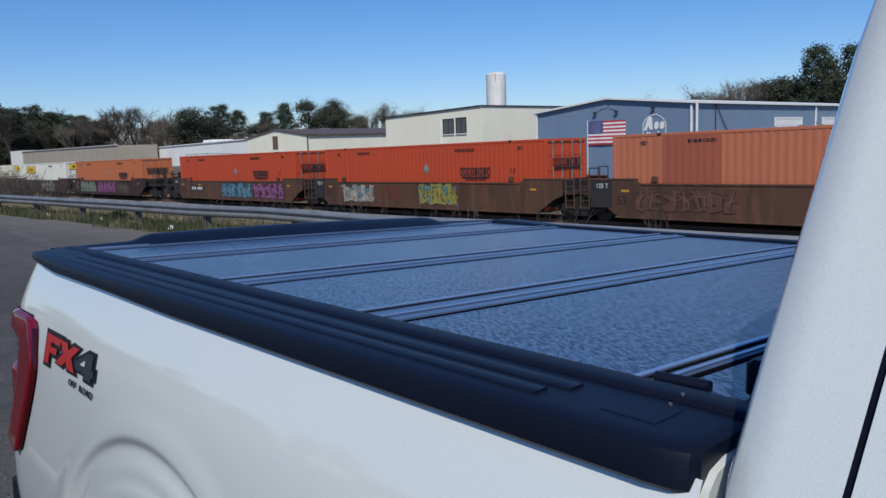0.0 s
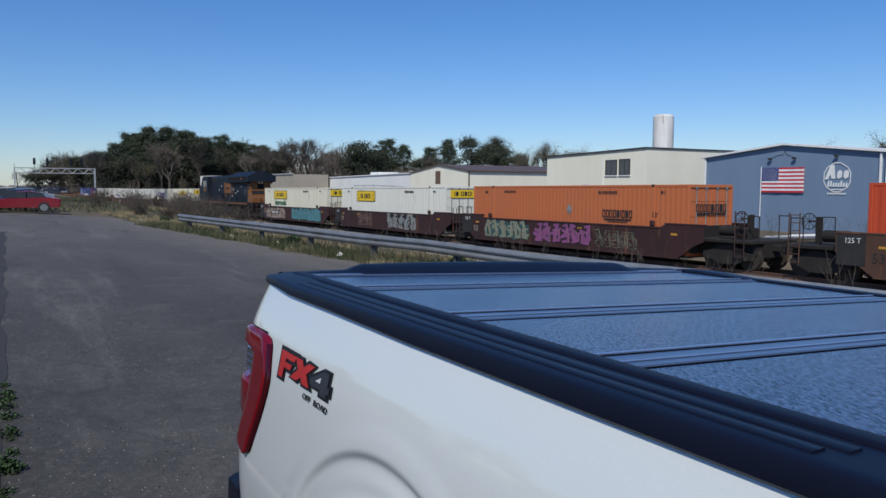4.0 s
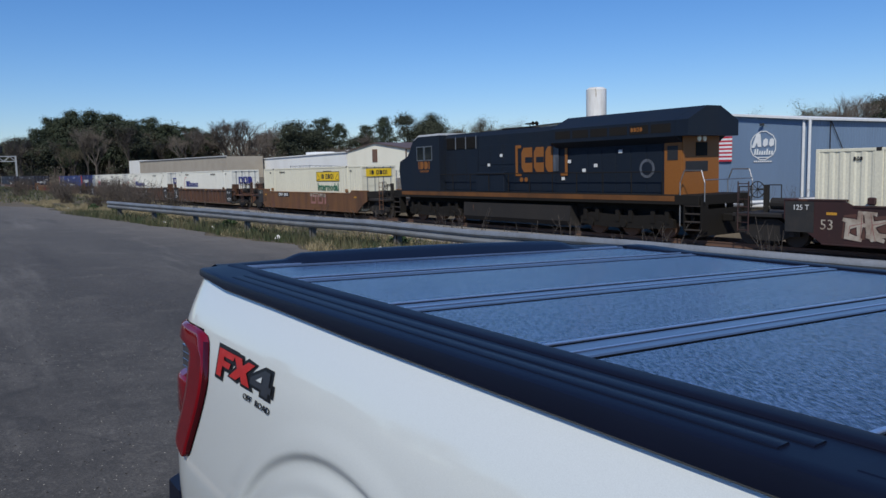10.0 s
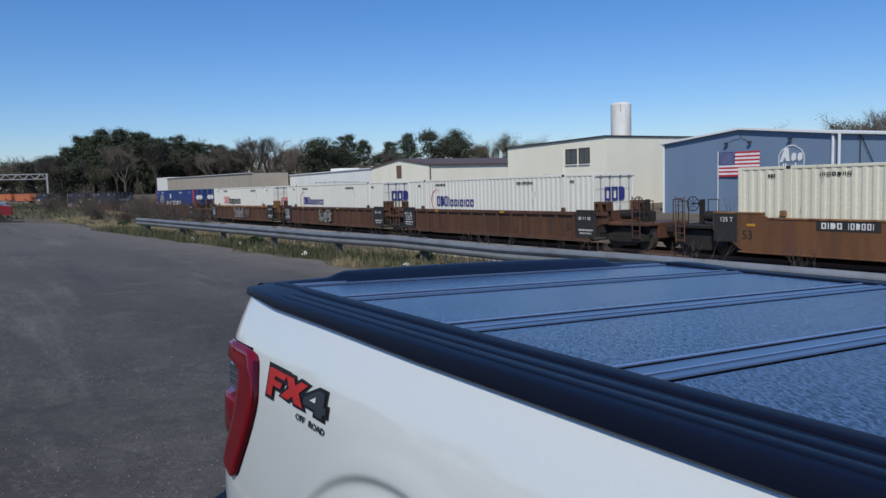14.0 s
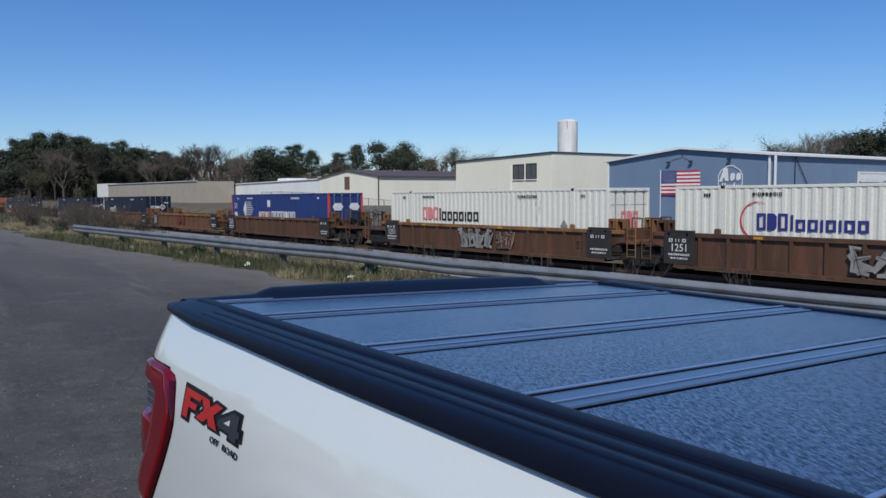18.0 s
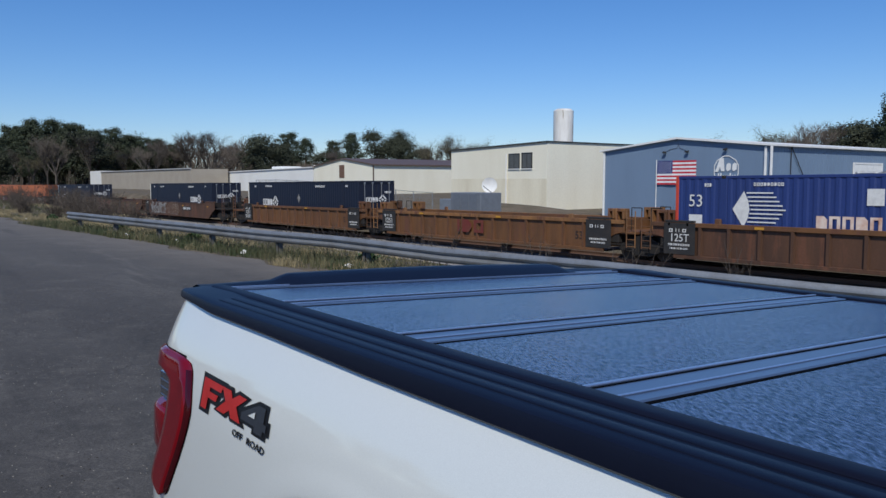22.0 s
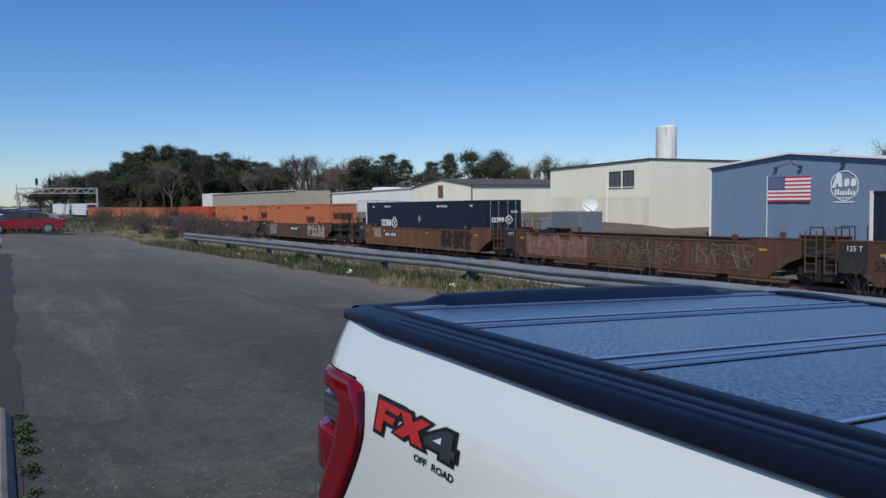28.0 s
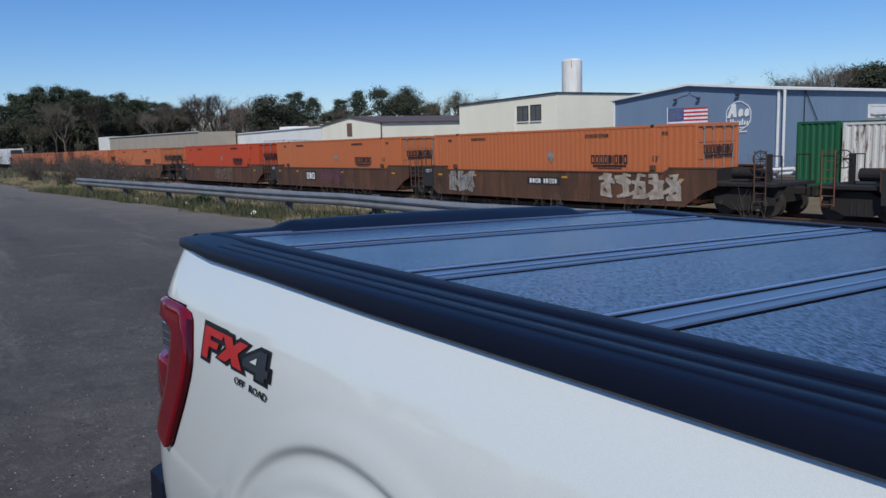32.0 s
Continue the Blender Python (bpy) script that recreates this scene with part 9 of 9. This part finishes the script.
g.loft([[Vector((-49.65, 41.95, 1.39)) + Matrix.Rotation(radians(46), 3, "Z") @ Vector((rr * 0.64 * math.cos(2 * math.pi * i / 28), -0.14 * rr * rr, rr * 0.64 * math.sin(2 * math.pi * i / 28))) for i in range(28)] for rr in (0.02, 0.35, 0.7, 0.9, 1.0)], closed=True)
part("reflector", g, M["white_trim"], dish, soft=60)
part("pole", Geo().tube((-49.9, 42.4, height(-49.9, 42.4) - 0.2), (-49.9, 42.4, 1.3), 0.06), M["galv"], dish)
part("feed_arm", Geo().path([(-49.5, 42.2, 0.7), (-49.35, 41.2, 1.2), (-49.5, 41.15, 1.35)], 0.03), M["dark_frame"], dish)
fen = thing("chain_link_fence", "rusty chain-link fence along the yard", "fence")
for i in range(14):
    x = -80 + 2.5 * i
    part("post", Geo().tube((x, 34.5, height(x, 34.5) - 0.1), (x, 34.5, height(x, 34.5) + 1.9), 0.035, n=6), M["galv"], fen)
g = Geo()
for i in range(13):
    x = -80 + 2.5 * i
    z0, z1 = height(x, 34.5), height(x + 2.5, 34.5)
    g.tube((x, 34.5, z0 + 1.85), (x + 2.5, 34.5, z1 + 1.85), 0.02, n=5)
    for k in range(12):
        a = x + 2.5 * k / 12
        g.tube((a, 34.5, z0 + 0.05), (a + 0.6, 34.5, z1 + 1.85), 0.006, n=3).tube((a + 0.6, 34.5, z0 + 0.05), (a, 34.5, z1 + 1.85), 0.006, n=3)
part("mesh", g, M["galv"], fen)
# grassy mound by the factory
g = Geo()
rings = []
for i in range(11):
    x = -62 + 2.2 * i
    k = math.sin(math.pi * i / 10)
    rings.append([(x, 40 + 1.1 * j, height(x, 40 + 1.1 * j) - 0.08 + 0.75 * k * math.sin(math.pi * j / 9)) for j in range(10)])
g.loft(rings)
solid("mound", g, M["earth"], "low grassy mound before the factory wall", "mound", kind="structure", soft=60)


# ---- motions ----
def run(t):
    """How far the train has come at t, against 32 s."""
    u = t - 32.0
    return 10.984 * u + 0.0076 * u * u - 0.000041 * u ** 3


def on_track(x):
    a, b = x - 7.0, x + 7.0
    pa, pb = Vector((a, rail_y(a), rail_z(a))), Vector((b, rail_y(b), rail_z(b)))
    d = (pb - pa)
    yaw, tilt = math.degrees(math.atan2(d.y, d.x)), math.degrees(math.atan2(d.z, math.hypot(d.x, d.y)))
    p = (pa + pb) / 2
    return pose(p.x, p.y, p.z, 0, -tilt, yaw)


def motions():
    for ob, s in RIDERS:
        walk(ob, [(t, on_track(s + run(t))) for t in range(0, 33)])


motions()
